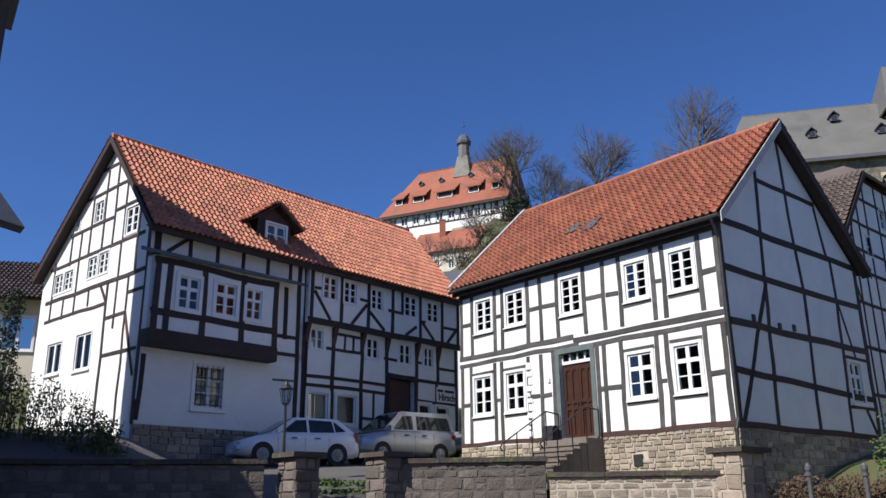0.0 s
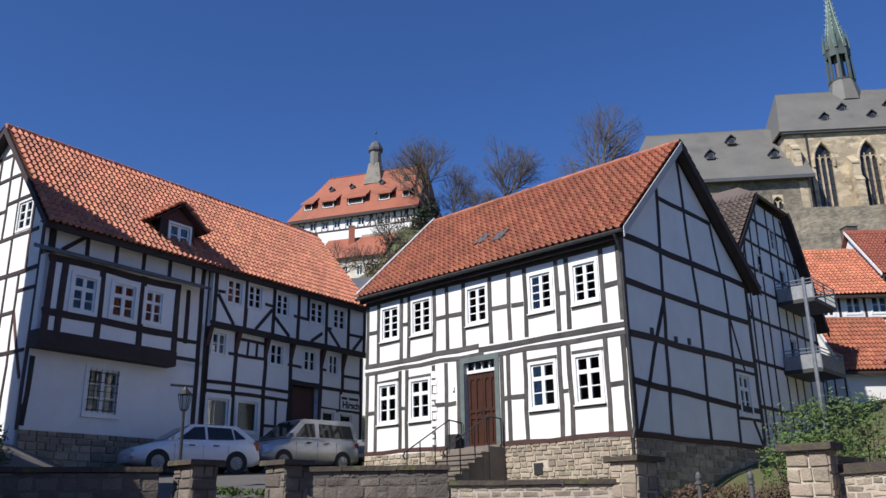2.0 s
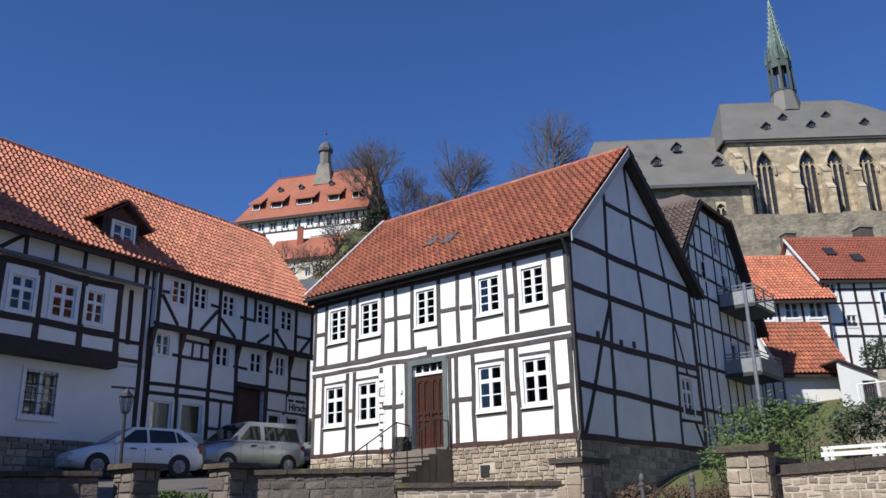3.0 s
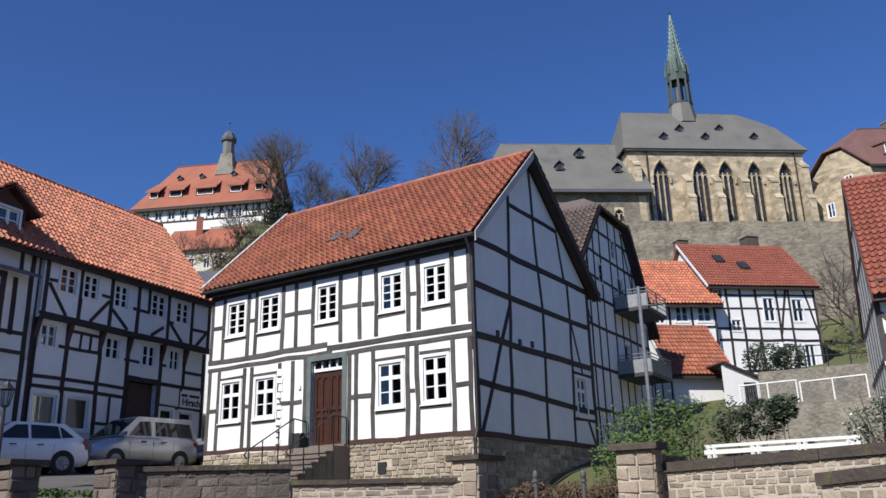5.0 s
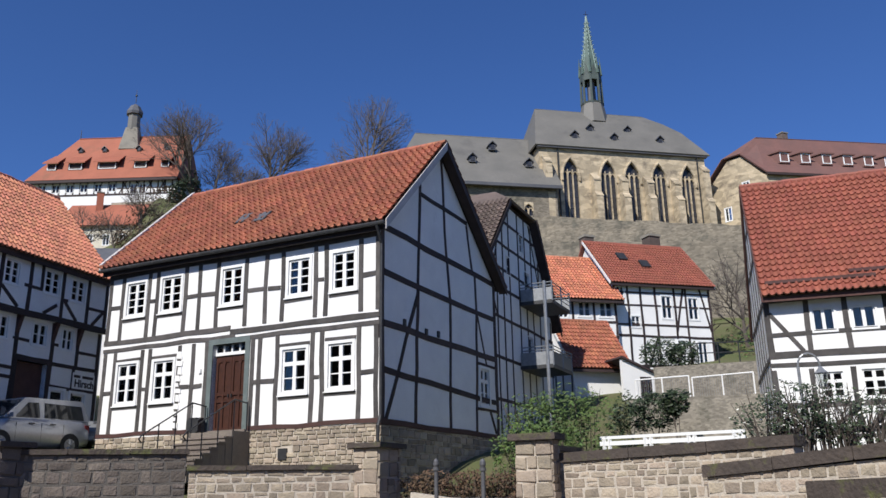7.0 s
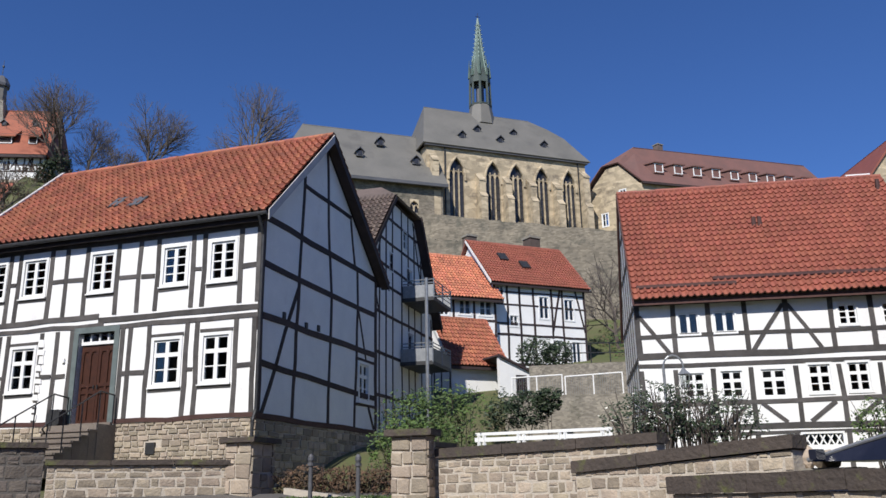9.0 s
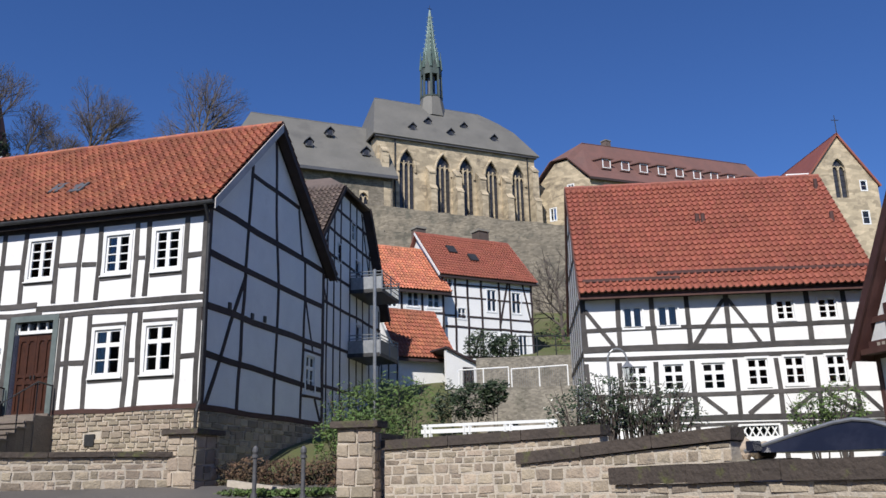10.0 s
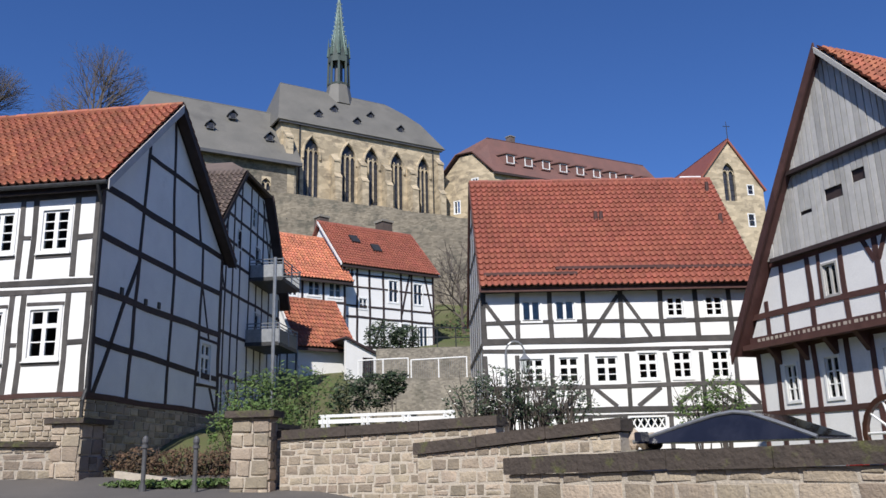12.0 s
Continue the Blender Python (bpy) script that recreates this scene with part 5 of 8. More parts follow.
# ---- the house behind, with balconies ----
def back_house():
    p = Plan((15.35, 29.78), -42.0, 48.0)
    h = thing("balcony_house", p.w(4, 3, 4.5), "tall half-timbered house with two steel balconies, in shade", "house")
    g = p.gable
    outline = [(-2.4, 3.0), (8.0, 3.0), (8.0, 9.6), (5.2, 14.0), (1.6, 14.0), (-2.4, 9.6)]
    holes = [(4.1, 9.95, 4.8, 11.35), (4.2, 7.0, 4.9, 8.35), (1.75, 10.7, 2.15, 11.5), (3.6, 12.2, 4.1, 13.0)]
    wall(g, outline, holes, 0.22, plaster, h, "gable_wall")
    for w in holes:
        window(g, *w, 1, 2, h, 0.05, sill=False)
    wall(p.face(8.0 - 0.22), [(0.22, 3), (9, 3), (9, 9.6), (0.22, 9.6)], [], 0.2, plaster, h, "rear_wall")
    wall(p.face(-2.4), [(0.22, 3), (9, 3), (9, 9.6), (0.22, 9.6)], [], 0.2, plaster, h, "front_wall")
    wall(p.side(9, 1), outline, [], 0.22, plaster, h, "gable_wall")
    timbered(g, [(v, 3.2, top, 0.12) for v, top in ((-1.2, 10.5), (-0.3, 11.6), (0.5, 12.6), (1.3, 13.6), (2.15, 13.9), (3.35, 13.9), (4.3, 13.9), (5.2, 13.7), (6.2, 12.2), (7.1, 10.8), (7.8, 9.6))],
             [(-2.3, 8.0, z, 0.13) for z in (5.2, 6.95, 8.65, 9.9)] + [(-1.6, 7.1, 10.8, 0.12), (-0.6, 6.5, 11.9, 0.12), (0.5, 5.8, 13.0, 0.12), (1.6, 5.2, 13.95, 0.14)], timber, h)
    for b in ((0.2, 10.9, 1.2, 13.2, 0.1), (5.0, 13.8, 6.2, 11.0, 0.1), (-0.2, 9.9, 0.4, 8.7, 0.1)):
        beam(g, *b, timber, h)
    e = [p.w(-0.4, -2.8, 9.2), p.w(9.3, -2.8, 9.2), p.w(9.3, 8.4, 9.2), p.w(-0.4, 8.4, 9.2)]
    s = [p.w(-0.4, 1.6, 14.05), p.w(9.3, 1.6, 14.05), p.w(9.3, 5.2, 14.05), p.w(-0.4, 5.2, 14.05)]
    r = [p.w(1.0, 3.4, 15.2), p.w(9.3, 3.4, 15.2)]
    for pts, te in (([e[0], e[1], s[1], s[0]], (e[0], e[1], s[0], s[1])), ([e[3], e[2], s[2], s[3]], (e[2], e[3], s[2], s[3]))):
        rf = deck("roof", h, pts, 0.1, timber, "brown tile roof")
        tiled(rf, *te, tile_brown)
    for pts in ([s[0], s[1], r[1], r[0]], [s[3], s[2], r[1], r[0]], [s[0], s[3], r[0]]):
        deck("half_hip", h, pts, 0.1, tile_brown)
    for a, b in ((e[0], s[0]), (e[3], s[3])):
        board("verge_board", h, a - Vector((0, 0, 0.1)), b - Vector((0, 0, 0.1)), 0.28, 0.06, timber)
    for z, v0, v1 in ((9.6, 3.4, 6.2), (6.7, 3.1, 5.9)):
        bm = bmesh.new()
        slab(bm, g, v0, v1, z, z + 0.16, 0.0, 1.5)
        b = built("balcony", bm, metal_dark, h, "grey steel balcony with a solid parapet")
        for (va, oa), (vb, ob2) in (((v0, 1.5), (v1, 1.5)), ((v0, 0.05), (v0, 1.5)), ((v1, 0.05), (v1, 1.5))):
            for zz in (z + 0.95, z + 0.8):
                bm = bmesh.new()
                tube(bm, g(va, zz, oa), g(vb, zz, ob2), 0.025, 0.025, 6)
                built("rail", bm, metal_grey, b)
            if z > 9 and oa == 1.5:
                for zz in (z + 0.35, z + 0.55):
                    bm = bmesh.new()
                    tube(bm, g(va, zz, oa), g(vb, zz, ob2), 0.022, 0.022, 6)
                    built("rail", bm, metal_grey, b)
                continue
            bm = bmesh.new()
            hexa(bm, [g(va, z + 0.16, oa), g(vb, z + 0.16, ob2), g(vb, z + 0.72, ob2), g(va, z + 0.72, oa)] + [g(va + 0.02, z + 0.16, oa - 0.03), g(vb + 0.02, z + 0.16, ob2 - 0.03), g(vb + 0.02, z + 0.72, ob2 - 0.03), g(va + 0.02, z + 0.72, oa - 0.03)])
            built("parapet", bm, metal_grey if oa != 1.5 else concrete, b)
        for v, o in ((v0, 1.5), (v1, 1.5), ((v0 + v1) / 2, 1.5)):
            bm = bmesh.new()
            tube(bm, g(v, z + 0.1, o), g(v, z + 1.0, o), 0.03, 0.03, 6)
            built("baluster", bm, metal_grey, b)
    bm = bmesh.new()
    c = spot(30.87, 32.3)
    tube(bm, c + Vector((0, 0, 3.0)), c + Vector((0, 0, 9.62)), 0.07, 0.07, 8)
    built("balcony_post", bm, metal_grey, h, "galvanised steel balcony post")


back_house()


# ---- houses on the slope ----
def slope_house(name, label, at, az, L, W, base, eave, ridge, holes, posts, rails, braces, roof_mat, overhang=0.3, side_holes=(), panes=(2, 2)):
    p = Plan(at, az, az + 90)
    h = thing(name, p.w(L / 2, W / 2, base), label, "house")
    f = p.front
    wall(f, [(0, base), (L, base), (L, eave), (0, eave)], holes, 0.25, plaster, h, "front_wall")
    for w in holes:
        window(f, *w, *panes, h, 0.08, sill=False)
    outline = [(0.25, base), (W, base), (W, eave), (W / 2, ridge - 0.15), (0.25, eave + 0.15)]
    wall(p.gable, outline, list(side_holes), 0.25, plaster, h, "gable_wall")
    wall(p.side(L, 1), outline, list(side_holes), 0.25, plaster, h, "gable_wall")
    wall(p.face(W), [(0.25, base), (L - 0.25, base), (L - 0.25, eave), (0.25, eave)], [], 0.25, plaster, h, "rear_wall")
    timbered(f, posts, rails, timber, h, 0.14)
    for b in braces:
        beam(f, *b, 0.13, timber, h)
    for s in (p.gable, p.side(L, 1)):
        timbered(s, [(v, base, eave + 0.3, 0.13) for v in (0.2, W * 0.3, W * 0.5, W * 0.7, W - 0.15)], [(0.2, W, eave, 0.13), (0.2, W, (base + eave) / 2, 0.13)], timber, h)
    rise = (ridge - eave) / (W / 2)
    e0, e1 = p.w(-0.25, -overhang, eave - rise * overhang + 0.12), p.w(L + 0.25, -overhang, eave - rise * overhang + 0.12)
    b0, b1 = p.w(-0.25, W + overhang, eave - rise * overhang + 0.12), p.w(L + 0.25, W + overhang, eave - rise * overhang + 0.12)
    r0, r1 = p.w(-0.25, W / 2, ridge + 0.12), p.w(L + 0.25, W / 2, ridge + 0.12)
    rf = deck("roof", h, [e0, e1, r1, r0], 0.1, timber, "red clay tile roof")
    deck("roof_rear", h, [b0, b1, r1, r0], 0.1, roof_mat)
    tiled(rf, e0, e1, r0, r1, roof_mat)
    ridge_caps(rf, r0, r1, roof_mat)
    for a, b in ((e0, r0), (e1, r1)):
        board("verge_board", h, a, b, 0.2, 0.08, paint)
    board("eave_board", h, e0 - Vector((0, 0, 0.12)), e1 - Vector((0, 0, 0.12)), 0.14, 0.1, timber)
    return p, h, (e0, e1, r0, r1)


def chimney(h, at, wide, z0, z1, material):
    bm = bmesh.new()
    x, y = at
    hexa(bm, [Vector((x + sx * wide / 2, y + sy * wide / 2, z)) for z in (z0, z1) for sx, sy in ((-1, -1), (1, -1), (1, 1), (-1, 1))])
    bmesh.ops.bevel(bm, geom=bm.edges[:], offset=0.03, segments=1)
    c = built("chimney", bm, material, h, "brick chimney stack")
    bm = bmesh.new()
    hexa(bm, [Vector((x + sx * wide * 0.58, y + sy * wide * 0.58, z)) for z in (z1 - 0.12, z1 + 0.03) for sx, sy in ((-1, -1), (1, -1), (1, 1), (-1, 1))])
    built("chimney_cap", bm, concrete, c)


p2, h2, (e0, e1, r0, r1) = slope_house("slope_house", "white half-timbered house with red roof on the slope", spot(41.85, 54.3)[:2], -82.0, 6.75, 6.4, 8.6, 14.0, 17.25,
    [(2.78, 11.75, 3.44, 13.15), (0.92, 11.75, 1.58, 13.1), (6.0, 13.0, 6.45, 13.65), (5.05, 11.15, 5.6, 11.8), (0.55, 9.0, 1.15, 10.35), (2.0, 9.85, 2.55, 10.4)],
    [(u, 8.7, 13.95) for u in (0.08, 1.72, 2.55, 3.85, 4.85, 5.75, 6.65)], [(0, 6.75, 13.9), (0, 6.75, 13.35, 0.1), (0, 6.75, 12.5, 0.1), (0, 6.75, 11.3, 0.12), (0, 6.75, 10.6, 0.14), (0, 6.75, 8.75, 0.14)], [(2.5, 11.0, 1.85, 13.8), (0.1, 11.0, 0.75, 13.8), (4.6, 8.8, 3.9, 10.5)], tile_new)
chimney(h2, (spot(34.0, 57.5)[0], spot(34.0, 57.5)[1]), 0.75, 16.0, 18.9, tile_brown)
chimney(h2, (spot(38.4, 56.6)[0], spot(38.4, 56.6)[1]), 0.85, 15.8, 18.3, tile_brown)
for az, d, z in ((35.9, 54.0, 15.3), (37.6, 53.8, 15.1)):
    c = spot(az, d, z)
    bm = bmesh.new()
    q = (r0 - e0).normalized()
    s = p2.eu
    n = s.cross(q) * (1 if s.cross(q).z > 0 else -1)
    k = (c - e0)
    c = c - n * (k.dot(n) - 0.08)
    hexa(bm, [c + s * x + q * y + n * z2 for z2 in (0.0, 0.12) for x, y in ((-0.3, -0.4), (0.3, -0.4), (0.3, 0.4), (-0.3, 0.4))])
    built("skylight", bm, metal_dark, h2, "small roof skylight")
pb, hb, _ = slope_house("wing_house", "small half-timbered house with orange roof on the slope", spot(35.75, 50.5)[:2], -80.0, 4.6, 6.5, 8.6, 12.9, 16.0,
    [(0.35, 11.6, 1.15, 12.5), (1.75, 11.6, 2.5, 12.5), (3.2, 11.5, 3.75, 12.6)], [(u, 8.7, 12.9) for u in (0.1, 1.5, 2.9, 4.5)], [(0, 4.6, 12.75), (0, 4.6, 11.3), (0, 4.6, 10.4)], [], tile_orange, 0.5)
ps, hs, _ = slope_house("garden_shed", "low white shed with a red tile roof", spot(36.0, 44.5)[:2], -84.0, 3.0, 4.2, 4.0, 7.9, 10.4,
    [(0.9, 5.6, 1.7, 6.2)], [], [], [], tile_red, 0.35)
# lean-to with a sloping white wall beside the shed
ls = thing("lean_to", spot(38, 44, 5.2), "white rendered lean-to with a barred window", "shed")
pl = Plan(spot(38.4, 43.6)[:2], -84.0, 6.0)
wall(pl.gable, [(0.2, 4.6), (3.2, 4.6), (3.2, 6.7), (0.2, 6.7)], [], 0.2, plaster, ls, "side_wall")
wall(pl.front, [(0, 4.6), (2.3, 4.6), (2.3, 7.95), (0, 7.05)], [(0.75, 6.05, 1.3, 7.0)], 0.2, plaster, ls, "front_wall")
window(pl.front, 0.75, 6.05, 1.3, 7.0, 3, 4, ls, 0.03, sill=False, frame_mat=timber)
deck("roof", ls, [pl.w(-0.2, -0.15, 7.02), pl.w(2.35, -0.15, 8.04), pl.w(2.35, 3.5, 8.04), pl.w(-0.2, 3.5, 7.02)], 0.1, timber, "dark felt roof")


# ---- church, monastery and castle on the hill ----
def arched(f, parent, c, half, z0, spring, apex, hole_top, stone_mat, bars=2):
    """Fill a rectangular opening to a pointed arch, with tracery and dark leaded glass."""
    arc_l, arc_r = [], []
    for k in range(7):
        t = k / 6
        z = spring + (apex - spring) * t
        rise = (apex - spring) * t / (apex - spring) * 1.732 * half
        x = max(0.0, math.sqrt(max(0.0, 4 * half * half - rise * rise)) - half)
        arc_r.append((c + x, z))
        arc_l.append((c - x, z))
    w = built("window", bmesh.new(), stone_mat, parent)
    for arc, side in ((arc_r, 1), (arc_l, -1)):
        bm = bmesh.new()
        prism(bm, f, arc + [(c, hole_top), (c + side * half, hole_top)], -0.5, 0.0)
        built("arch_spandrel", bm, stone_mat, w)
    for k in range(bars):
        x = c - half + 2 * half * (k + 1) / (bars + 1)
        bm = bmesh.new()
        slab(bm, f, x - 0.07, x + 0.07, z0, spring + (apex - spring) * 0.35, -0.4, -0.16)
        built("mullion", bm, stone_mat, w)
    for k in range(bars + 1):
        x = c - half + 2 * half * (k + 0.5) / (bars + 1)
        bm = bmesh.new()
        r = half / (bars + 1) * 0.85
        for j in range(8):
            a0, a1 = math.pi * j / 8, math.pi * (j + 1) / 8
            tube(bm, f(x + r * math.cos(a0), spring + r * 1.5 * math.sin(a0), -0.22), f(x + r * math.cos(a1), spring + r * 1.5 * math.sin(a1), -0.22), 0.08, 0.08, 5)
        built("tracery", bm, stone_mat, w)
    bm = bmesh.new()
    prism(bm, f, [(c - half, z0), (c + half, z0)] + arc_r + arc_l[::-1], -0.42, -0.4)
    built("pane", bm, slate_glass, w, "dark leaded church glass")
    bm = bmesh.new()
    z = z0 + 0.8
    while z < spring:
        slab(bm, f, c - half, c + half, z, z + 0.05, -0.39, -0.35)
        z += 0.8
    built("saddle_bar", bm, metal_dark, w)
    return w


slate_glass = surface("leaded_glass", (0.03, 0.03, 0.035), (0.05, 0.05, 0.055), 0.25, 1.5, 0.8, 12, 0.3, 6)


def roof_dormer(parent, at, ev, eu, w, hgt, mat):
    """A tiny slate dormer; at is the middle of its sill on the roof."""
    bm = bmesh.new()
    z = Vector((0, 0, 1))
    b = [at - eu * w, at + eu * w, at + eu * w + ev * 1.4, at - eu * w + ev * 1.4]
    hexa(bm, b + [q + z * hgt for q in b])
    d = built("roof_dormer", bm, mat, parent)
    bm = bmesh.new()
    top = [at + z * (hgt + w * 1.1) - ev * 0.25, at + z * (hgt + w * 1.1) + ev * 1.6]
    for s in (-1, 1):
        q = [at + eu * s * w * 1.35 + z * (hgt - 0.1) - ev * 0.25, at + eu * s * w * 1.35 + z * (hgt - 0.1) + ev * 1.6]
        hexa(bm, [q[0], q[1], top[1], top[0]] + [r - z * 0.12 for r in (q[0], q[1], top[1], top[0])])
    built("dormer_roof", bm, slate_dark, d)
    bm = bmesh.new()
    hexa(bm, [at + eu * x + z * y - ev * o for o in (0.02, 0.05) for x, y in ((-w * 0.6, 0.12), (w * 0.6, 0.12), (w * 0.6, hgt), (-w * 0.6, hgt))])
    built("opening", bm, slate_glass, d)


def church():
    p = Plan((76.1, 82.18), -78.0, 12.0)
    h = thing("church", p.w(12, 5, 33), "gothic sandstone church with slate roofs and a green copper spire", "church")
    f = p.front
    cs = [(20.0, 1.05, 35.1), (14.8, 1.05, 34.5), (11.4, 1.05, 34.4), (7.55, 1.0, 34.2), (3.4, 0.95, 34.1)]
    holes = [(c - w, z0, c + w, 43.7) for c, w, z0 in cs]
    wall(f, [(0.7, 31), (24.2, 31), (24.2, 45.0), (0.7, 45.0)], holes, 0.6, stone_y, h, "nave_wall", "yellow sandstone wall")
    for c, w, z0 in cs:
        arch = arched(f, h, c, w, z0, 41.3, 43.5, 43.7, stone_y)
        bm = bmesh.new()
        ring = [(c + x * (w + 0.14), z) for x, z in ((-1, 40.4), (-1, 41.3), (-0.86, 42.2), (-0.5, 43.0), (0, 43.72), (0.5, 43.0), (0.86, 42.2), (1, 41.3), (1, 40.4))]
        for a, b in zip(ring, ring[1:]):
            tube(bm, f(*a, 0.08), f(*b, 0.08), 0.17, 0.17, 6)
        built("hood_mould", bm, stone_y, arch, "worn hood mould round the arch")
    wall(p.side(24.2, 1), [(0.6, 31), (11, 31), (11, 45), (0.6, 45)], [], 0.6, stone_y, h, "end_wall")
    wall(p.side(0.7, -1), [(0.6, 31), (11, 31), (11, 45), (0.6, 45)], [], 0.6, stone_y, h, "end_wall")
    wall(p.face(11), [(0.7, 31), (24.2, 31), (24.2, 45), (0.7, 45)], [], 0.6, stone_y, h, "rear_wall")
    for c in (23.4, 16.9, 13.1, 9.5, 5.6, 1.3):
        tall = 41.4 if c not in (23.4, 1.3) else 43.5
        bm = bmesh.new()
        prism(bm, p.side(c - 0.45, 1), [(0.0, 31), (-1.8, 31), (-1.8, 37.9), (-1.3, 38.5), (-1.3, tall - 1.2), (0, tall)], 0.0, 0.9)
        b = built("buttress", bm, stone_y, h, "stepped sandstone buttress")
        for slope in ([(-1.86, 37.86), (-1.86, 37.96), (-1.28, 38.64), (-1.28, 38.5)],
                      [(-1.4, tall - 1.2), (-1.4, tall - 1.0), (0, tall + 0.25), (0, tall)]):
            bm = bmesh.new()
            prism(bm, p.side(c - 0.5, 1), slope, 0.0, 1.0)
            built("weathering", bm, stone_y, b)
    board("cornice", h, f(0.4, 44.95, 0.15), f(24.5, 44.95, 0.15), 0.35, 0.6, slate_dark)
    bm = bmesh.new()
    tube(bm, f(21.7, 35, 0.15), f(21.7, 45, 0.15), 0.1, 0.1, 6)
    built("downpipe", bm, metal_dark, h)
    bm = bmesh.new()
    tube(bm, f(1.9, 33, 0.15), f(1.9, 45, 0.15), 0.1, 0.1, 6)
    built("downpipe", bm, metal_dark, h)
    # roof: a ridge with a steep hip at one end and a rounded one over the apse
    ze, zr = 45.05, 53.1
    F0, F1, B0, B1 = p.w(0.1, -0.6, ze), p.w(24.8, -0.6, ze), p.w(0.1, 11.6, ze), p.w(24.8, 11.6, ze)
    R0, R1 = p.w(6.6, 5.5, zr), p.w(22.6, 5.5, zr)
    M0, N0 = p.w(2.5, 2.2, 49.4), p.w(2.5, 8.8, 49.4)
    M1 = p.w(4.4, 3.6, 51.2)
    deck("roof", h, [F0, F1, R1, R0, M1, M0], 0.2, slate, "grey slate roof")
    deck("roof", h, [F1, B1, R1], 0.2, slate)
    deck("roof", h, [B0, B1, R1, R0, N0], 0.2, slate)
    deck("roof", h, [F0, M0, N0, B0], 0.2, slate)
    deck("roof", h, [M0, M1, R0, N0], 0.2, slate)
    slope = (zr - ze) / 6.1
    for u, t in ((18.9, 0.2), (16.1, 0.42), (13.3, 0.2), (10.6, 0.44), (6.6, 0.22)):
        v = -0.6 + 6.1 * t
        roof_dormer(h, p.w(u, v - 0.1, ze + slope * 6.1 * t), p.ev, p.eu, 0.42, 0.75, slate_dark)
    # lower nave
    q = Plan(p.w(22.7, -1.8, 0)[:2], -77.0, 13.0)
    n = wall(q.front, [(0, 31), (21, 31), (21, 39), (0, 39)], [(3.2, 33.5, 4.4, 36.5), (9, 33.5, 10.2, 36.5)], 0.6, stone_far, h, "aisle_wall", "rubble aisle wall")
    for c in (3.8, 9.6):
        arched(q.front, h, c, 0.6, 33.5, 35.4, 36.3, 36.5, stone_y, 1)
    wall(q.side(21, 1), [(0.6, 31), (14, 31), (14, 38.6), (0.6, 38.6)], [], 0.6, stone, h, "end_wall")
    a0, a1, a2, a3 = q.w(-0.5, -0.8, 38.6), q.w(21.5, -0.8, 38.6), q.w(17.0, 7.0, 48.2), q.w(-0.5, 7.0, 48.2)
    deck("roof", h, [a0, a1, a2, a3], 0.2, slate, "grey slate roof")
    deck("roof", h, [a1, q.w(21.5, 15, 38.6), a2], 0.2, slate)
    deck("roof", h, [q.w(-0.5, 15, 38.6), q.w(21.5, 15, 38.6), a2, a3], 0.2, slate)
    board("eave_board", h, q.w(-0.5, -0.7, 38.4), q.w(21.5, -0.7, 38.4), 0.4, 0.4, slate_dark)
    for u, t in ((7.2, 0.62), (10.4, 0.36), (3.0, 0.32)):
        roof_dormer(h, q.w(u, -0.8 + 7.8 * t - 0.1, 38.6 + 10.4 * t), q.ev, q.eu, 0.45, 0.75, slate_dark)
    # copper spire
    c = p.w(13.95, 5.5, 0)
    sp = under(new("spire"), h)
    sp.location = (0, 0, 0)
    z = Vector((0, 0, 1))

    def ring(bm, r, zz, n=8):
        return [bm.verts.new(c + Vector((math.cos(math.pi * 2 * k / n + 0.2) * r, math.sin(math.pi * 2 * k / n + 0.2) * r, zz))) for k in range(n)]

    def loft(name, steps, mat, n=8, label=""):
        bm = bmesh.new()
        rs = [ring(bm, r, zz, n) for r, zz in steps]
        for a, b in zip(rs, rs[1:]):
            for k in range(n):
                bm.faces.new((a[k], a[(k + 1) % n], b[(k + 1) % n], b[k]))
        bm.faces.new(rs[0][::-1])
        bm.faces.new(rs[-1])
        return built(name, bm, mat, sp, label)
    loft("spire_base", [(2.2, 51.0), (1.8, 53.0), (1.55, 54.3)], slate, label="slate-clad spire foot")
    loft("lantern_core", [(0.6, 54.1), (0.55, 58.7)], slate_dark)
    loft("needle", [(1.45, 58.6), (1.1, 60.6), (0.55, 64.0), (0.06, 68.7)], copper, label="green copper needle")
    edge = [(1.45, 58.6), (1.1, 60.6), (0.55, 64.0), (0.06, 68.7)]
    for k in range(8):
        a = math.pi * 2 * k / 8 + 0.2
        d = Vector((math.cos(a), math.sin(a), 0))
        bm = bmesh.new()
        for (ra, za), (rb, zb) in zip(edge, edge[1:]):
            tube(bm, c + d * ra + z * za, c + d * rb + z * zb, 0.09, 0.07, 5)
        for q in range(12):
            zq = 59.4 + 0.72 * q
            r = float(np.interp(zq, [e[1] for e in edge], [e[0] for e in edge]))
            tube(bm, c + d * r + z * zq, c + d * (r + 0.26) + z * (zq + 0.22), 0.09, 0.03, 5)
        built("crocketed_rib", bm, copper_pale, sp, "pale green copper rib with crockets")
    loft("lantern_cornice", [(1.62, 54.2), (1.68, 54.4), (1.5, 54.5)], copper_dark)
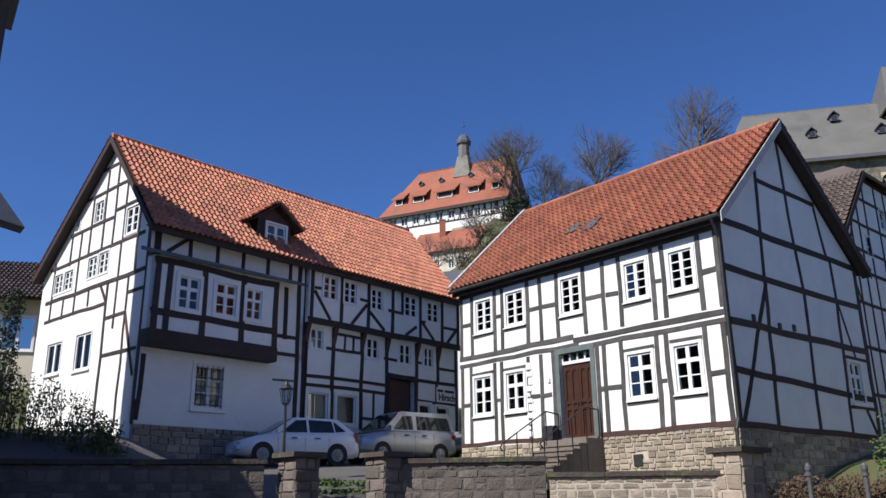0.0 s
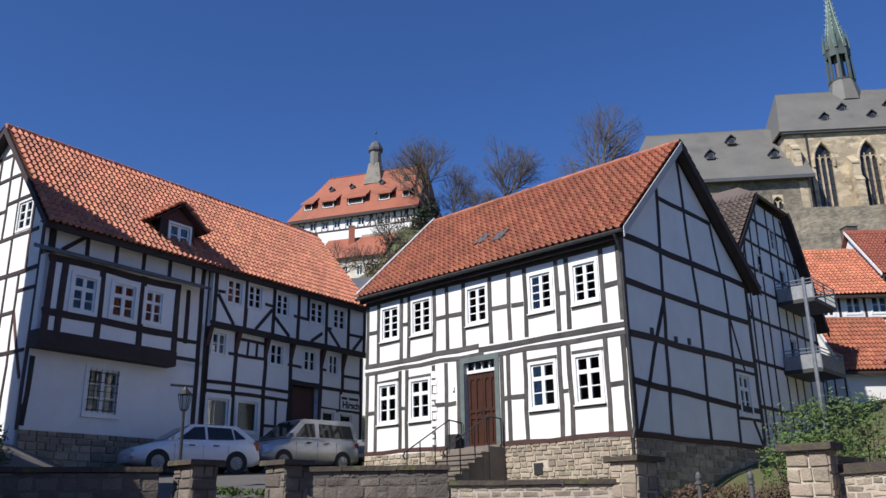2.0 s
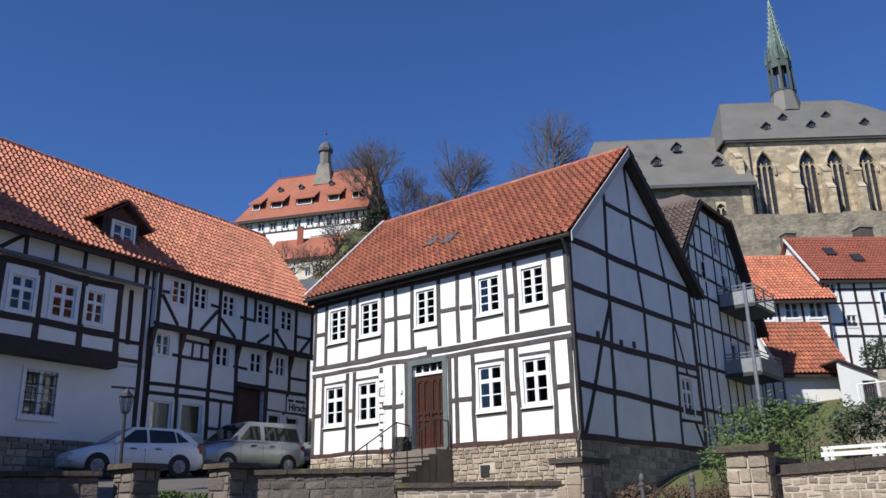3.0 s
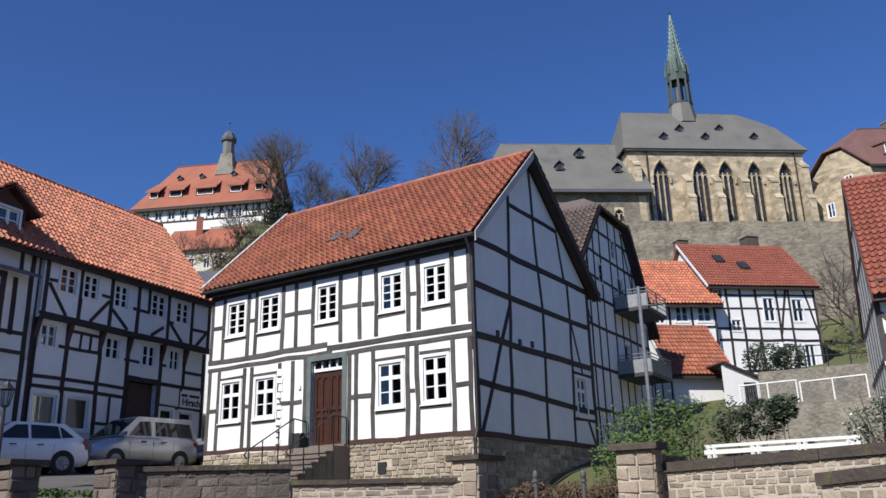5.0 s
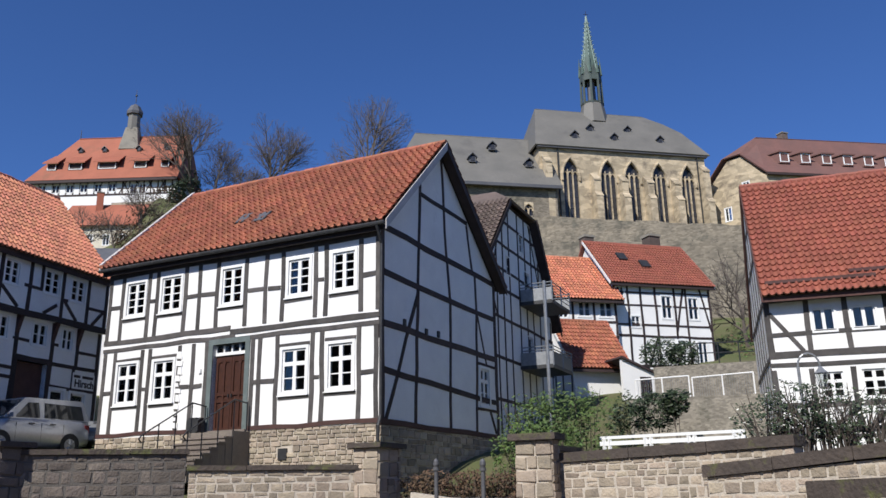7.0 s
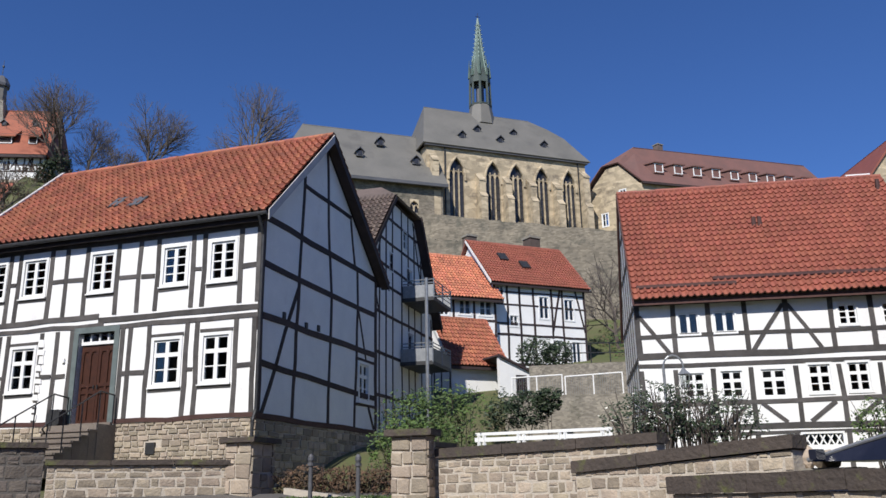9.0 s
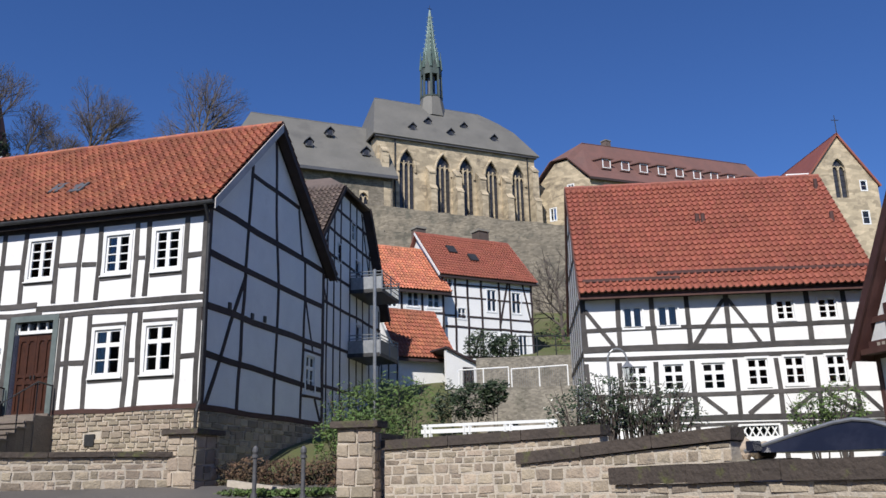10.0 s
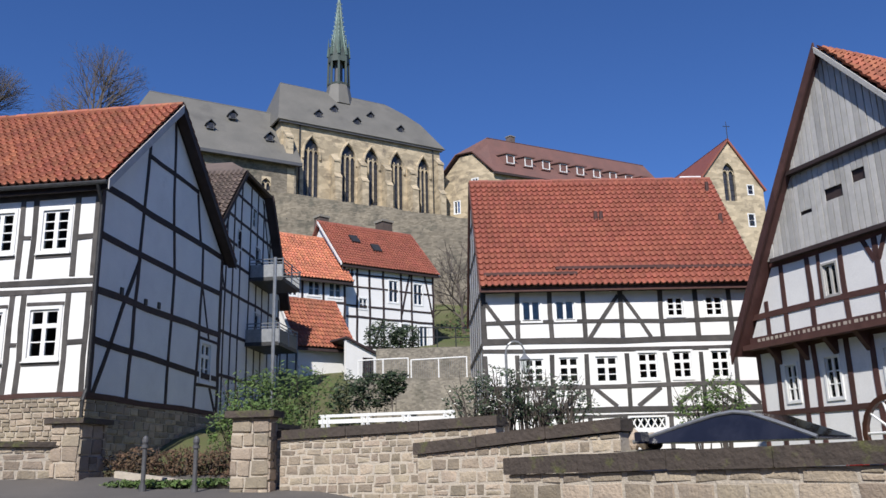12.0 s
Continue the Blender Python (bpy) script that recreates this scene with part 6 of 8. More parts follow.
    for k in range(8):
        a = math.pi * 2 * k / 8 + 0.2
        d = Vector((math.cos(a), math.sin(a), 0))
        bm = bmesh.new()
        tube(bm, c + d * 1.48 + z * 54.1, c + d * 1.4 + z * 59.1, 0.2, 0.16, 6)
        s = built("lantern_post", bm, copper_dark, sp)
        bm = bmesh.new()
        tube(bm, c + d * 1.5 + z * 58.8, c + d * 1.45 + z * 61.8, 0.22, 0.02, 6)
        built("pinnacle", bm, copper, s)
        a2 = a + math.pi / 8
        d2 = Vector((math.cos(a2), math.sin(a2), 0))
        side = z.cross(d2)
        bm = bmesh.new()
        base = c + d2 * 1.3 + z * 57.5
        v = [bm.verts.new(base + side * x + z * y + d2 * o) for o in (0, 0.12) for x, y in ((-0.55, 0.3), (0.55, 0.3), (0, 2.8))]
        for t in ((0, 1, 2), (3, 5, 4), (0, 3, 4, 1), (1, 4, 5, 2), (2, 5, 3, 0)):
            bm.faces.new([v[i] for i in t])
        built("gablet", bm, copper_dark, sp)
    bm = bmesh.new()
    tube(bm, c + z * 68.1, c + z * 69.6, 0.05, 0.03, 6)
    tube(bm, c + z * 69.0 - p.eu * 0.35, c + z * 69.0 + p.eu * 0.35, 0.04, 0.04, 6)
    built("finial_cross", bm, metal_dark, sp)
    return p


CH = church()


def terrace_wall(name, label, az0, d0, az1, d1, z0, top0, top1, thick, material):
    a, b = spot(az0, d0), spot(az1, d1)
    side = (b - a).normalized().cross(Vector((0, 0, 1))) * thick
    bm = bmesh.new()
    n = max(2, int((b - a).length / 2))
    for i in range(n):
        s, t = a + (b - a) * i / n, a + (b - a) * (i + 1) / n
        ts = top0 + (top1 - top0) * i / n + random.uniform(-0.12, 0.12) * (d0 > 60)
        te = top0 + (top1 - top0) * (i + 1) / n + random.uniform(-0.12, 0.12) * (d0 > 60)
        hexa(bm, [Vector((q.x, q.y, zz)) for q, zz in ((s, z0), (t, z0), (t + side, z0), (s + side, z0), (s, ts), (t, te), (t + side, te), (s + side, ts))])
    bmesh.ops.remove_doubles(bm, verts=bm.verts, dist=0.001)
    return tagged(part(name, bm, material), label, "wall", kind="structure")


stone_garden = surface("rubble_garden_wall", (0.30, 0.27, 0.22), (0.2, 0.18, 0.15), 0.95, 1.5, 0.9, 12, 0.8, 6, stain=(0.12, 0.115, 0.09), stain_scale=0.8, cells=7.0)
terrace_wall("retaining_wall_church", "old rubble retaining wall below the church", 24, 104, 46, 98, 22, 36.5, 29.6, 2.0, stone_far)
terrace_wall("retaining_wall_slope", "rubble retaining wall on the slope", 29, 78, 48, 72, 12, 24.6, 20.6, 1.5, stone_far)
terrace_wall("retaining_wall_garden", "weathered concrete retaining wall", 38.3, 40, 46, 37, 3.0, 7.0, 6.6, 0.6, stone_garden)
terrace_wall("retaining_wall_lower", "rubble garden wall below the railing", 36.5, 36, 46.5, 33.5, 2.5, 5.2, 4.9, 0.6, stone_garden)


def monastery():
    p = Plan(spot(46.4, 112)[:2], 105.0, -18.0)
    h = thing("monastery", p.w(20, 5, 34), "long yellow sandstone monastery with red-brown tile roof", "monastery")
    L, W, ze, zr = 33.0, 8.6, 41.6, 48.4
    ww = [(3 + 3.6 * k, 37.0, 4.2 + 3.6 * k, 39.6) for k in range(8)]
    wall(p.front, [(0, 28), (L, 28), (L, ze), (0, ze)], ww, 0.5, stone_y, h, "front_wall")
    for w in ww:
        window(p.front, *w, 2, 2, h, 0.15, sill=False)
    gh = [(2.6, 39.2, 3.5, 41.2), (5.6, 36.5, 6.5, 38.3), (2.0, 34.0, 2.9, 35.8)]
    wall(p.gable, [(0.5, 28), (W, 28), (W, ze), (W / 2 + 1, 45.0), (W / 2 - 1, 45.0), (0.5, ze)], gh, 0.5, stone_y, h, "end_wall")
    for w in gh:
        window(p.gable, *w, 2, 2, h, 0.12, sill=False)
    e = [p.w(-0.5, -0.6, ze), p.w(L, -0.6, ze), p.w(L, W + 0.6, ze), p.w(-0.5, W + 0.6, ze)]
    r0, r1 = p.w(3.6, W / 2, zr), p.w(L, W / 2, zr)
    s0, s1 = p.w(-0.5, W / 2 - 1.4, 45.3), p.w(-0.5, W / 2 + 1.4, 45.3)
    tile_far = tile_maroon
    deck("roof", h, [e[0], e[1], r1, r0, s0], 0.2, tile_far, "red-brown tile roof")
    deck("roof", h, [e[3], e[2], r1, r0, s1], 0.2, tile_far)
    deck("roof", h, [s0, s1, r0], 0.2, tile_far)
    board("eave_board", h, p.w(-0.5, -0.5, ze - 0.2), p.w(L, -0.5, ze - 0.2), 0.3, 0.3, timber)
    slope = (zr - ze) / (W / 2 + 0.6)
    for k in range(9):
        u = 3.6 + 3.1 * k
        v = 0.7
        a = p.w(u, v, ze + slope * (v + 0.6))
        bm = bmesh.new()
        z = Vector((0, 0, 1))
        b = [a - p.eu * 0.75, a + p.eu * 0.75, a + p.eu * 0.75 + p.ev * 1.6, a - p.eu * 0.75 + p.ev * 1.6]
        hexa(bm, b + [q + z * 1.5 for q in b])
        d = built("dormer", bm, tile_far, h, "dormer with a white window")
        window(lambda x, y, o=0.0: a + p.eu * x + z * y - p.ev * o, -0.55, 0.25, 0.55, 1.35, 2, 1, d, 0.1, sill=False, proud=0.06, deep=-0.0 + 0.02)
        bm = bmesh.new()
        hexa(bm, [a + p.eu * x + p.ev * y + z * zz for zz in (1.5, 1.7) for x, y in ((-1.0, -0.3), (1.0, -0.3), (1.0, 1.7), (-1.0, 1.7))])
        built("dormer_roof", bm, tile_far, d)
    chimney(h, (p.w(9.5, 6, 0).x, p.w(9.5, 6, 0).y), 1.0, 46, 49.8, tile_brown)
    # gabled wing at the far end
    w = 9.5
    a = spot(62.65, 114) - way(122) * 0.52 * w
    q = Plan(a[:2], 122.0, 32.0)
    hole = [(w * 0.4, 35.0, w * 0.4 + 1.7, 40.6), (w * 0.76, 36.0, w * 0.76 + 0.8, 37.3), (w * 0.72, 31.5, w * 0.72 + 0.9, 33.2)]
    wall(q.front, [(0, 24), (w, 24), (w, 37.0), (w * 0.52, 43.6), (0, 37.4)], hole, 0.6, stone_y, h, "wing_gable", "sandstone gable with a pointed window")
    arched(q.front, h, w * 0.4 + 0.85, 0.85, 35.0, 38.8, 40.4, 40.6, stone_y, 1)
    for k in hole[1:]:
        window(q.front, *k, 1, 2, h, 0.1, sill=False)
    ap0, ap1 = q.w(w * 0.52, -0.3, 43.9), q.w(w * 0.52, 18, 43.9)
    deck("roof", h, [q.w(-0.5, -0.3, 37.0), q.w(-0.5, 18, 37.0), ap1, ap0], 0.25, tile_new, "red tile roof")
    deck("roof", h, [q.w(w + 0.4, -0.3, 36.6), q.w(w + 0.4, 18, 36.6), ap1, ap0], 0.25, tile_new)
    wall(q.side(w, 1), [(0.6, 24), (18, 24), (18, 36.8), (0.6, 36.8)], [], 0.5, stone_y, h, "wing_side")
    bm = bmesh.new()
    tube(bm, ap0, ap0 + Vector((0, 0, 2.4)), 0.06, 0.04, 6)
    tube(bm, ap0 + Vector((0, 0, 1.7)) - q.eu * 0.5, ap0 + Vector((0, 0, 1.7)) + q.eu * 0.5, 0.05, 0.05, 6)
    built("gable_cross", bm, metal_dark, h)


tile_maroon = surface("maroon_tile", (0.18, 0.085, 0.07), (0.13, 0.07, 0.06), 0.8, 0.5, 0.9, 5, 0.3, 4)
monastery()


def castle():
    p = Plan((-8.95, 129.7), 116.0, 26.0)
    h = thing("castle_house", p.w(10, 5, 44), "large half-timbered building with orange roof and a ridge turret", "town hall")
    L, W, zb, ze, zr = 21.6, 10.0, 40.0, 46.7, 55.8
    ww = [(1.3 + 2.1 * k, 44.9, 2.3 + 2.1 * k, 46.1) for k in range(6)] + [(15.0, 44.5, 16.0, 45.9), (16.3, 44.5, 17.3, 45.9)]
    wall(p.front, [(0, zb), (L, zb), (L, ze), (0, ze)], ww, 0.4, plaster, h, "front_wall")
    for w in ww:
        window(p.front, *w, 2, 2, h, 0.08, sill=False)
    timbered(p.front, [(0.2 + 1.05 * k, 44.3, 46.6, 0.22) for k in range(21)], [(0, L, 46.6, 0.3), (0, L, 44.4, 0.3), (13, L, 45.3, 0.2), (13, L, 42.9, 0.25)], timber, h)
    for k in range(4):
        beam(p.front, 13.4 + 1.9 * k, 44.5, 14.4 + 1.9 * k, 46.4, 0.18, timber, h)
        beam(p.front, 14.9 + 1.9 * k, 44.5, 13.9 + 1.9 * k, 46.4, 0.18, timber, h)
    for s, sg in ((0, -1), (L, 1)):
        wall(p.side(s, sg), [(0.4, zb), (W, zb), (W, ze), (0.4, ze)], [], 0.4, plaster, h, "end_wall")
    bm = bmesh.new()
    hexa(bm, [p.w(u, v, z) for z in (34, 43) for u, v in ((12.6, -0.4), (L + 0.3, -0.4), (L + 0.3, W), (12.6, W))])
    built("stone_base", bm, stone, h, "overgrown rubble base")
    e = [p.w(-0.6, -0.7, ze), p.w(L + 0.6, -0.7, ze), p.w(L + 0.6, W + 0.7, ze), p.w(-0.6, W + 0.7, ze)]
    r0, r1 = p.w(4.2, W / 2, zr), p.w(L - 0.2, W / 2, zr)
    deck("roof", h, [e[0], e[1], r1, r0], 0.3, tile_castle, "orange tile roof")
    deck("roof", h, [e[3], e[2], r1, r0], 0.3, tile_castle)
    deck("roof", h, [e[0], e[3], r0], 0.3, tile_castle)
    deck("roof", h, [e[1], e[2], r1], 0.3, tile_castle)
    board("eave_board", h, p.w(-0.5, -0.6, ze - 0.3), p.w(L + 0.5, -0.6, ze - 0.3), 0.4, 0.4, timber)
    slope = (zr - ze) / (W / 2 + 0.7)
    z = Vector((0, 0, 1))
    for u, w2 in ((2.6, 0.7), (6.2, 1.1), (11.0, 1.5), (16.0, 1.0), (19.7, 0.6)):
        v = 0.5
        a = p.w(u, v, ze + slope * (v + 0.7))
        bm = bmesh.new()
        b = [a - p.eu * w2, a + p.eu * w2, a + p.eu * w2 + p.ev * 1.2, a - p.eu * w2 + p.ev * 1.2]
        hexa(bm, b + [q + z * 1.3 for q in b])
        d = built("dormer", bm, timber, h, "shed dormer with white windows")
        window(lambda x, y, o=0.0: a + p.eu * x + z * y - p.ev * o, -w2 * 0.8, 0.2, w2 * 0.8, 1.1, max(2, int(w2 * 3)), 1, d, 0.1, sill=False, proud=0.06, deep=0.02)
        bm = bmesh.new()
        hexa(bm, [a + p.eu * x + p.ev * y + z * (zz + y * 0.75) for zz in (1.35, 1.55) for x, y in ((-w2 - 0.5, -0.5), (w2 + 0.5, -0.5), (w2 + 0.3, 2.6), (-w2 - 0.3, 2.6))])
        built("dormer_roof", bm, tile_castle, d)
    for u in (5.6, 9.3, 14.6, 18.9):
        t = 0.62
        roof_dormer(h, p.w(u, -0.7 + 5.7 * t - 0.1, ze + 9.1 * t), p.ev, p.eu, 0.35, 0.6, timber)
    # ridge turret
    c = p.w(12.6, 4.6, 0)
    n = 8
    for name, steps, mat in (("turret_foot", [(2.1, 53.0), (1.25, 56.8)], concrete), ("turret", [(1.0, 56.5), (0.95, 59.3)], slate), ("turret_cornice", [(1.25, 59.2), (1.3, 59.6), (1.0, 60.2)], slate_dark), ("turret_cap", [(1.0, 60.1), (0.8, 60.6), (0.2, 61.1)], slate_dark)):
        bm = bmesh.new()
        m = 4 if name == "turret_foot" else n
        rs = [[bm.verts.new(c + Vector((math.cos(2 * math.pi * k / m + 0.4) * r, math.sin(2 * math.pi * k / m + 0.4) * r, zz))) for k in range(m)] for r, zz in steps]
        for a, b in zip(rs, rs[1:]):
            for k in range(m):
                bm.faces.new((a[k], a[(k + 1) % m], b[(k + 1) % m], b[k]))
        bm.faces.new(rs[0][::-1])
        bm.faces.new(rs[-1])
        built(name, bm, mat, h)
    bm = bmesh.new()
    tube(bm, c + z * 61.4, c + z * 63.6, 0.06, 0.03, 6)
    tube(bm, c + z * 62.5, c + z * 62.7, 0.18, 0.18, 8)
    built("weather_vane", bm, metal_dark, h)
    bm = bmesh.new()
    tube(bm, r0, r0 + z * 1.4, 0.07, 0.04, 6)
    built("finial", bm, metal_dark, h)
    # lower house under it
    q = Plan(spot(2.6, 112)[:2], -66.0, 24.0)
    b = thing("hillside_house", q.w(5, 3, 33), "small house with dull orange roof among bare shrubs", "house")
    ww = [(1.0, 33.6, 1.8, 35.0), (3.2, 33.6, 4.0, 35.0), (5.4, 33.6, 6.2, 35.0), (7.6, 33.6, 8.4, 35.0)]
    wall(q.front, [(0, 30), (10, 30), (10, 36.6), (0, 36.6)], ww, 0.3, plaster_cream, b, "front_wall")
    for w in ww:
        window(q.front, *w, 2, 2, b, 0.08, sill=False)
    deck("roof", b, [q.w(-0.4, -0.6, 36.2), q.w(10.4, -0.6, 36.2), q.w(10.4, 4, 40.6), q.w(-0.4, 4, 40.6)], 0.2, tile_castle, "dull orange tile roof")
    wall(q.gable, [(0.3, 30), (7, 30), (4, 40.2), (0.3, 36.6)], [], 0.3, board_grey, b, "gable_wall")
    chimney(b, (q.w(6.2, 3, 0).x, q.w(6.2, 3, 0).y), 0.9, 38, 42.0, tile_castle)


tile_castle = surface("far_orange_tile", (0.36, 0.115, 0.065), (0.28, 0.09, 0.05), 0.8, 0.4, 0.9, 4, 0.3, 3, stain=(0.2, 0.09, 0.05), stain_scale=0.3)
castle()


# dark roof between the two nearer houses
def dark_roof_house():
    h = thing("slate_roof_house", spot(3, 44, 6), "house with a dark slate roof between the timbered houses", "house")
    p = Plan(spot(5.0, 44)[:2], -75.0, 15.0)
    wall(p.front, [(0, 4), (5.2, 4), (5.2, 11.5), (0, 11.5)], [], 0.3, plaster, h, "front_wall")
    wall(p.gable, [(0.3, 4), (6, 4), (6, 11.5), (3, 14.6), (0.3, 11.5)], [], 0.3, plaster, h, "gable_wall")
    deck("roof", h, [p.w(-0.4, -0.5, 11.3), p.w(6.2, -0.5, 11.3), p.w(6.2, 3, 14.9), p.w(-0.4, 3, 14.9)], 0.15, slate_dark, "dark slate roof")
    deck("roof", h, [p.w(-0.4, 6.5, 11.3), p.w(6.2, 6.5, 11.3), p.w(6.2, 3, 14.9), p.w(-0.4, 3, 14.9)], 0.15, slate_dark)


dark_roof_house()


# ---- houses at the street's other side, mostly out of sight ----
def shade_house():
    p = Plan(spot(-30.3, 17)[:2], 205.0, -65.0)
    h = thing("corner_house", p.w(5, 3, 0.5), "dark brown corner house in shade", "house")
    L, W, ze, zr = 13.0, 8.0, 6.9, 11.4
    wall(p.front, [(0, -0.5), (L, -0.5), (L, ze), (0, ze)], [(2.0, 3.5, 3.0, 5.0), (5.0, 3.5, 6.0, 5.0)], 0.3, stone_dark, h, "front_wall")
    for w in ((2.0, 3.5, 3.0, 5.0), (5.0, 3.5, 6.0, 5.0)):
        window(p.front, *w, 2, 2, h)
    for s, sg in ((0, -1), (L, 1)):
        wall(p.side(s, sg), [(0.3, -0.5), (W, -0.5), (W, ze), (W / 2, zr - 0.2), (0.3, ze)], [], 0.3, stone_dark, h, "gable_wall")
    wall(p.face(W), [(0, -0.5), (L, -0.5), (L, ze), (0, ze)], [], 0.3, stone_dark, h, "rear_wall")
    e = [p.w(-0.5, -0.7, ze - 0.25), p.w(L + 0.5, -0.7, ze - 0.25), p.w(L + 0.5, W + 0.7, ze - 0.25), p.w(-0.5, W + 0.7, ze - 0.25)]
    r0, r1 = p.w(-0.5, W / 2, zr), p.w(L + 0.5, W / 2, zr)
    deck("roof", h, [e[0], e[1], r1, r0], 0.15, slate_dark, "dark slate roof")
    deck("roof", h, [e[3], e[2], r1, r0], 0.15, slate_dark)
    # tall neighbour beside it, mostly unseen; thin plan along the sun shades the cars
    k = Plan(spot(-30.4, 24.0)[:2], 232.0, -38.0)
    m = thing("tall_house", k.w(4, 1.5, 2), "tall thin dark gabled house beyond the corner house, set to shade the cars", "house")
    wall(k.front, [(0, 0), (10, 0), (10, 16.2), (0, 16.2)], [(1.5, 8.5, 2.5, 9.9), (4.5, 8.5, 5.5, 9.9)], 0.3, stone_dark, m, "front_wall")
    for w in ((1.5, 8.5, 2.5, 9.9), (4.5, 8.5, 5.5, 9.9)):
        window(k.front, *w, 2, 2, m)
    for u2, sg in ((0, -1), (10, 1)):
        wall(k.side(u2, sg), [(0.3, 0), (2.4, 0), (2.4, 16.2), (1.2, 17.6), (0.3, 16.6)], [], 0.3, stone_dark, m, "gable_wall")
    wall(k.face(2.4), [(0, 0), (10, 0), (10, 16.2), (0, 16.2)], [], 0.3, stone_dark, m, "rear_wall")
    t0, t1 = k.w(-0.5, 1.2, 17.8), k.w(10.5, 1.2, 17.8)
    deck("roof", m, [k.w(-0.5, -0.8, 15.9), k.w(10.5, -0.8, 15.9), t1, t0], 0.15, slate_dark, "dark slate roof")
    deck("roof", m, [k.w(-0.5, 2.6, 16.0), k.w(10.5, 2.6, 16.0), t1, t0], 0.15, slate_dark)
    # unseen plain fronts that close the street behind, added to block sky light
    for at, az, long, high in (((-11.5, -1.5), 118.0, 11.0, 8.4), ((-1.6, -6.8), 112.0, 13.0, 8.8), ((10.6, -11.8), 92.0, 14.0, 8.0)):
        r = Plan(at, az, az + 90)
        n = thing("sky_blocking_house", r.w(long / 2, 3, -0.5), "plain rendered house with a slate roof, unseen, added to block sky light", "house", "houses across the street")
        hs = [(x, z, x + 1.0, z + 1.4) for x in (1.2, 3.8, 6.4, 9.0) for z in (1.2, 4.4)]
        wall(r.front, [(0, -3), (long, -3), (long, high), (0, high)], hs, 0.3, plaster_cream, n, "front_wall")
        for w in hs:
            window(r.front, *w, 2, 2, n, sill=False)
        wall(r.face(7), [(0, -3), (long, -3), (long, high), (0, high)], [], 0.3, plaster_cream, n, "rear_wall")
        for u2, sg in ((0, -1), (long, 1)):
            wall(r.side(u2, sg), [(0.3, -3), (7, -3), (7, high), (3.5, high + 2.6), (0.3, high)], [], 0.3, plaster_cream, n, "gable_wall")
        for v in (-0.4, 7.4):
            deck("roof", n, [r.w(-0.3, v, high - 0.1), r.w(long + 0.3, v, high - 0.1), r.w(long + 0.3, 3.5, high + 2.8), r.w(-0.3, 3.5, high + 2.8)], 0.15, slate_dark)
    # neighbour behind, with a grey and red roof
    q = Plan(spot(-25.4, 41)[:2], -100.0, -10.0)
    b = thing("rear_house", q.w(3, 3, 4), "cream house with weathered brown and red roof", "house")
    hole = (0.6, 8.4, 2.6, 9.9)
    wall(q.front, [(0, 3), (8, 3), (8, 10.9), (0, 10.9)], [hole], 0.3, plaster_cream, b, "front_wall")
    window(q.front, *hole, 3, 1, b)
    wall(q.gable, [(0.3, 3), (6, 3), (6, 10.9), (3, 13.0), (0.3, 10.9)], [], 0.3, plaster_cream, b, "gable_wall")
    a = [q.w(-0.5, -0.8, 10.6), q.w(8.5, -0.8, 10.6), q.w(8.5, 3, 13.2), q.w(-0.5, 3, 13.2)]
    rf = deck("roof", b, a, 0.1, timber, "weathered tile roof")
    tiled(rf, a[0], a[1], a[3], a[2], tile_brown)


# Dark brown colour for the corner house and tall house walls.
stone_dark = surface("dark_brown_stone", (0.10, 0.07, 0.055), (0.07, 0.05, 0.042), 0.9, 1.5, 0.9, 20, 0.5, 8)
shade_house()


# ---- front walls, piers, bollards ----
def garden_wall(label, a, b, base, top0, top1, thick=0.4, course=0.2, mean=0.3, cap=0.1, cap_out=0.07, dark=False, name="stone_wall"):
    """A rubble wall from a to b (plan), stones on the side towards the street, dark coping on top."""
    a, b = Vector((*a, 0)), Vector((*b, 0))
    d = (b - a)
    L = d.length
    d.normalize()
    n = d.cross(Vector((0, 0, 1)))
    if n.dot(-(a + b)) < 0:
        n = -n

    def f(s, z, out=0.0):
        return a + d * s + n * out + Vector((0, 0, z))

    def top(s):
        return top0 + (top1 - top0) * s / L
    w = thing(name, f(L / 2, base), label, "wall")
    bm = bmesh.new()
    prism(bm, f, [(0.01, base), (L - 0.01, base), (L - 0.01, top1 - 0.01), (0.01, top0 - 0.01)], -thick, 0.0)
    core = built("wall_core", bm, mortar_shaded if dark else mortar, w)
    lay_stones(core, f, 0, L, base, top, course, mean, 0.012, 0.02, 0.1, blocks=SHADED_BLOCKS if dark else None)
    if cap:
        k = max(1, int(L / 1.1))
        for i in range(k):
            s0, s1 = -0.04 + (L + 0.08) * i / k, -0.04 + (L + 0.08) * (i + 1) / k - 0.012
            z0, z1 = top0 + (top1 - top0) * s0 / L + random.uniform(-0.012, 0.012), top0 + (top1 - top0) * s1 / L + random.uniform(-0.012, 0.012)
            bm = bmesh.new()
            prism(bm, f, [(s0, z0), (s1, z1), (s1, z1 + cap), (s0, z0 + cap)], -thick - cap_out, cap_out)
            bmesh.ops.bevel(bm, geom=bm.edges[:], offset=0.015, segments=1)
            built("coping_stone", bm, coping, w, "dark weathered coping slab")
    return w


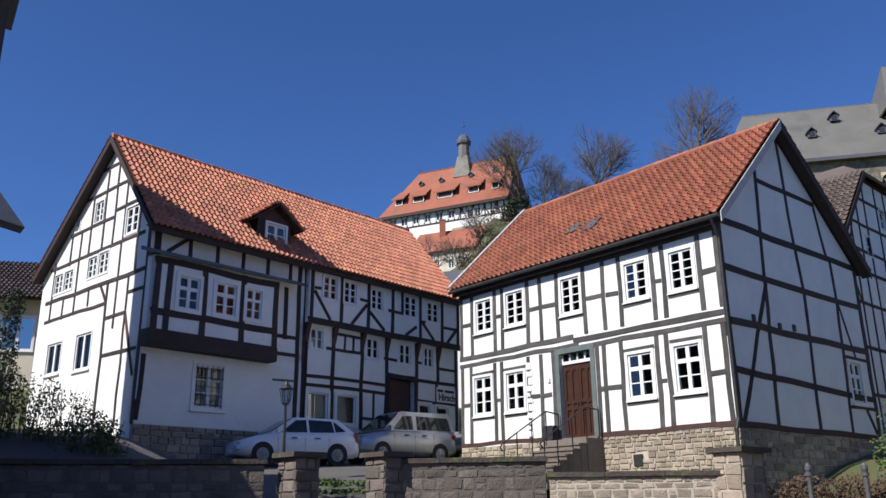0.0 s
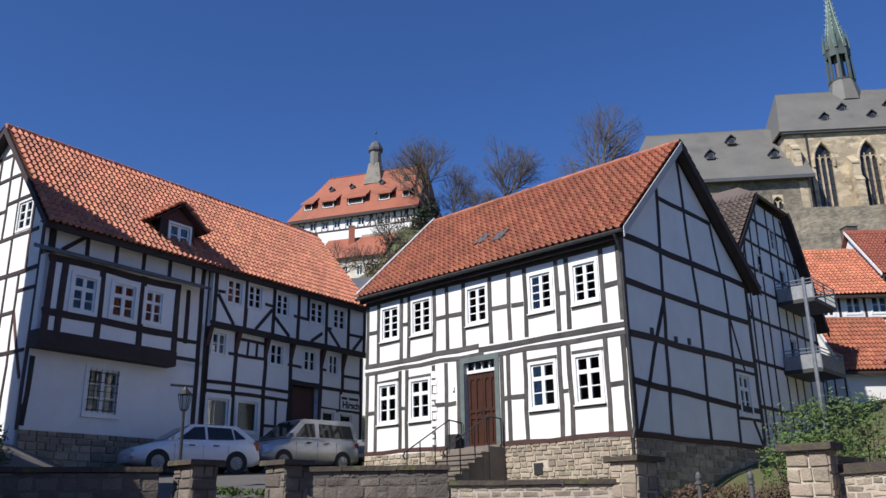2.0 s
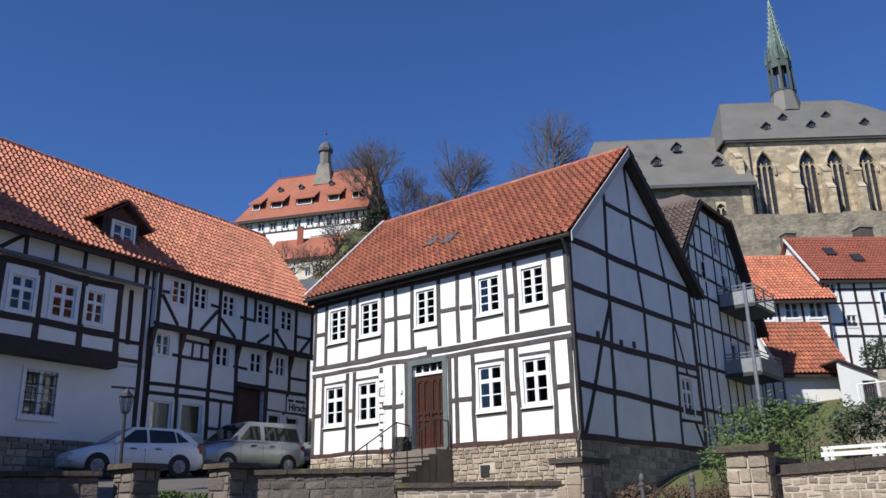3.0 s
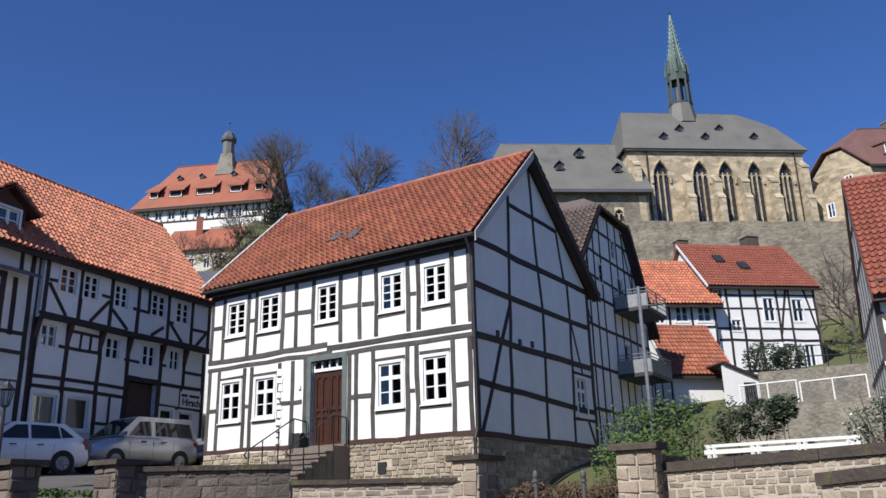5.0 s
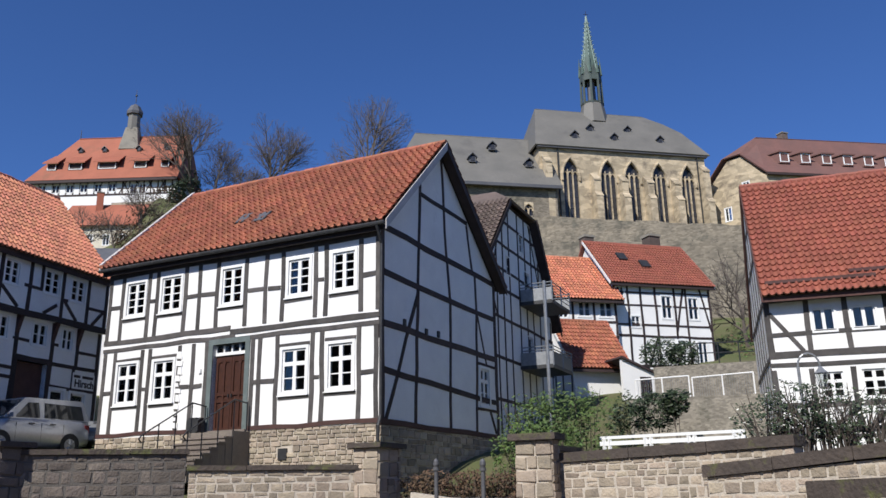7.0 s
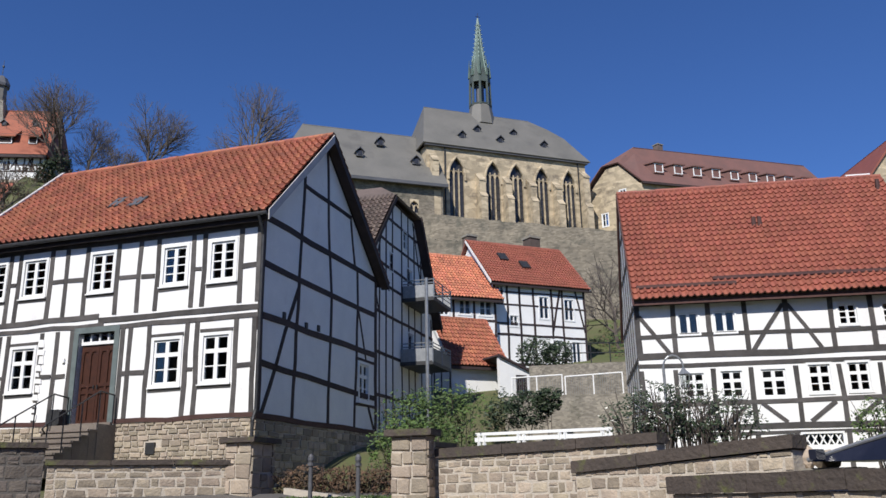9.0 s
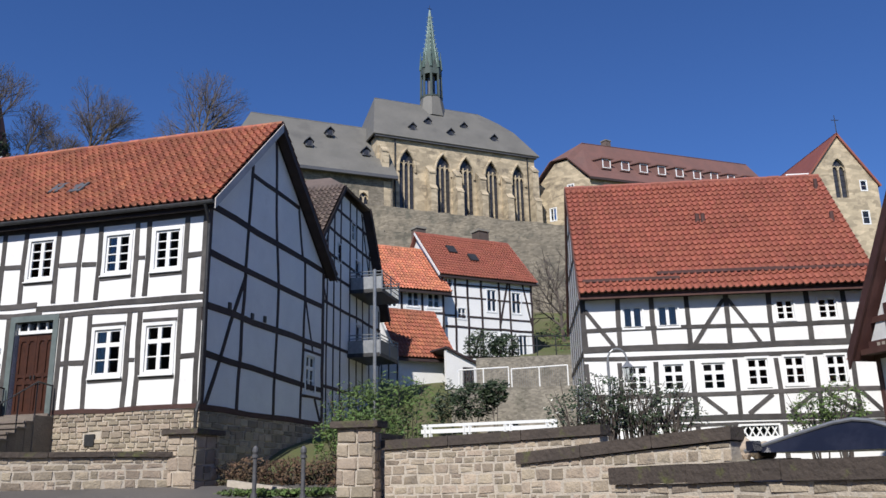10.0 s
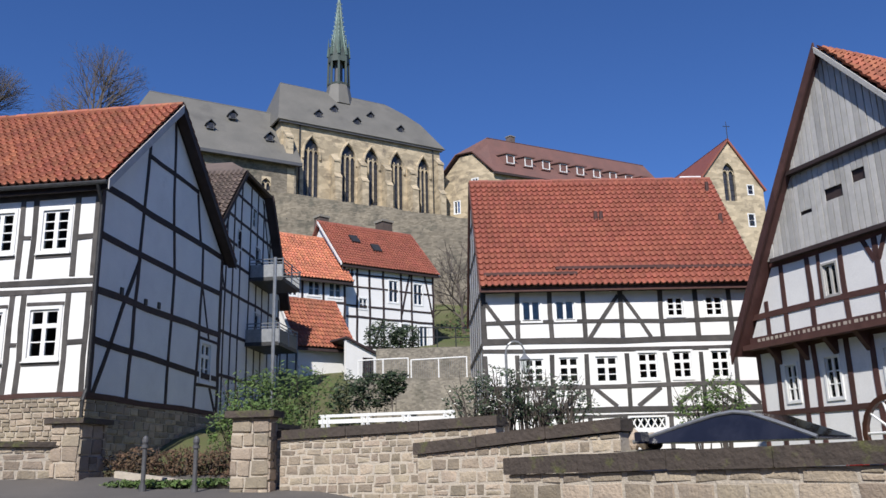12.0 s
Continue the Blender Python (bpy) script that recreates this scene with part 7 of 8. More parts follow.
def pier(label, at, wide, base, top, cap=0.1, long=None, dark=False):
    p = Plan(at, -42.0, 50.0)
    long = long or wide
    w = thing("stone_pier", p.w(wide / 2, long / 2, base), label, "pier")
    bm = bmesh.new()
    hexa(bm, [p.w(u, v, z) for z in (base, top) for u, v in ((0.02, 0.02), (wide - 0.02, 0.02), (wide - 0.02, long - 0.02), (0.02, long - 0.02))])
    core = built("pier_core", bm, mortar_shaded if dark else mortar, w)
    lay_stones(core, p.front, 0, wide, base, top, 0.24, 0.34, 0.012, 0.014, 0.1, blocks=SHADED_BLOCKS if dark else None)
    lay_stones(core, p.gable, 0, long, base, top, 0.24, 0.34, 0.012, 0.014, 0.1, blocks=SHADED_BLOCKS if dark else None)
    bm = bmesh.new()
    c = [(-0.1, -0.1), (wide + 0.1, -0.1), (wide + 0.1, long + 0.1), (-0.1, long + 0.1)]
    hexa(bm, [p.w(u, v, top) for u, v in c] + [p.w(u * 0.98, v * 0.98, top + cap) for u, v in c])
    bmesh.ops.bevel(bm, geom=bm.edges[:], offset=0.02, segments=1)
    built("pier_cap", bm, coping, w, "dark sandstone cap")
    return w


pier("square rubble gate pier beside the bollards", (5.86, 16.76), 0.6, 0.9, 2.55, long=0.95)
pier("large ashlar gate pier with dark cap", (8.02, 13.45), 0.72, 0.5, 2.52, 0.12, long=0.42)
garden_wall("rubble return wall behind the gate pier", (8.3, 14.0), (9.5, 14.9), 0.6, 2.36, 2.36, 0.35)
garden_wall("sunlit rubble garden wall with dark coping", (5.6, 17.15), (2.25, 17.95), 0.9, 2.12, 2.14, 0.4, 0.14, 0.26)
# Walls and piers with dark=True carry their shade in the stone colour.
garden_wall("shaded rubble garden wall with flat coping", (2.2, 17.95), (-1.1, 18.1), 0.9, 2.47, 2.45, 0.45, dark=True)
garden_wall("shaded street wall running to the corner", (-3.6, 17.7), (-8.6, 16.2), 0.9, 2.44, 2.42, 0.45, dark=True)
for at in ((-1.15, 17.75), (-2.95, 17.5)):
    pier("shaded gate pier, stone colour toned down for shade", at, 0.65, 0.9, 2.58, long=0.6, dark=True)
garden_wall("pale rubble wall with stepped coping beside the pier", (8.36, 13.64), (10.2, 9.9), 0.3, 2.12, 2.22, 0.45, 0.15, 0.22, 0.17, 0.06)
garden_wall("pale rubble wall with a low dark coping", (8.96, 10.49), (9.95, 7.23), 0.2, 1.78, 2.0, 0.45, 0.15, 0.22, 0.18, 0.06)
garden_wall("rough rubble wall with mossy coping slab", (8.55, 8.1), (8.6, 0.5), 0.0, 1.46, 1.54, 0.5, 0.22, 0.36, 0.22, 0.06)


def bollard(at):
    x, y = at
    z = ground_z(x, y)
    b = thing("bollard", (x, y, z), "slim dark cast-iron street bollard", "bollard", "bollards at the gateway")
    for name, rows in (("post", ((0.042, -0.1), (0.04, 0.8))), ("foot", ((0.07, -0.05), (0.062, 0.12))), ("collar", ((0.062, 0.76), (0.062, 0.82))), ("knob", ((0.035, 0.8), (0.06, 0.87), (0.055, 0.93), (0.02, 0.98)))):
        bm = bmesh.new()
        for (r0, z0), (r1, z1) in zip(rows, rows[1:]):
            tube(bm, (x, y, z + z0), (x, y, z + z1), r0, r1, 12)
        built(name, bm, metal_bollard, b)


metal_bollard = surface("grey_bollard_paint", (0.10, 0.10, 0.105), (0.07, 0.07, 0.075), 0.5, 8.0, 0.5, 60, 0.1, 40)
bollard(spot(23.1, 16.6)[:2])
bollard(spot(26.2, 16.1)[:2])


def kerb(a, b):
    a, b = Vector((*a, 0)), Vector((*b, 0))
    k = thing("kerb", Vector((*((a + b) / 2)[:2], ground_z(*((a + b) / 2)[:2]))), "pale stone kerb along the street", "kerb", kind="structure")
    n = int((b - a).length / 0.9)
    side = (b - a).normalized().cross(Vector((0, 0, 1))) * 0.08
    for i in range(n):
        p, q = a + (b - a) * (i + 0.01) / n, a + (b - a) * (i + 0.99) / n
        zp, zq = ground_z(p.x, p.y), ground_z(q.x, q.y)
        bm = bmesh.new()
        hexa(bm, [Vector((v.x, v.y, z)) for v, z in ((p - side, zp - 0.2), (q - side, zq - 0.2), (q + side, zq - 0.2), (p + side, zp - 0.2), (p - side, zp + 0.11), (q - side, zq + 0.11), (q + side, zq + 0.11), (p + side, zp + 0.11))])
        bmesh.ops.bevel(bm, geom=bm.edges[:], offset=0.02, segments=1)
        built("kerb_stone", bm, mortar, k)


kerb(spot(21.5, 18.0)[:2], spot(29.0, 16.6)[:2])


# ---- steps, railings and small things at the front door ----
def front_steps():
    f = MAIN.front
    s = thing("front_steps", f(5.3, 2.5, 0.6), "stone doorsteps climbing sideways to a landing", "steps")
    bm = bmesh.new()
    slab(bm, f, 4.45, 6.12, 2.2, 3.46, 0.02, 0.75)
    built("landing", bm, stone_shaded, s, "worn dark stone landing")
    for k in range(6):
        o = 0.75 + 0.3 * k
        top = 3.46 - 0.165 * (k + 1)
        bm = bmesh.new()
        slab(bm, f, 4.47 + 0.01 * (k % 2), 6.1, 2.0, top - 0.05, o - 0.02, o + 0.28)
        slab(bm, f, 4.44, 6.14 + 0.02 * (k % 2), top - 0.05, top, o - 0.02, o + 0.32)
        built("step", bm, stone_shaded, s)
    for u in (4.5, 6.1):
        r = under(new("handrail"), s)
        pts = [f(u, 4.3, 0.1), f(u, 4.36, 0.7), f(u, 3.32, 2.6), f(u, 3.2, 2.72), f(u, 3.1, 2.62)]
        bm = bmesh.new()
        for p, q in zip(pts, pts[1:]):
            tube(bm, p, q, 0.022, 0.022, 6)
        built("rail", bm, metal_dark, r, "dark iron handrail")
        for o, z0, z1 in ((0.12, 3.4, 4.3), (0.7, 3.4, 4.35), (1.35, 2.9, 4.0), (2.0, 2.55, 3.65), (2.55, 2.2, 3.35)):
            bm = bmesh.new()
            tube(bm, f(u, z0, o), f(u, z1, o), 0.018, 0.018, 6)
            built("baluster", bm, metal_dark, r)
    m = thing("letter_box", f(6.35, 3.5, 0.3), "dark rounded box beside the front door", "box")
    bm = bmesh.new()
    slab(bm, f, 6.1, 6.55, 3.46, 3.95, 0.1, 0.42)
    bmesh.ops.bevel(bm, geom=bm.edges[:], offset=0.07, segments=3)
    built("body", bm, metal_dark, m)
    bm = bmesh.new()
    slab(bm, f, 6.12, 6.53, 3.28, 3.47, 0.14, 0.38)
    built("stand", bm, metal_dark, m)
    l = thing("wall_bell", f(6.52, 5.4, 0.02), "small white bell box on the wall", "bell")
    bm = bmesh.new()
    slab(bm, f, 6.46, 6.56, 5.36, 5.5, 0.0, 0.06)
    bmesh.ops.bevel(bm, geom=bm.edges[:], offset=0.015, segments=1)
    built("case", bm, paint, l)


front_steps()


# ---- street lamps ----
def lantern(parent, c, size, mat=None):
    mat = mat or metal_dark
    z = Vector((0, 0, 1))
    for name, steps, m in (("lantern_floor", ((0.10, 0.0), (0.12, 0.05)), mat), ("lantern_roof", ((0.24, 0.48), (0.10, 0.62), (0.03, 0.72)), mat), ("glazing", ((0.11, 0.05), (0.19, 0.48)), pane_glass)):
        bm = bmesh.new()
        for (r0, a), (r1, b) in zip(steps, steps[1:]):
            tube(bm, c + z * a * size, c + z * b * size, r0 * size, r1 * size, 6)
        built(name, bm, m, parent)
    for k in range(6):
        a = math.pi / 3 * k
        d = Vector((math.cos(a), math.sin(a), 0))
        bm = bmesh.new()
        tube(bm, c + d * 0.115 * size + z * 0.05 * size, c + d * 0.2 * size + z * 0.48 * size, 0.012 * size, 0.012 * size, 5)
        built("lantern_bar", bm, mat, parent)


def street_lamp():
    c = spot(-10.35, 21.5)
    c.z = ground_z(c.x, c.y)
    l = thing("street_lamp", c, "black cast-iron street lamp with a six-sided lantern", "street lamp")
    z = Vector((0, 0, 1))
    h = 4.05 - c.z
    bm = bmesh.new()
    tube(bm, c - z * 0.1, c + z * 0.7, 0.09, 0.06, 10)
    built("foot", bm, metal_dark, l)
    bm = bmesh.new()
    tube(bm, c + z * 0.6, c + z * h, 0.042, 0.034, 10)
    built("post", bm, metal_dark, l)
    lantern(l, c + z * h, 0.82)
    bm = bmesh.new()
    d = way(75)
    tube(bm, c + z * (h + 0.62) - d * 0.36, c + z * (h + 0.6) + d * 0.2, 0.03, 0.03, 6)
    built("bracket", bm, metal_dark, l)
    e = spot(46.7, 24.6)
    e.z = ground_z(e.x, e.y)
    m = thing("street_lamp", e, "shepherd's-crook street lamp with a hanging lantern", "street lamp")
    bm = bmesh.new()
    top = 4.75
    tube(bm, e - z * 0.1, Vector((e.x, e.y, top)), 0.05, 0.04, 8)
    built("post", bm, metal_grey, m)
    bm = bmesh.new()
    d = way(125)
    pts = [Vector((e.x, e.y, top)) + d * (0.28 - 0.28 * math.cos(a)) + z * 0.34 * math.sin(a) for a in [math.pi * k / 8 for k in range(9)]]
    for a, b in zip(pts, pts[1:]):
        tube(bm, a, b, 0.03, 0.03, 6)
    built("crook", bm, metal_grey, m)
    lantern(m, pts[-1] - z * 0.62, 0.85, metal_grey)


street_lamp()


# ---- vehicles ----
def car(name, label, nose, tail, width, profile, cabin, paint_mat, windows, roof_z, wheel_r=0.31, wheels=(0.19, 0.8)):
    """A car from nose to tail. profile: (share of the length, height) along the lower body's top; cabin: four (share, height) of the glasshouse; windows: quads of shares and heights."""
    a, b = Vector((*nose, 0)), Vector((*tail, 0))
    L = (b - a).length
    d = (b - a).normalized()
    n = d.cross(Vector((0, 0, 1)))
    if n.dot(-(a + b)) < 0:
        n = -n
    mid = (a + b) / 2
    g = ground_z(mid.x, mid.y)
    v = thing(name, Vector((mid.x, mid.y, g)), label, "car")

    def at(s, z, o):
        return a + d * (s * L) + n * o + Vector((0, 0, g + z))
    hw = width / 2
    bm = bmesh.new()
    rows = []
    for s, z in profile:
        taper = 1 - 0.22 * max(0, (0.1 - s) / 0.1) ** 2 - 0.12 * max(0, (s - 0.92) / 0.08) ** 2
        low = 0.22 if 0.04 < s < 0.96 else 0.3
        rows.append([bm.verts.new(at(s, q, o * hw * taper)) for q, o in ((low, 0.88), (low + 0.15, 1.0), (z * 0.72, 1.0), (z - 0.03, 0.93), (z, 0.8), (z, -0.8), (z - 0.03, -0.93), (z * 0.72, -1.0), (low + 0.15, -1.0), (low, -0.88))])
    for r, t in zip(rows, rows[1:]):
        for k in range(10):
            j = (k + 1) % 10
            bm.faces.new((r[k], r[j], t[j], t[k])).smooth = True
    bm.faces.new(rows[0][::-1])
    bm.faces.new(rows[-1])
    body = built("body", bm, paint_mat, v)
    bm = bmesh.new()
    ring = []
    for s, z in cabin:
        hi = (z - cabin[0][1]) / (roof_z - cabin[0][1])
        ring.append([bm.verts.new(at(s, z, o * (hw * (0.92 - 0.17 * hi)))) for o in (1, -1)])
    bm.faces.new([r[0] for r in ring])
    bm.faces.new([r[1] for r in ring][::-1])
    for r, t in zip(ring, ring[1:] + ring[:1]):
        bm.faces.new((r[0], t[0], t[1], r[1]))
    bmesh.ops.bevel(bm, geom=bm.edges[:], offset=0.05, segments=2)
    built("cabin", bm, paint_mat, v)
    z0 = cabin[0][1]

    def skin(s, z, o=0.0):
        hi = (z - z0) / (roof_z - z0)
        return at(s, z, hw * (0.92 - 0.17 * hi) + 0.004 + o)
    for quad in windows:
        for sign in (1, -1):
            bm = bmesh.new()
            vs = []
            for o in (0.0, 0.008):
                for s, z in quad:
                    p = skin(s, z, o)
                    if sign < 0:
                        k = (p - a).dot(n)
                        p = p - n * 2 * k
                    vs.append(p)
            hexa(bm, vs)
            built("side_window", bm, car_glass_dark, v, "dark side window")
    (s0, za), (s1, zb), (s2, zc), (s3, zd) = cabin
    for name2, (sa, za2), (sb, zb2), off in (("windscreen", (s0, za), (s1, zb), -1), ("rear_window", (s3, zd), (s2, zc), 1)):
        bm = bmesh.new()
        pa, pb = Vector((sa + (sb - sa) * 0.1, za2 + (zb2 - za2) * 0.1)), Vector((sa + (sb - sa) * 0.9, za2 + (zb2 - za2) * 0.9))
        w0, w1 = hw * 0.82, hw * 0.68
        e = off * 0.012 / L
        q = [at(pa.x + e, pa.y, w0), at(pa.x + e, pa.y, -w0), at(pb.x + e, pb.y + 0.01, -w1), at(pb.x + e, pb.y + 0.01, w1)]
        up = Vector((0, 0, 0.012)) + d * off * 0.012
        hexa(bm, q + [r + up for r in q])
        built(name2, bm, car_glass_dark, v)
    for s in wheels:
        for o in (hw - 0.1, -hw + 0.1):
            bm = bmesh.new()
            tube(bm, at(s, wheel_r, o - 0.1), at(s, wheel_r, o + 0.1), wheel_r, wheel_r, 20)
            bmesh.ops.bevel(bm, geom=bm.edges[:], offset=0.02, segments=1)
            t = built("tyre", bm, rubber, v)
            bm = bmesh.new()
            sg = 1 if o > 0 else -1
            tube(bm, at(s, wheel_r, o), at(s, wheel_r, o + sg * 0.105), wheel_r * 0.68, wheel_r * 0.64, 20)
            for k in range(7):
                an = 2 * math.pi * k / 7
                r = Vector((0, 0, 1)) * math.cos(an) + d * math.sin(an)
                tube(bm, at(s, wheel_r, o + sg * 0.11), at(s, wheel_r, o + sg * 0.11) + r * wheel_r * 0.6, 0.03, 0.02, 5)
            built("rim", bm, metal_grey, t)
            bm = bmesh.new()
            tube(bm, at(s, wheel_r + 0.02, o + sg * 0.075), at(s, wheel_r + 0.02, o + sg * 0.102), wheel_r * 1.14, wheel_r * 1.14, 20)
            built("wheel_arch", bm, rubber, v)
    zn = profile[1][1]
    for o in (0.72, -0.72):
        bm = bmesh.new()
        c = at(0.035, zn - 0.12, o * hw)
        hexa(bm, [c + d * x + n * y + Vector((0, 0, z)) for z in (-0.07, 0.07) for x, y in ((-0.09, -0.2), (0.16, -0.14), (0.16, 0.17), (-0.09, 0.06))])
        bmesh.ops.bevel(bm, geom=bm.edges[:], offset=0.025, segments=2)
        built("headlight", bm, lens_clear, v)
        bm = bmesh.new()
        c = at(0.968, 0.85, o * hw * 1.12)
        hexa(bm, [c + d * x + n * y + Vector((0, 0, z)) for z in (-0.13, 0.13) for x, y in ((-0.1, -0.08), (0.1, -0.08), (0.08, 0.1), (-0.1, 0.12))])
        bmesh.ops.bevel(bm, geom=bm.edges[:], offset=0.02, segments=1)
        built("tail_light", bm, lens_red, v)
        bm = bmesh.new()
        c = at(cabin[0][0] + 0.06, z0 + 0.08, o * hw * 1.48)
        hexa(bm, [c + d * x + n * y + Vector((0, 0, z)) for z in (-0.06, 0.07) for x, y in ((-0.06, -0.1), (0.06, -0.1), (0.05, 0.1), (-0.05, 0.1))])
        bmesh.ops.bevel(bm, geom=bm.edges[:], offset=0.02, segments=1)
        built("wing_mirror", bm, paint_mat, v)
    for s in (0.44, 0.63):
        bm = bmesh.new()
        c = at(s, z0 - 0.13, hw * 1.0)
        hexa(bm, [c + d * x + n * y + Vector((0, 0, z)) for z in (-0.015, 0.015) for x, y in ((-0.09, -0.02), (0.09, -0.02), (0.09, 0.025), (-0.09, 0.025))])
        built("door_handle", bm, metal_dark, v)
    for s in (0.31, 0.53, 0.73):
        bm = bmesh.new()
        hexa(bm, [at(s + x, z, hw * k) for x in (-0.001, 0.001) for z, k in ((0.38, 0.99), (z0 - 0.12, 0.99), (z0 - 0.12, 1.002), (0.38, 1.002))])
        built("door_seam", bm, rubber, v)
    for s, zz in ((-0.004, 0.42), (1.0, 0.62)):
        bm = bmesh.new()
        c = at(s, zz, 0)
        hexa(bm, [c + d * x + n * y + Vector((0, 0, z)) for z in (-0.055, 0.055) for x, y in ((-0.012, -0.26), (0.012, -0.26), (0.012, 0.26), (-0.012, 0.26))])
        built("number_plate", bm, paint, v, "white number plate")
    return v


car_glass_dark = surface("tinted_car_glass", (0.015, 0.017, 0.018), (0.025, 0.027, 0.028), 0.06, 2.0, 0.5, 20, 0)
hatch = ((0.0, 0.55), (0.03, 0.72), (0.12, 0.84), (0.27, 0.97), (0.5, 1.0), (0.8, 1.02), (0.95, 1.0), (1.0, 0.7))
car("hatchback", "white five-door hatchback parked in the courtyard", (-6.52, 26.64), (-3.02, 28.6), 1.76, hatch, ((0.24, 0.95), (0.45, 1.47), (0.82, 1.46), (0.965, 0.98)), car_white,
    (((0.33, 0.98), (0.55, 1.0), (0.545, 1.4), (0.46, 1.38)), ((0.57, 1.0), (0.78, 1.02), (0.76, 1.38), (0.565, 1.4)), ((0.79, 1.03), (0.88, 1.06), (0.80, 1.32), (0.775, 1.36))), 1.47)
vanp = ((0.0, 0.6), (0.03, 0.85), (0.1, 0.95), (0.26, 1.08), (0.5, 1.1), (0.9, 1.1), (0.98, 1.05), (1.0, 0.7))
car("compact_van", "silver compact van parked before the courtyard house", (-3.08, 29.24), (0.1, 31.6), 1.82, vanp, ((0.2, 1.06), (0.4, 1.74), (0.93, 1.76), (0.985, 1.08)), car_silver,
    (((0.3, 1.1), (0.52, 1.12), (0.515, 1.6), (0.42, 1.58)), ((0.56, 1.12), (0.93, 1.12), (0.91, 1.58), (0.565, 1.6))), 1.76)
car("saloon", "grey car parked behind the van, only its front showing", (0.55, 31.4), (3.3, 34.6), 1.76, hatch, ((0.24, 0.95), (0.45, 1.44), (0.75, 1.43), (0.9, 0.98)), car_silver, (((0.33, 0.98), (0.55, 1.0), (0.545, 1.36), (0.46, 1.34)),), 1.44)
nose, tail = spot(54.0, 13.4), spot(69.5, 11.9)
estate = car("dark_estate", "dark blue car behind the wall, sky glint modelled on its roof edge", nose[:2], tail[:2], 1.75, hatch, ((0.18, 1.22), (0.54, 1.56), (0.6, 1.57), (0.86, 1.2)), car_dark, (), 1.57)
side = (tail - nose).normalized().cross(Vector((0, 0, 1)))
ground = ground_z(*((nose + tail) / 2)[:2])
if side.dot(nose) > 0:
    side = -side
# Pale tube modelled as the sky's reflection along the dark roof edge.
rim = [nose + (tail - nose) * s + side * o + Vector((0, 0, ground + z)) for s, z, o in ((0.18, 1.24, 0.78), (0.36, 1.42, 0.72), (0.5, 1.55, 0.67), (0.57, 1.58, 0.66), (0.63, 1.55, 0.67), (0.74, 1.4, 0.72), (0.86, 1.22, 0.78))]
bm = bmesh.new()
for p, q in zip(rim, rim[1:]):
    tube(bm, p, q, 0.028, 0.028, 8)
built("roof_edge", bm, metal_grey, estate, "pale rounded tube standing for sky glint on the roof edge")


# ---- fences and rails ----
def white_rail():
    a, b = spot(34.0, 21.6), spot(43.1, 20.6)
    r = thing("white_fence", Vector((*((a + b) / 2)[:2], 2.0)), "low white-painted timber rail fence", "fence")
    d = (b - a)
    for z, w in ((2.86, 0.07), (2.72, 0.1)):
        board("rail", r, a + Vector((0, 0, z)), b + Vector((0, 0, z)), w, 0.06, paint)
    for k in range(4):
        p = a + d * (0.05 + 0.3 * k)
        bm = bmesh.new()
        for s in (-0.07, 0.07):
            tube(bm, p + d.normalized() * s + Vector((0, 0, 1.4)), p + d.normalized() * s + Vector((0, 0, 2.84)), 0.05, 0.05, 4)
        built("post", bm, paint, r)
    # pale metal railing on the garden wall
    for az0, az1, d0, d1, z in ((36.6, 40.0, 36.2, 35.6, 5.1), (40.2, 44.0, 35.5, 34.8, 5.0)):
        p, q = spot(az0, d0), spot(az1, d1)
        m = thing("metal_railing", Vector((*((p + q) / 2)[:2], z)), "pale metal railing with wire infill", "railing", "railings on the garden wall")
        for zz in (z + 0.08, z + 0.95):
            bm = bmesh.new()
            tube(bm, p + Vector((0, 0, zz)), q + Vector((0, 0, zz)), 0.03, 0.03, 6)
            built("rail", bm, paint, m)
        for k in range(3):
            s = p + (q - p) * k / 2
            bm = bmesh.new()
            tube(bm, s + Vector((0, 0, z - 0.3)), s + Vector((0, 0, z + 0.97)), 0.03, 0.03, 6)
            built("post", bm, paint, m)
        bm = bmesh.new()
        n = 26
        for k in range(n):
            s = p + (q - p) * k / n
            tube(bm, s + Vector((0, 0, z + 0.08)), s + Vector((0, 0, z + 0.95)), 0.006, 0.006, 4, False)
        tagged(built("wire_infill", bm, metal_grey, m), kind="stuff")

    # dark railing on the terrace before the slope house
    p, q = spot(38.2, 48.6), spot(44.6, 48.0)
    m = thing("terrace_railing", Vector((*((p + q) / 2)[:2], 8.6)), "dark metal railing on the terrace wall", "railing")
    for zz in (8.95, 9.5):
        bm = bmesh.new()
        tube(bm, p + Vector((0, 0, zz)), q + Vector((0, 0, zz - 0.25)), 0.03, 0.03, 6)
        built("rail", bm, metal_dark, m)
    for k in range(6):
        s = p + (q - p) * k / 5
        bm = bmesh.new()
        tube(bm, s + Vector((0, 0, 7.0)), s + Vector((0, 0, 9.52 - 0.05 * k)), 0.035, 0.035, 6)
        built("post", bm, metal_dark, m)


white_rail()


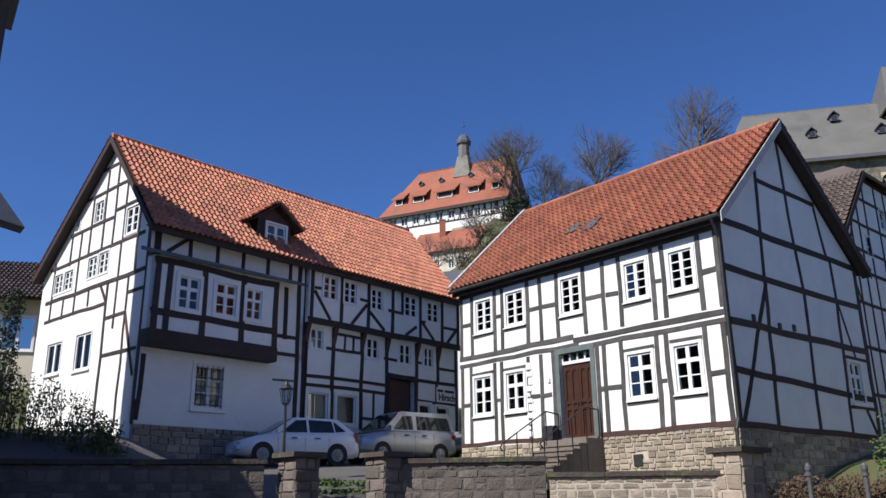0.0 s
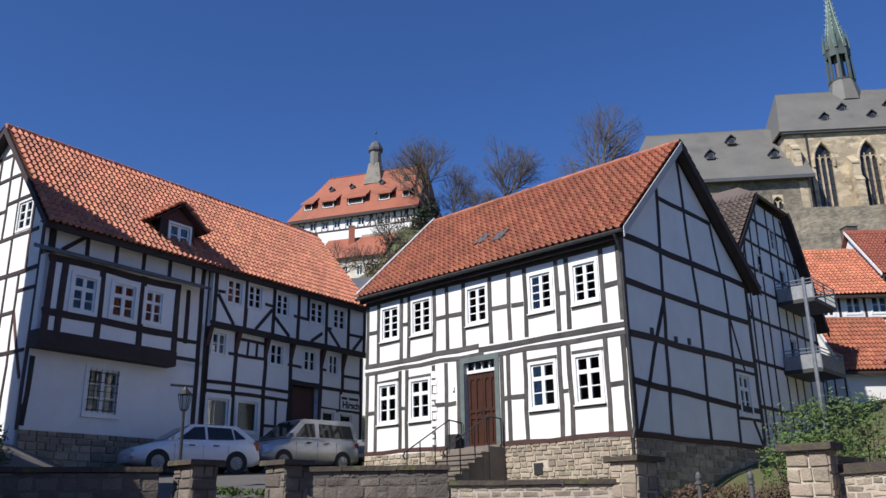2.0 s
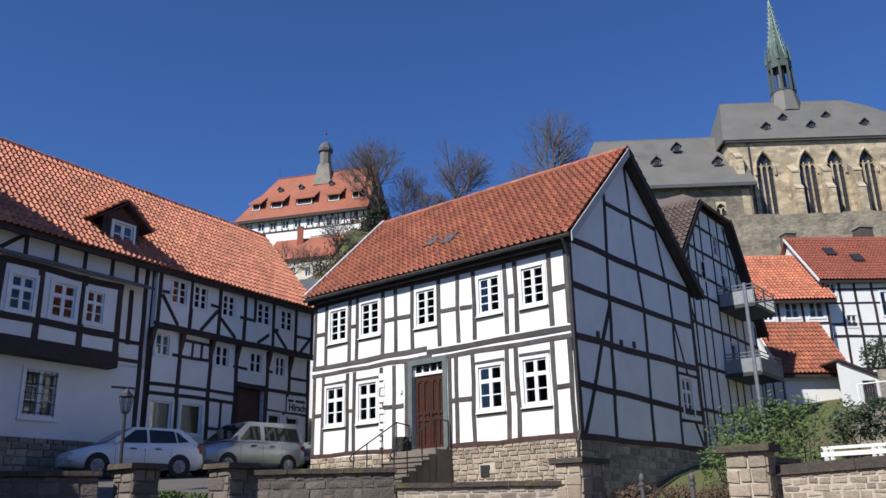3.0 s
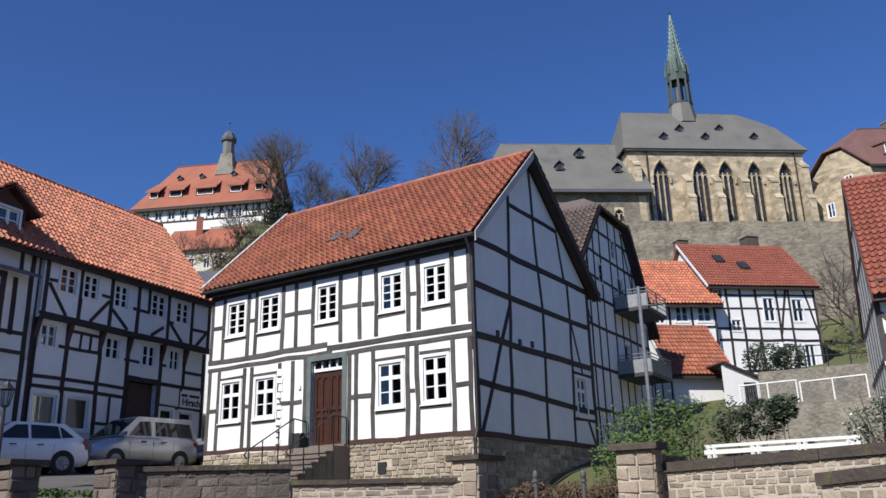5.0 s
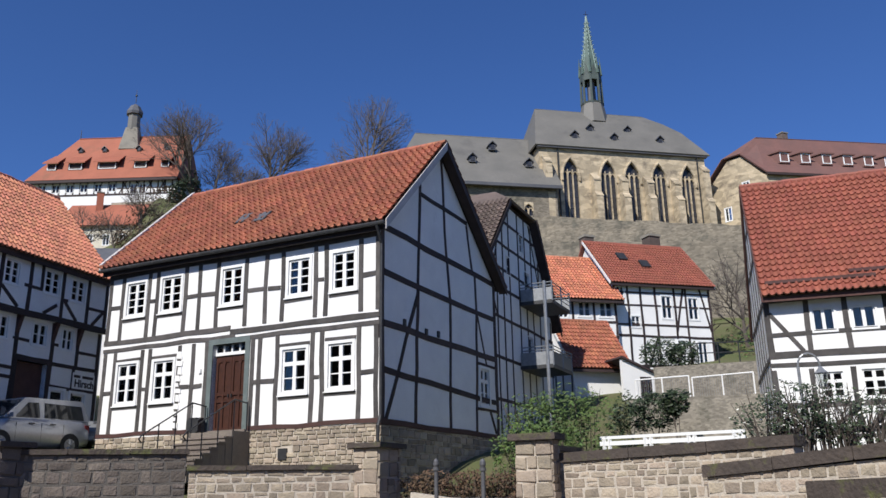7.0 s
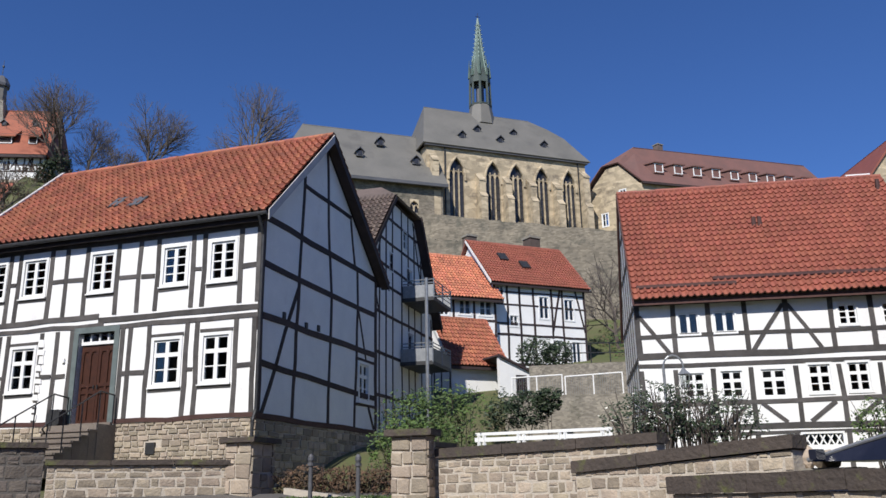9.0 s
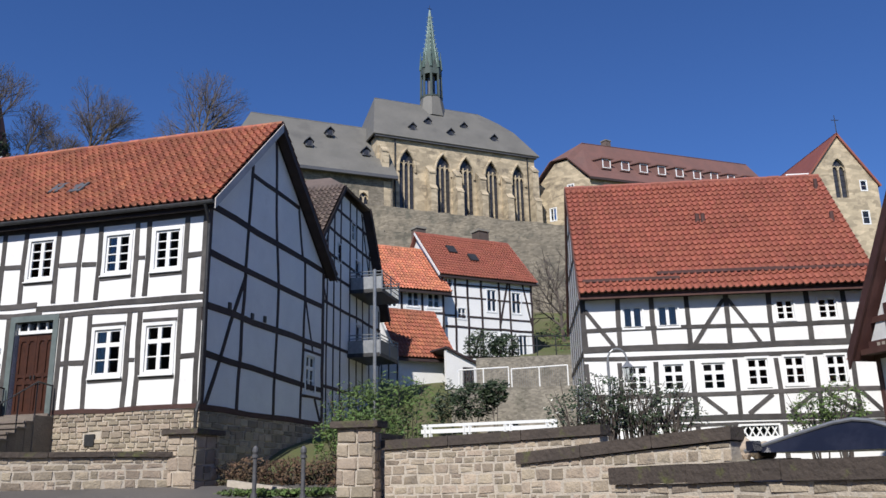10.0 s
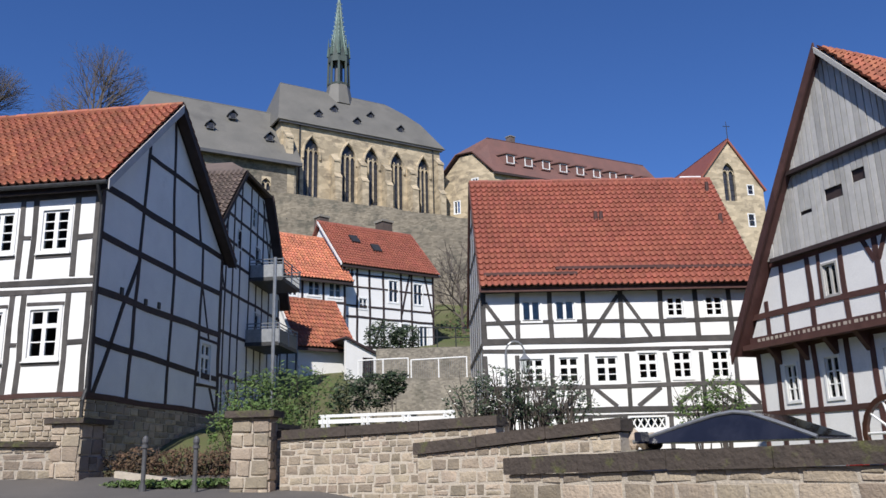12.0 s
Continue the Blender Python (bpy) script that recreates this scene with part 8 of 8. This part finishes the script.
# ---- trees and shrubs ----
def bare_tree(x, y, z, height, seed, spread=0.5, depth=6, label="bare deciduous tree on the hill", fine=3):
    rnd = random.Random(seed)
    t = thing("bare_tree", (x, y, z), label, "tree", "bare trees on the hill")
    trunk, twigs = bmesh.new(), bmesh.new()

    def grow(p, d, length, r, level):
        bm = trunk if level < 2 else twigs
        n = 3 if level < 3 else 2
        for k in range(n):
            d = (d + Vector((rnd.uniform(-1, 1), rnd.uniform(-1, 1), rnd.uniform(-0.2, 0.6))) * 0.16).normalized()
            q = p + d * length / n
            tube(bm, p, q, r * (1 - 0.3 * k / n), r * (1 - 0.3 * (k + 1) / n), 6 if level < 2 else 3, False)
            p = q
            if level < depth and k:
                for _ in range(2 if level < 4 else 1):
                    side = d.orthogonal()
                    side.rotate(Matrix.Rotation(rnd.uniform(0, 6.283), 3, d))
                    e = (d + side * rnd.uniform(0.5, 1.1) * spread * 1.5).normalized()
                    grow(p, e, length * rnd.uniform(0.55, 0.78), max(r * 0.54, 0.012), level + 1)
        if level < depth:
            grow(p, d, length * 0.72, max(r * 0.66, 0.012), level + 1)
    grow(Vector((x, y, z - 0.5)), Vector((rnd.uniform(-0.08, 0.08), rnd.uniform(-0.08, 0.08), 1)), height * 0.36, height * 0.022, 0)
    built("trunk", trunk, bark, t)
    tagged(built("crown", twigs, bark, t, "fine leafless twigs"), kind="stuff")
    return t


for az, d, zb, ht, seed in ((6.2, 117, 40, 13.4, 3), (7.4, 117, 40, 9.5, 5), (11.3, 116, 41, 12.4, 7), (17.9, 114, 41, 17.0, 5), (9.2, 114, 40, 7.0, 17), (13.6, 113, 40, 6.0, 19)):
    c = spot(az, d)
    bare_tree(c.x, c.y, ground_z(c.x, c.y), ht, seed, 0.44, 7 if ht > 9 else 6)
for az, d, zb, ht, seed in ((-0.6, 106, 31.5, 9.0, 29), (1.6, 104, 31, 8.0, 31), (2.9, 103, 31, 9.0, 37), (44.0, 60, 10.5, 9.0, 41)):
    c = spot(az, d)
    bare_tree(c.x, c.y, ground_z(c.x, c.y), ht * 0.8, seed, 0.6, 5, "bare shrubby tree on the slope")


def shrub(name, label, blobs, count, size, material, category="shrub", seed=1, second=None, share=0.0, twigs=0, group=""):
    """Leaves scattered through overlapping ellipsoids (x, y, z, rx, ry, rz), with an uneven edge and gaps, on a few twigs."""
    rnd = random.Random(seed)
    base = min(b[2] - b[5] for b in blobs)
    t = thing(name, (blobs[0][0], blobs[0][1], base), label, category, group)
    sets = {0: ([], []), 1: ([], [])}
    for _ in range(count):
        x, y, z, rx, ry, rz = rnd.choice(blobs)
        u = Vector((rnd.gauss(0, 1), rnd.gauss(0, 1), rnd.gauss(0, 1))).normalized()
        r = rnd.uniform(0.35, 1.0) ** 0.6
        p = Vector((x + u.x * rx * r, y + u.y * ry * r, z + u.z * rz * r))
        k = noise.noise(p * (1.6 / max(rx, 0.4)))
        p += u * k * 0.35 * min(rx, rz)
        if noise.noise(p * 2.3 / max(rx, 0.4) + Vector((7, 1, 3))) < -0.22:
            continue
        which = 1 if second and rnd.random() < share else 0
        vs, fs = sets[which]
        a = Vector((rnd.uniform(-1, 1), rnd.uniform(-1, 1), rnd.uniform(-1, 1))).normalized()
        b = a.orthogonal().normalized()
        s = size * rnd.uniform(0.6, 1.3) * (0.7 if which else 1)
        n = len(vs)
        vs += [p - a * s, p + b * s * 0.45, p + a * s, p - b * s * 0.45]
        fs.append((n, n + 1, n + 2, n + 3))
    for which, mat in ((0, material), (1, second)):
        vs, fs = sets[which]
        if vs:
            me = bpy.data.meshes.new("foliage")
            me.from_pydata(vs, [], fs)
            me.materials.append(mat)
            tagged(under(new("foliage" if not which else "blossom", me), t), kind="stuff")
    bm = bmesh.new()
    for x, y, z, rx, ry, rz in blobs:
        for _ in range(max(3, twigs)):
            q = Vector((x + rnd.uniform(-0.9, 0.9) * rx, y + rnd.uniform(-0.9, 0.9) * ry, z + rnd.uniform(0.2, 1.1) * rz))
            m = (Vector((x, y, base - 0.1)) + q) / 2 + Vector((rnd.uniform(-0.1, 0.1), rnd.uniform(-0.1, 0.1), 0))
            tube(bm, Vector((x + rnd.uniform(-0.3, 0.3) * rx, y, min(base, ground_z(x, y)) - 0.1)), m, 0.02, 0.014, 4, False)
            tube(bm, m, q, 0.014, 0.004, 4, False)
    built("stem", bm, bark, t)
    return t


def blob(az, d, z, r, rz, ry=None):
    c = spot(az, d)
    return (c.x, c.y, z, r, ry or r, rz)


shrub("green_bush", "large fresh-green bush beside the white gable", [blob(29.6, 22.5, 3.2, 0.9, 0.9), blob(31.3, 22.2, 3.5, 1.0, 0.8), blob(33.2, 22.0, 3.3, 0.8, 0.8), blob(28.6, 21.6, 2.5, 0.7, 0.7), blob(30.4, 21.0, 2.7, 0.9, 0.6)], 9000, 0.055, leaf, seed=2, twigs=8)
shrub("ivy_mound", "dark ivy hanging over the garden wall", [blob(36.0, 32.6, 4.3, 1.0, 0.9, 0.5), blob(37.6, 32.4, 4.4, 1.1, 0.8, 0.5), blob(39.0, 32.4, 4.7, 0.7, 0.5, 0.4)], 6000, 0.08, leaf_dark, "ivy", seed=3)
shrub("dark_shrub", "dark evergreen shrub above the retaining wall", [blob(38.4, 47, 8.7, 1.2, 0.9), blob(39.8, 47, 8.6, 0.9, 0.8)], 4000, 0.1, leaf_dark, seed=4)
shrub("clipped_hedge", "low reddish-brown leafless hedge behind the bollards", [blob(az, 18.6 - 0.1 * (az - 21.5), 1.72, 0.5, 0.36) for az in (21.8, 22.8, 23.8, 24.8, 25.8, 26.8, 27.8, 28.8)], 7000, 0.04, leaf_brown, "hedge", seed=5, twigs=10)
shrub("grass_strip", "strip of bright grass under the hedge", [blob(az, 17.6 - 0.1 * (az - 21.5), 1.38, 0.5, 0.08) for az in (22.2, 23.4, 24.6, 25.8, 27.0, 28.2)], 5000, 0.05, leaf, "grass", seed=6)
shrub("blossom_shrub", "sparse twiggy shrub with white blossom behind the wall", [blob(az, 18.5, z, 0.75, 0.6) for az, z in ((44.6, 2.9), (46.2, 3.1), (47.8, 3.0), (49.3, 2.9), (50.6, 2.7))], 5200, 0.05, leaf_dark, seed=7, second=blossom, share=0.1, twigs=26)
shrub("young_shrub", "light green shrub before the long house", [blob(59.2, 19.0, 2.6, 0.6, 0.55), blob(60.6, 18.8, 2.7, 0.6, 0.6)], 2200, 0.05, leaf, seed=8, twigs=10)
shrub("wild_hedge", "tangled fresh-green bushes below the sunlit gable", [blob(-22.5, 22.6, 3.3, 0.8, 0.6), blob(-24.2, 23.4, 3.7, 0.9, 0.9), blob(-26.0, 23.5, 3.9, 0.9, 1.1), blob(-27.8, 23, 3.9, 0.9, 1.1), blob(-21.4, 22.6, 3.0, 0.5, 0.7)], 6500, 0.05, leaf, seed=9, twigs=16)
shrub("wall_ivy", "ivy climbing the corner of the sunlit gable", [(*LEFT.side(13.65, 1)(v, z, 0.12)[:2], LEFT.side(13.65, 1)(v, z, 0.12).z, 0.45, 0.45, 0.7) for v, z in ((9.4, 6.2), (9.6, 7.2), (9.7, 8.2), (9.6, 9.0), (9.9, 5.4))], 3000, 0.07, leaf_dark, "ivy", seed=10)
shrub("tree_ivy", "ivy-clad trunk on the hill", [blob(6.0, 117.5, 43.5, 1.8, 3.4), blob(5.2, 117.5, 42.5, 1.4, 2.6)], 3500, 0.22, leaf_dark, "ivy", seed=11)
shrub("hill_scrub", "brown and green scrub on the steep hillside", [blob(az, d, ground_z(*spot(az, d)[:2]) + 0.8, 2.6, 1.6) for az, d in ((-2, 101), (0.5, 100), (2.5, 103), (4.4, 112), (7, 112), (9.5, 112), (12, 112), (14.5, 111), (16.5, 111), (3.4, 106))], 9000, 0.2, leaf_brown, "scrub", seed=12, second=leaf_dark, share=0.4)
shrub("slope_scrub", "rough grass and scrub on the slope under the church", [blob(az, d, ground_z(*spot(az, d)[:2]) + 0.3, 2.2, 0.8) for az, d in ((30, 70), (32, 74), (34, 72), (43.5, 60), (44.5, 66), (45.5, 56), (29, 84), (31, 92), (33, 94), (36, 92), (40, 90), (43, 88))], 9000, 0.16, leaf, "scrub", seed=13, second=leaf_brown, share=0.5)
shrub("far_wood", "hazy green trees on the far hill", [blob(az, 150, z, 5.0, 5.0) for az, z in ((64.2, 34), (65.4, 37), (66.8, 36), (68.2, 33), (63.0, 30))], 9000, 0.4, leaf, "trees", seed=14)
shrub("court_grass", "sunlit grass at the courtyard entrance", [blob(az, d, ground_z(*spot(az, d)[:2]) + 0.03, 0.9, 0.07) for az, d in ((-7, 19.5), (-6, 20.5), (-8, 21), (1.2, 26.5), (3, 25.5), (0.2, 27))], 5000, 0.05, leaf, "grass", seed=15)


# ---- loose stones and planters on the wall ----
def loose_stone(x, y, z, r, seed):
    rnd = random.Random(seed)
    t = new("boulder", None)
    bpy.data.objects.remove(t)
    bm = bmesh.new()
    bmesh.ops.create_icosphere(bm, subdivisions=2, radius=1.0)
    for v in bm.verts:
        k = 1 + 0.35 * noise.noise(v.co * 1.3 + Vector((seed, 0, 0)))
        v.co = Vector((x, y, z)) + Vector((v.co.x * r[0], v.co.y * r[1], v.co.z * r[2])) * k
    ob = part("boulder", bm, stone)
    return tagged(ob, "pale rough boulder set behind the wall", "stone", "boulders on the wall")


for k, (az, d, z, r) in enumerate(((52.2, 12.9, 1.92, (0.2, 0.2, 0.2)), (54.6, 12.8, 1.9, (0.14, 0.14, 0.19)), (55.8, 12.9, 1.86, (0.2, 0.18, 0.14)))):
    c = spot(az, d)
    loose_stone(c.x, c.y, z, r, k + 3)
terrace_wall("retaining_wall_street", "earth-filled wall behind the boulders", 51, 13.2, 58, 12.8, 0.2, 1.75, 1.75, 0.5, concrete)
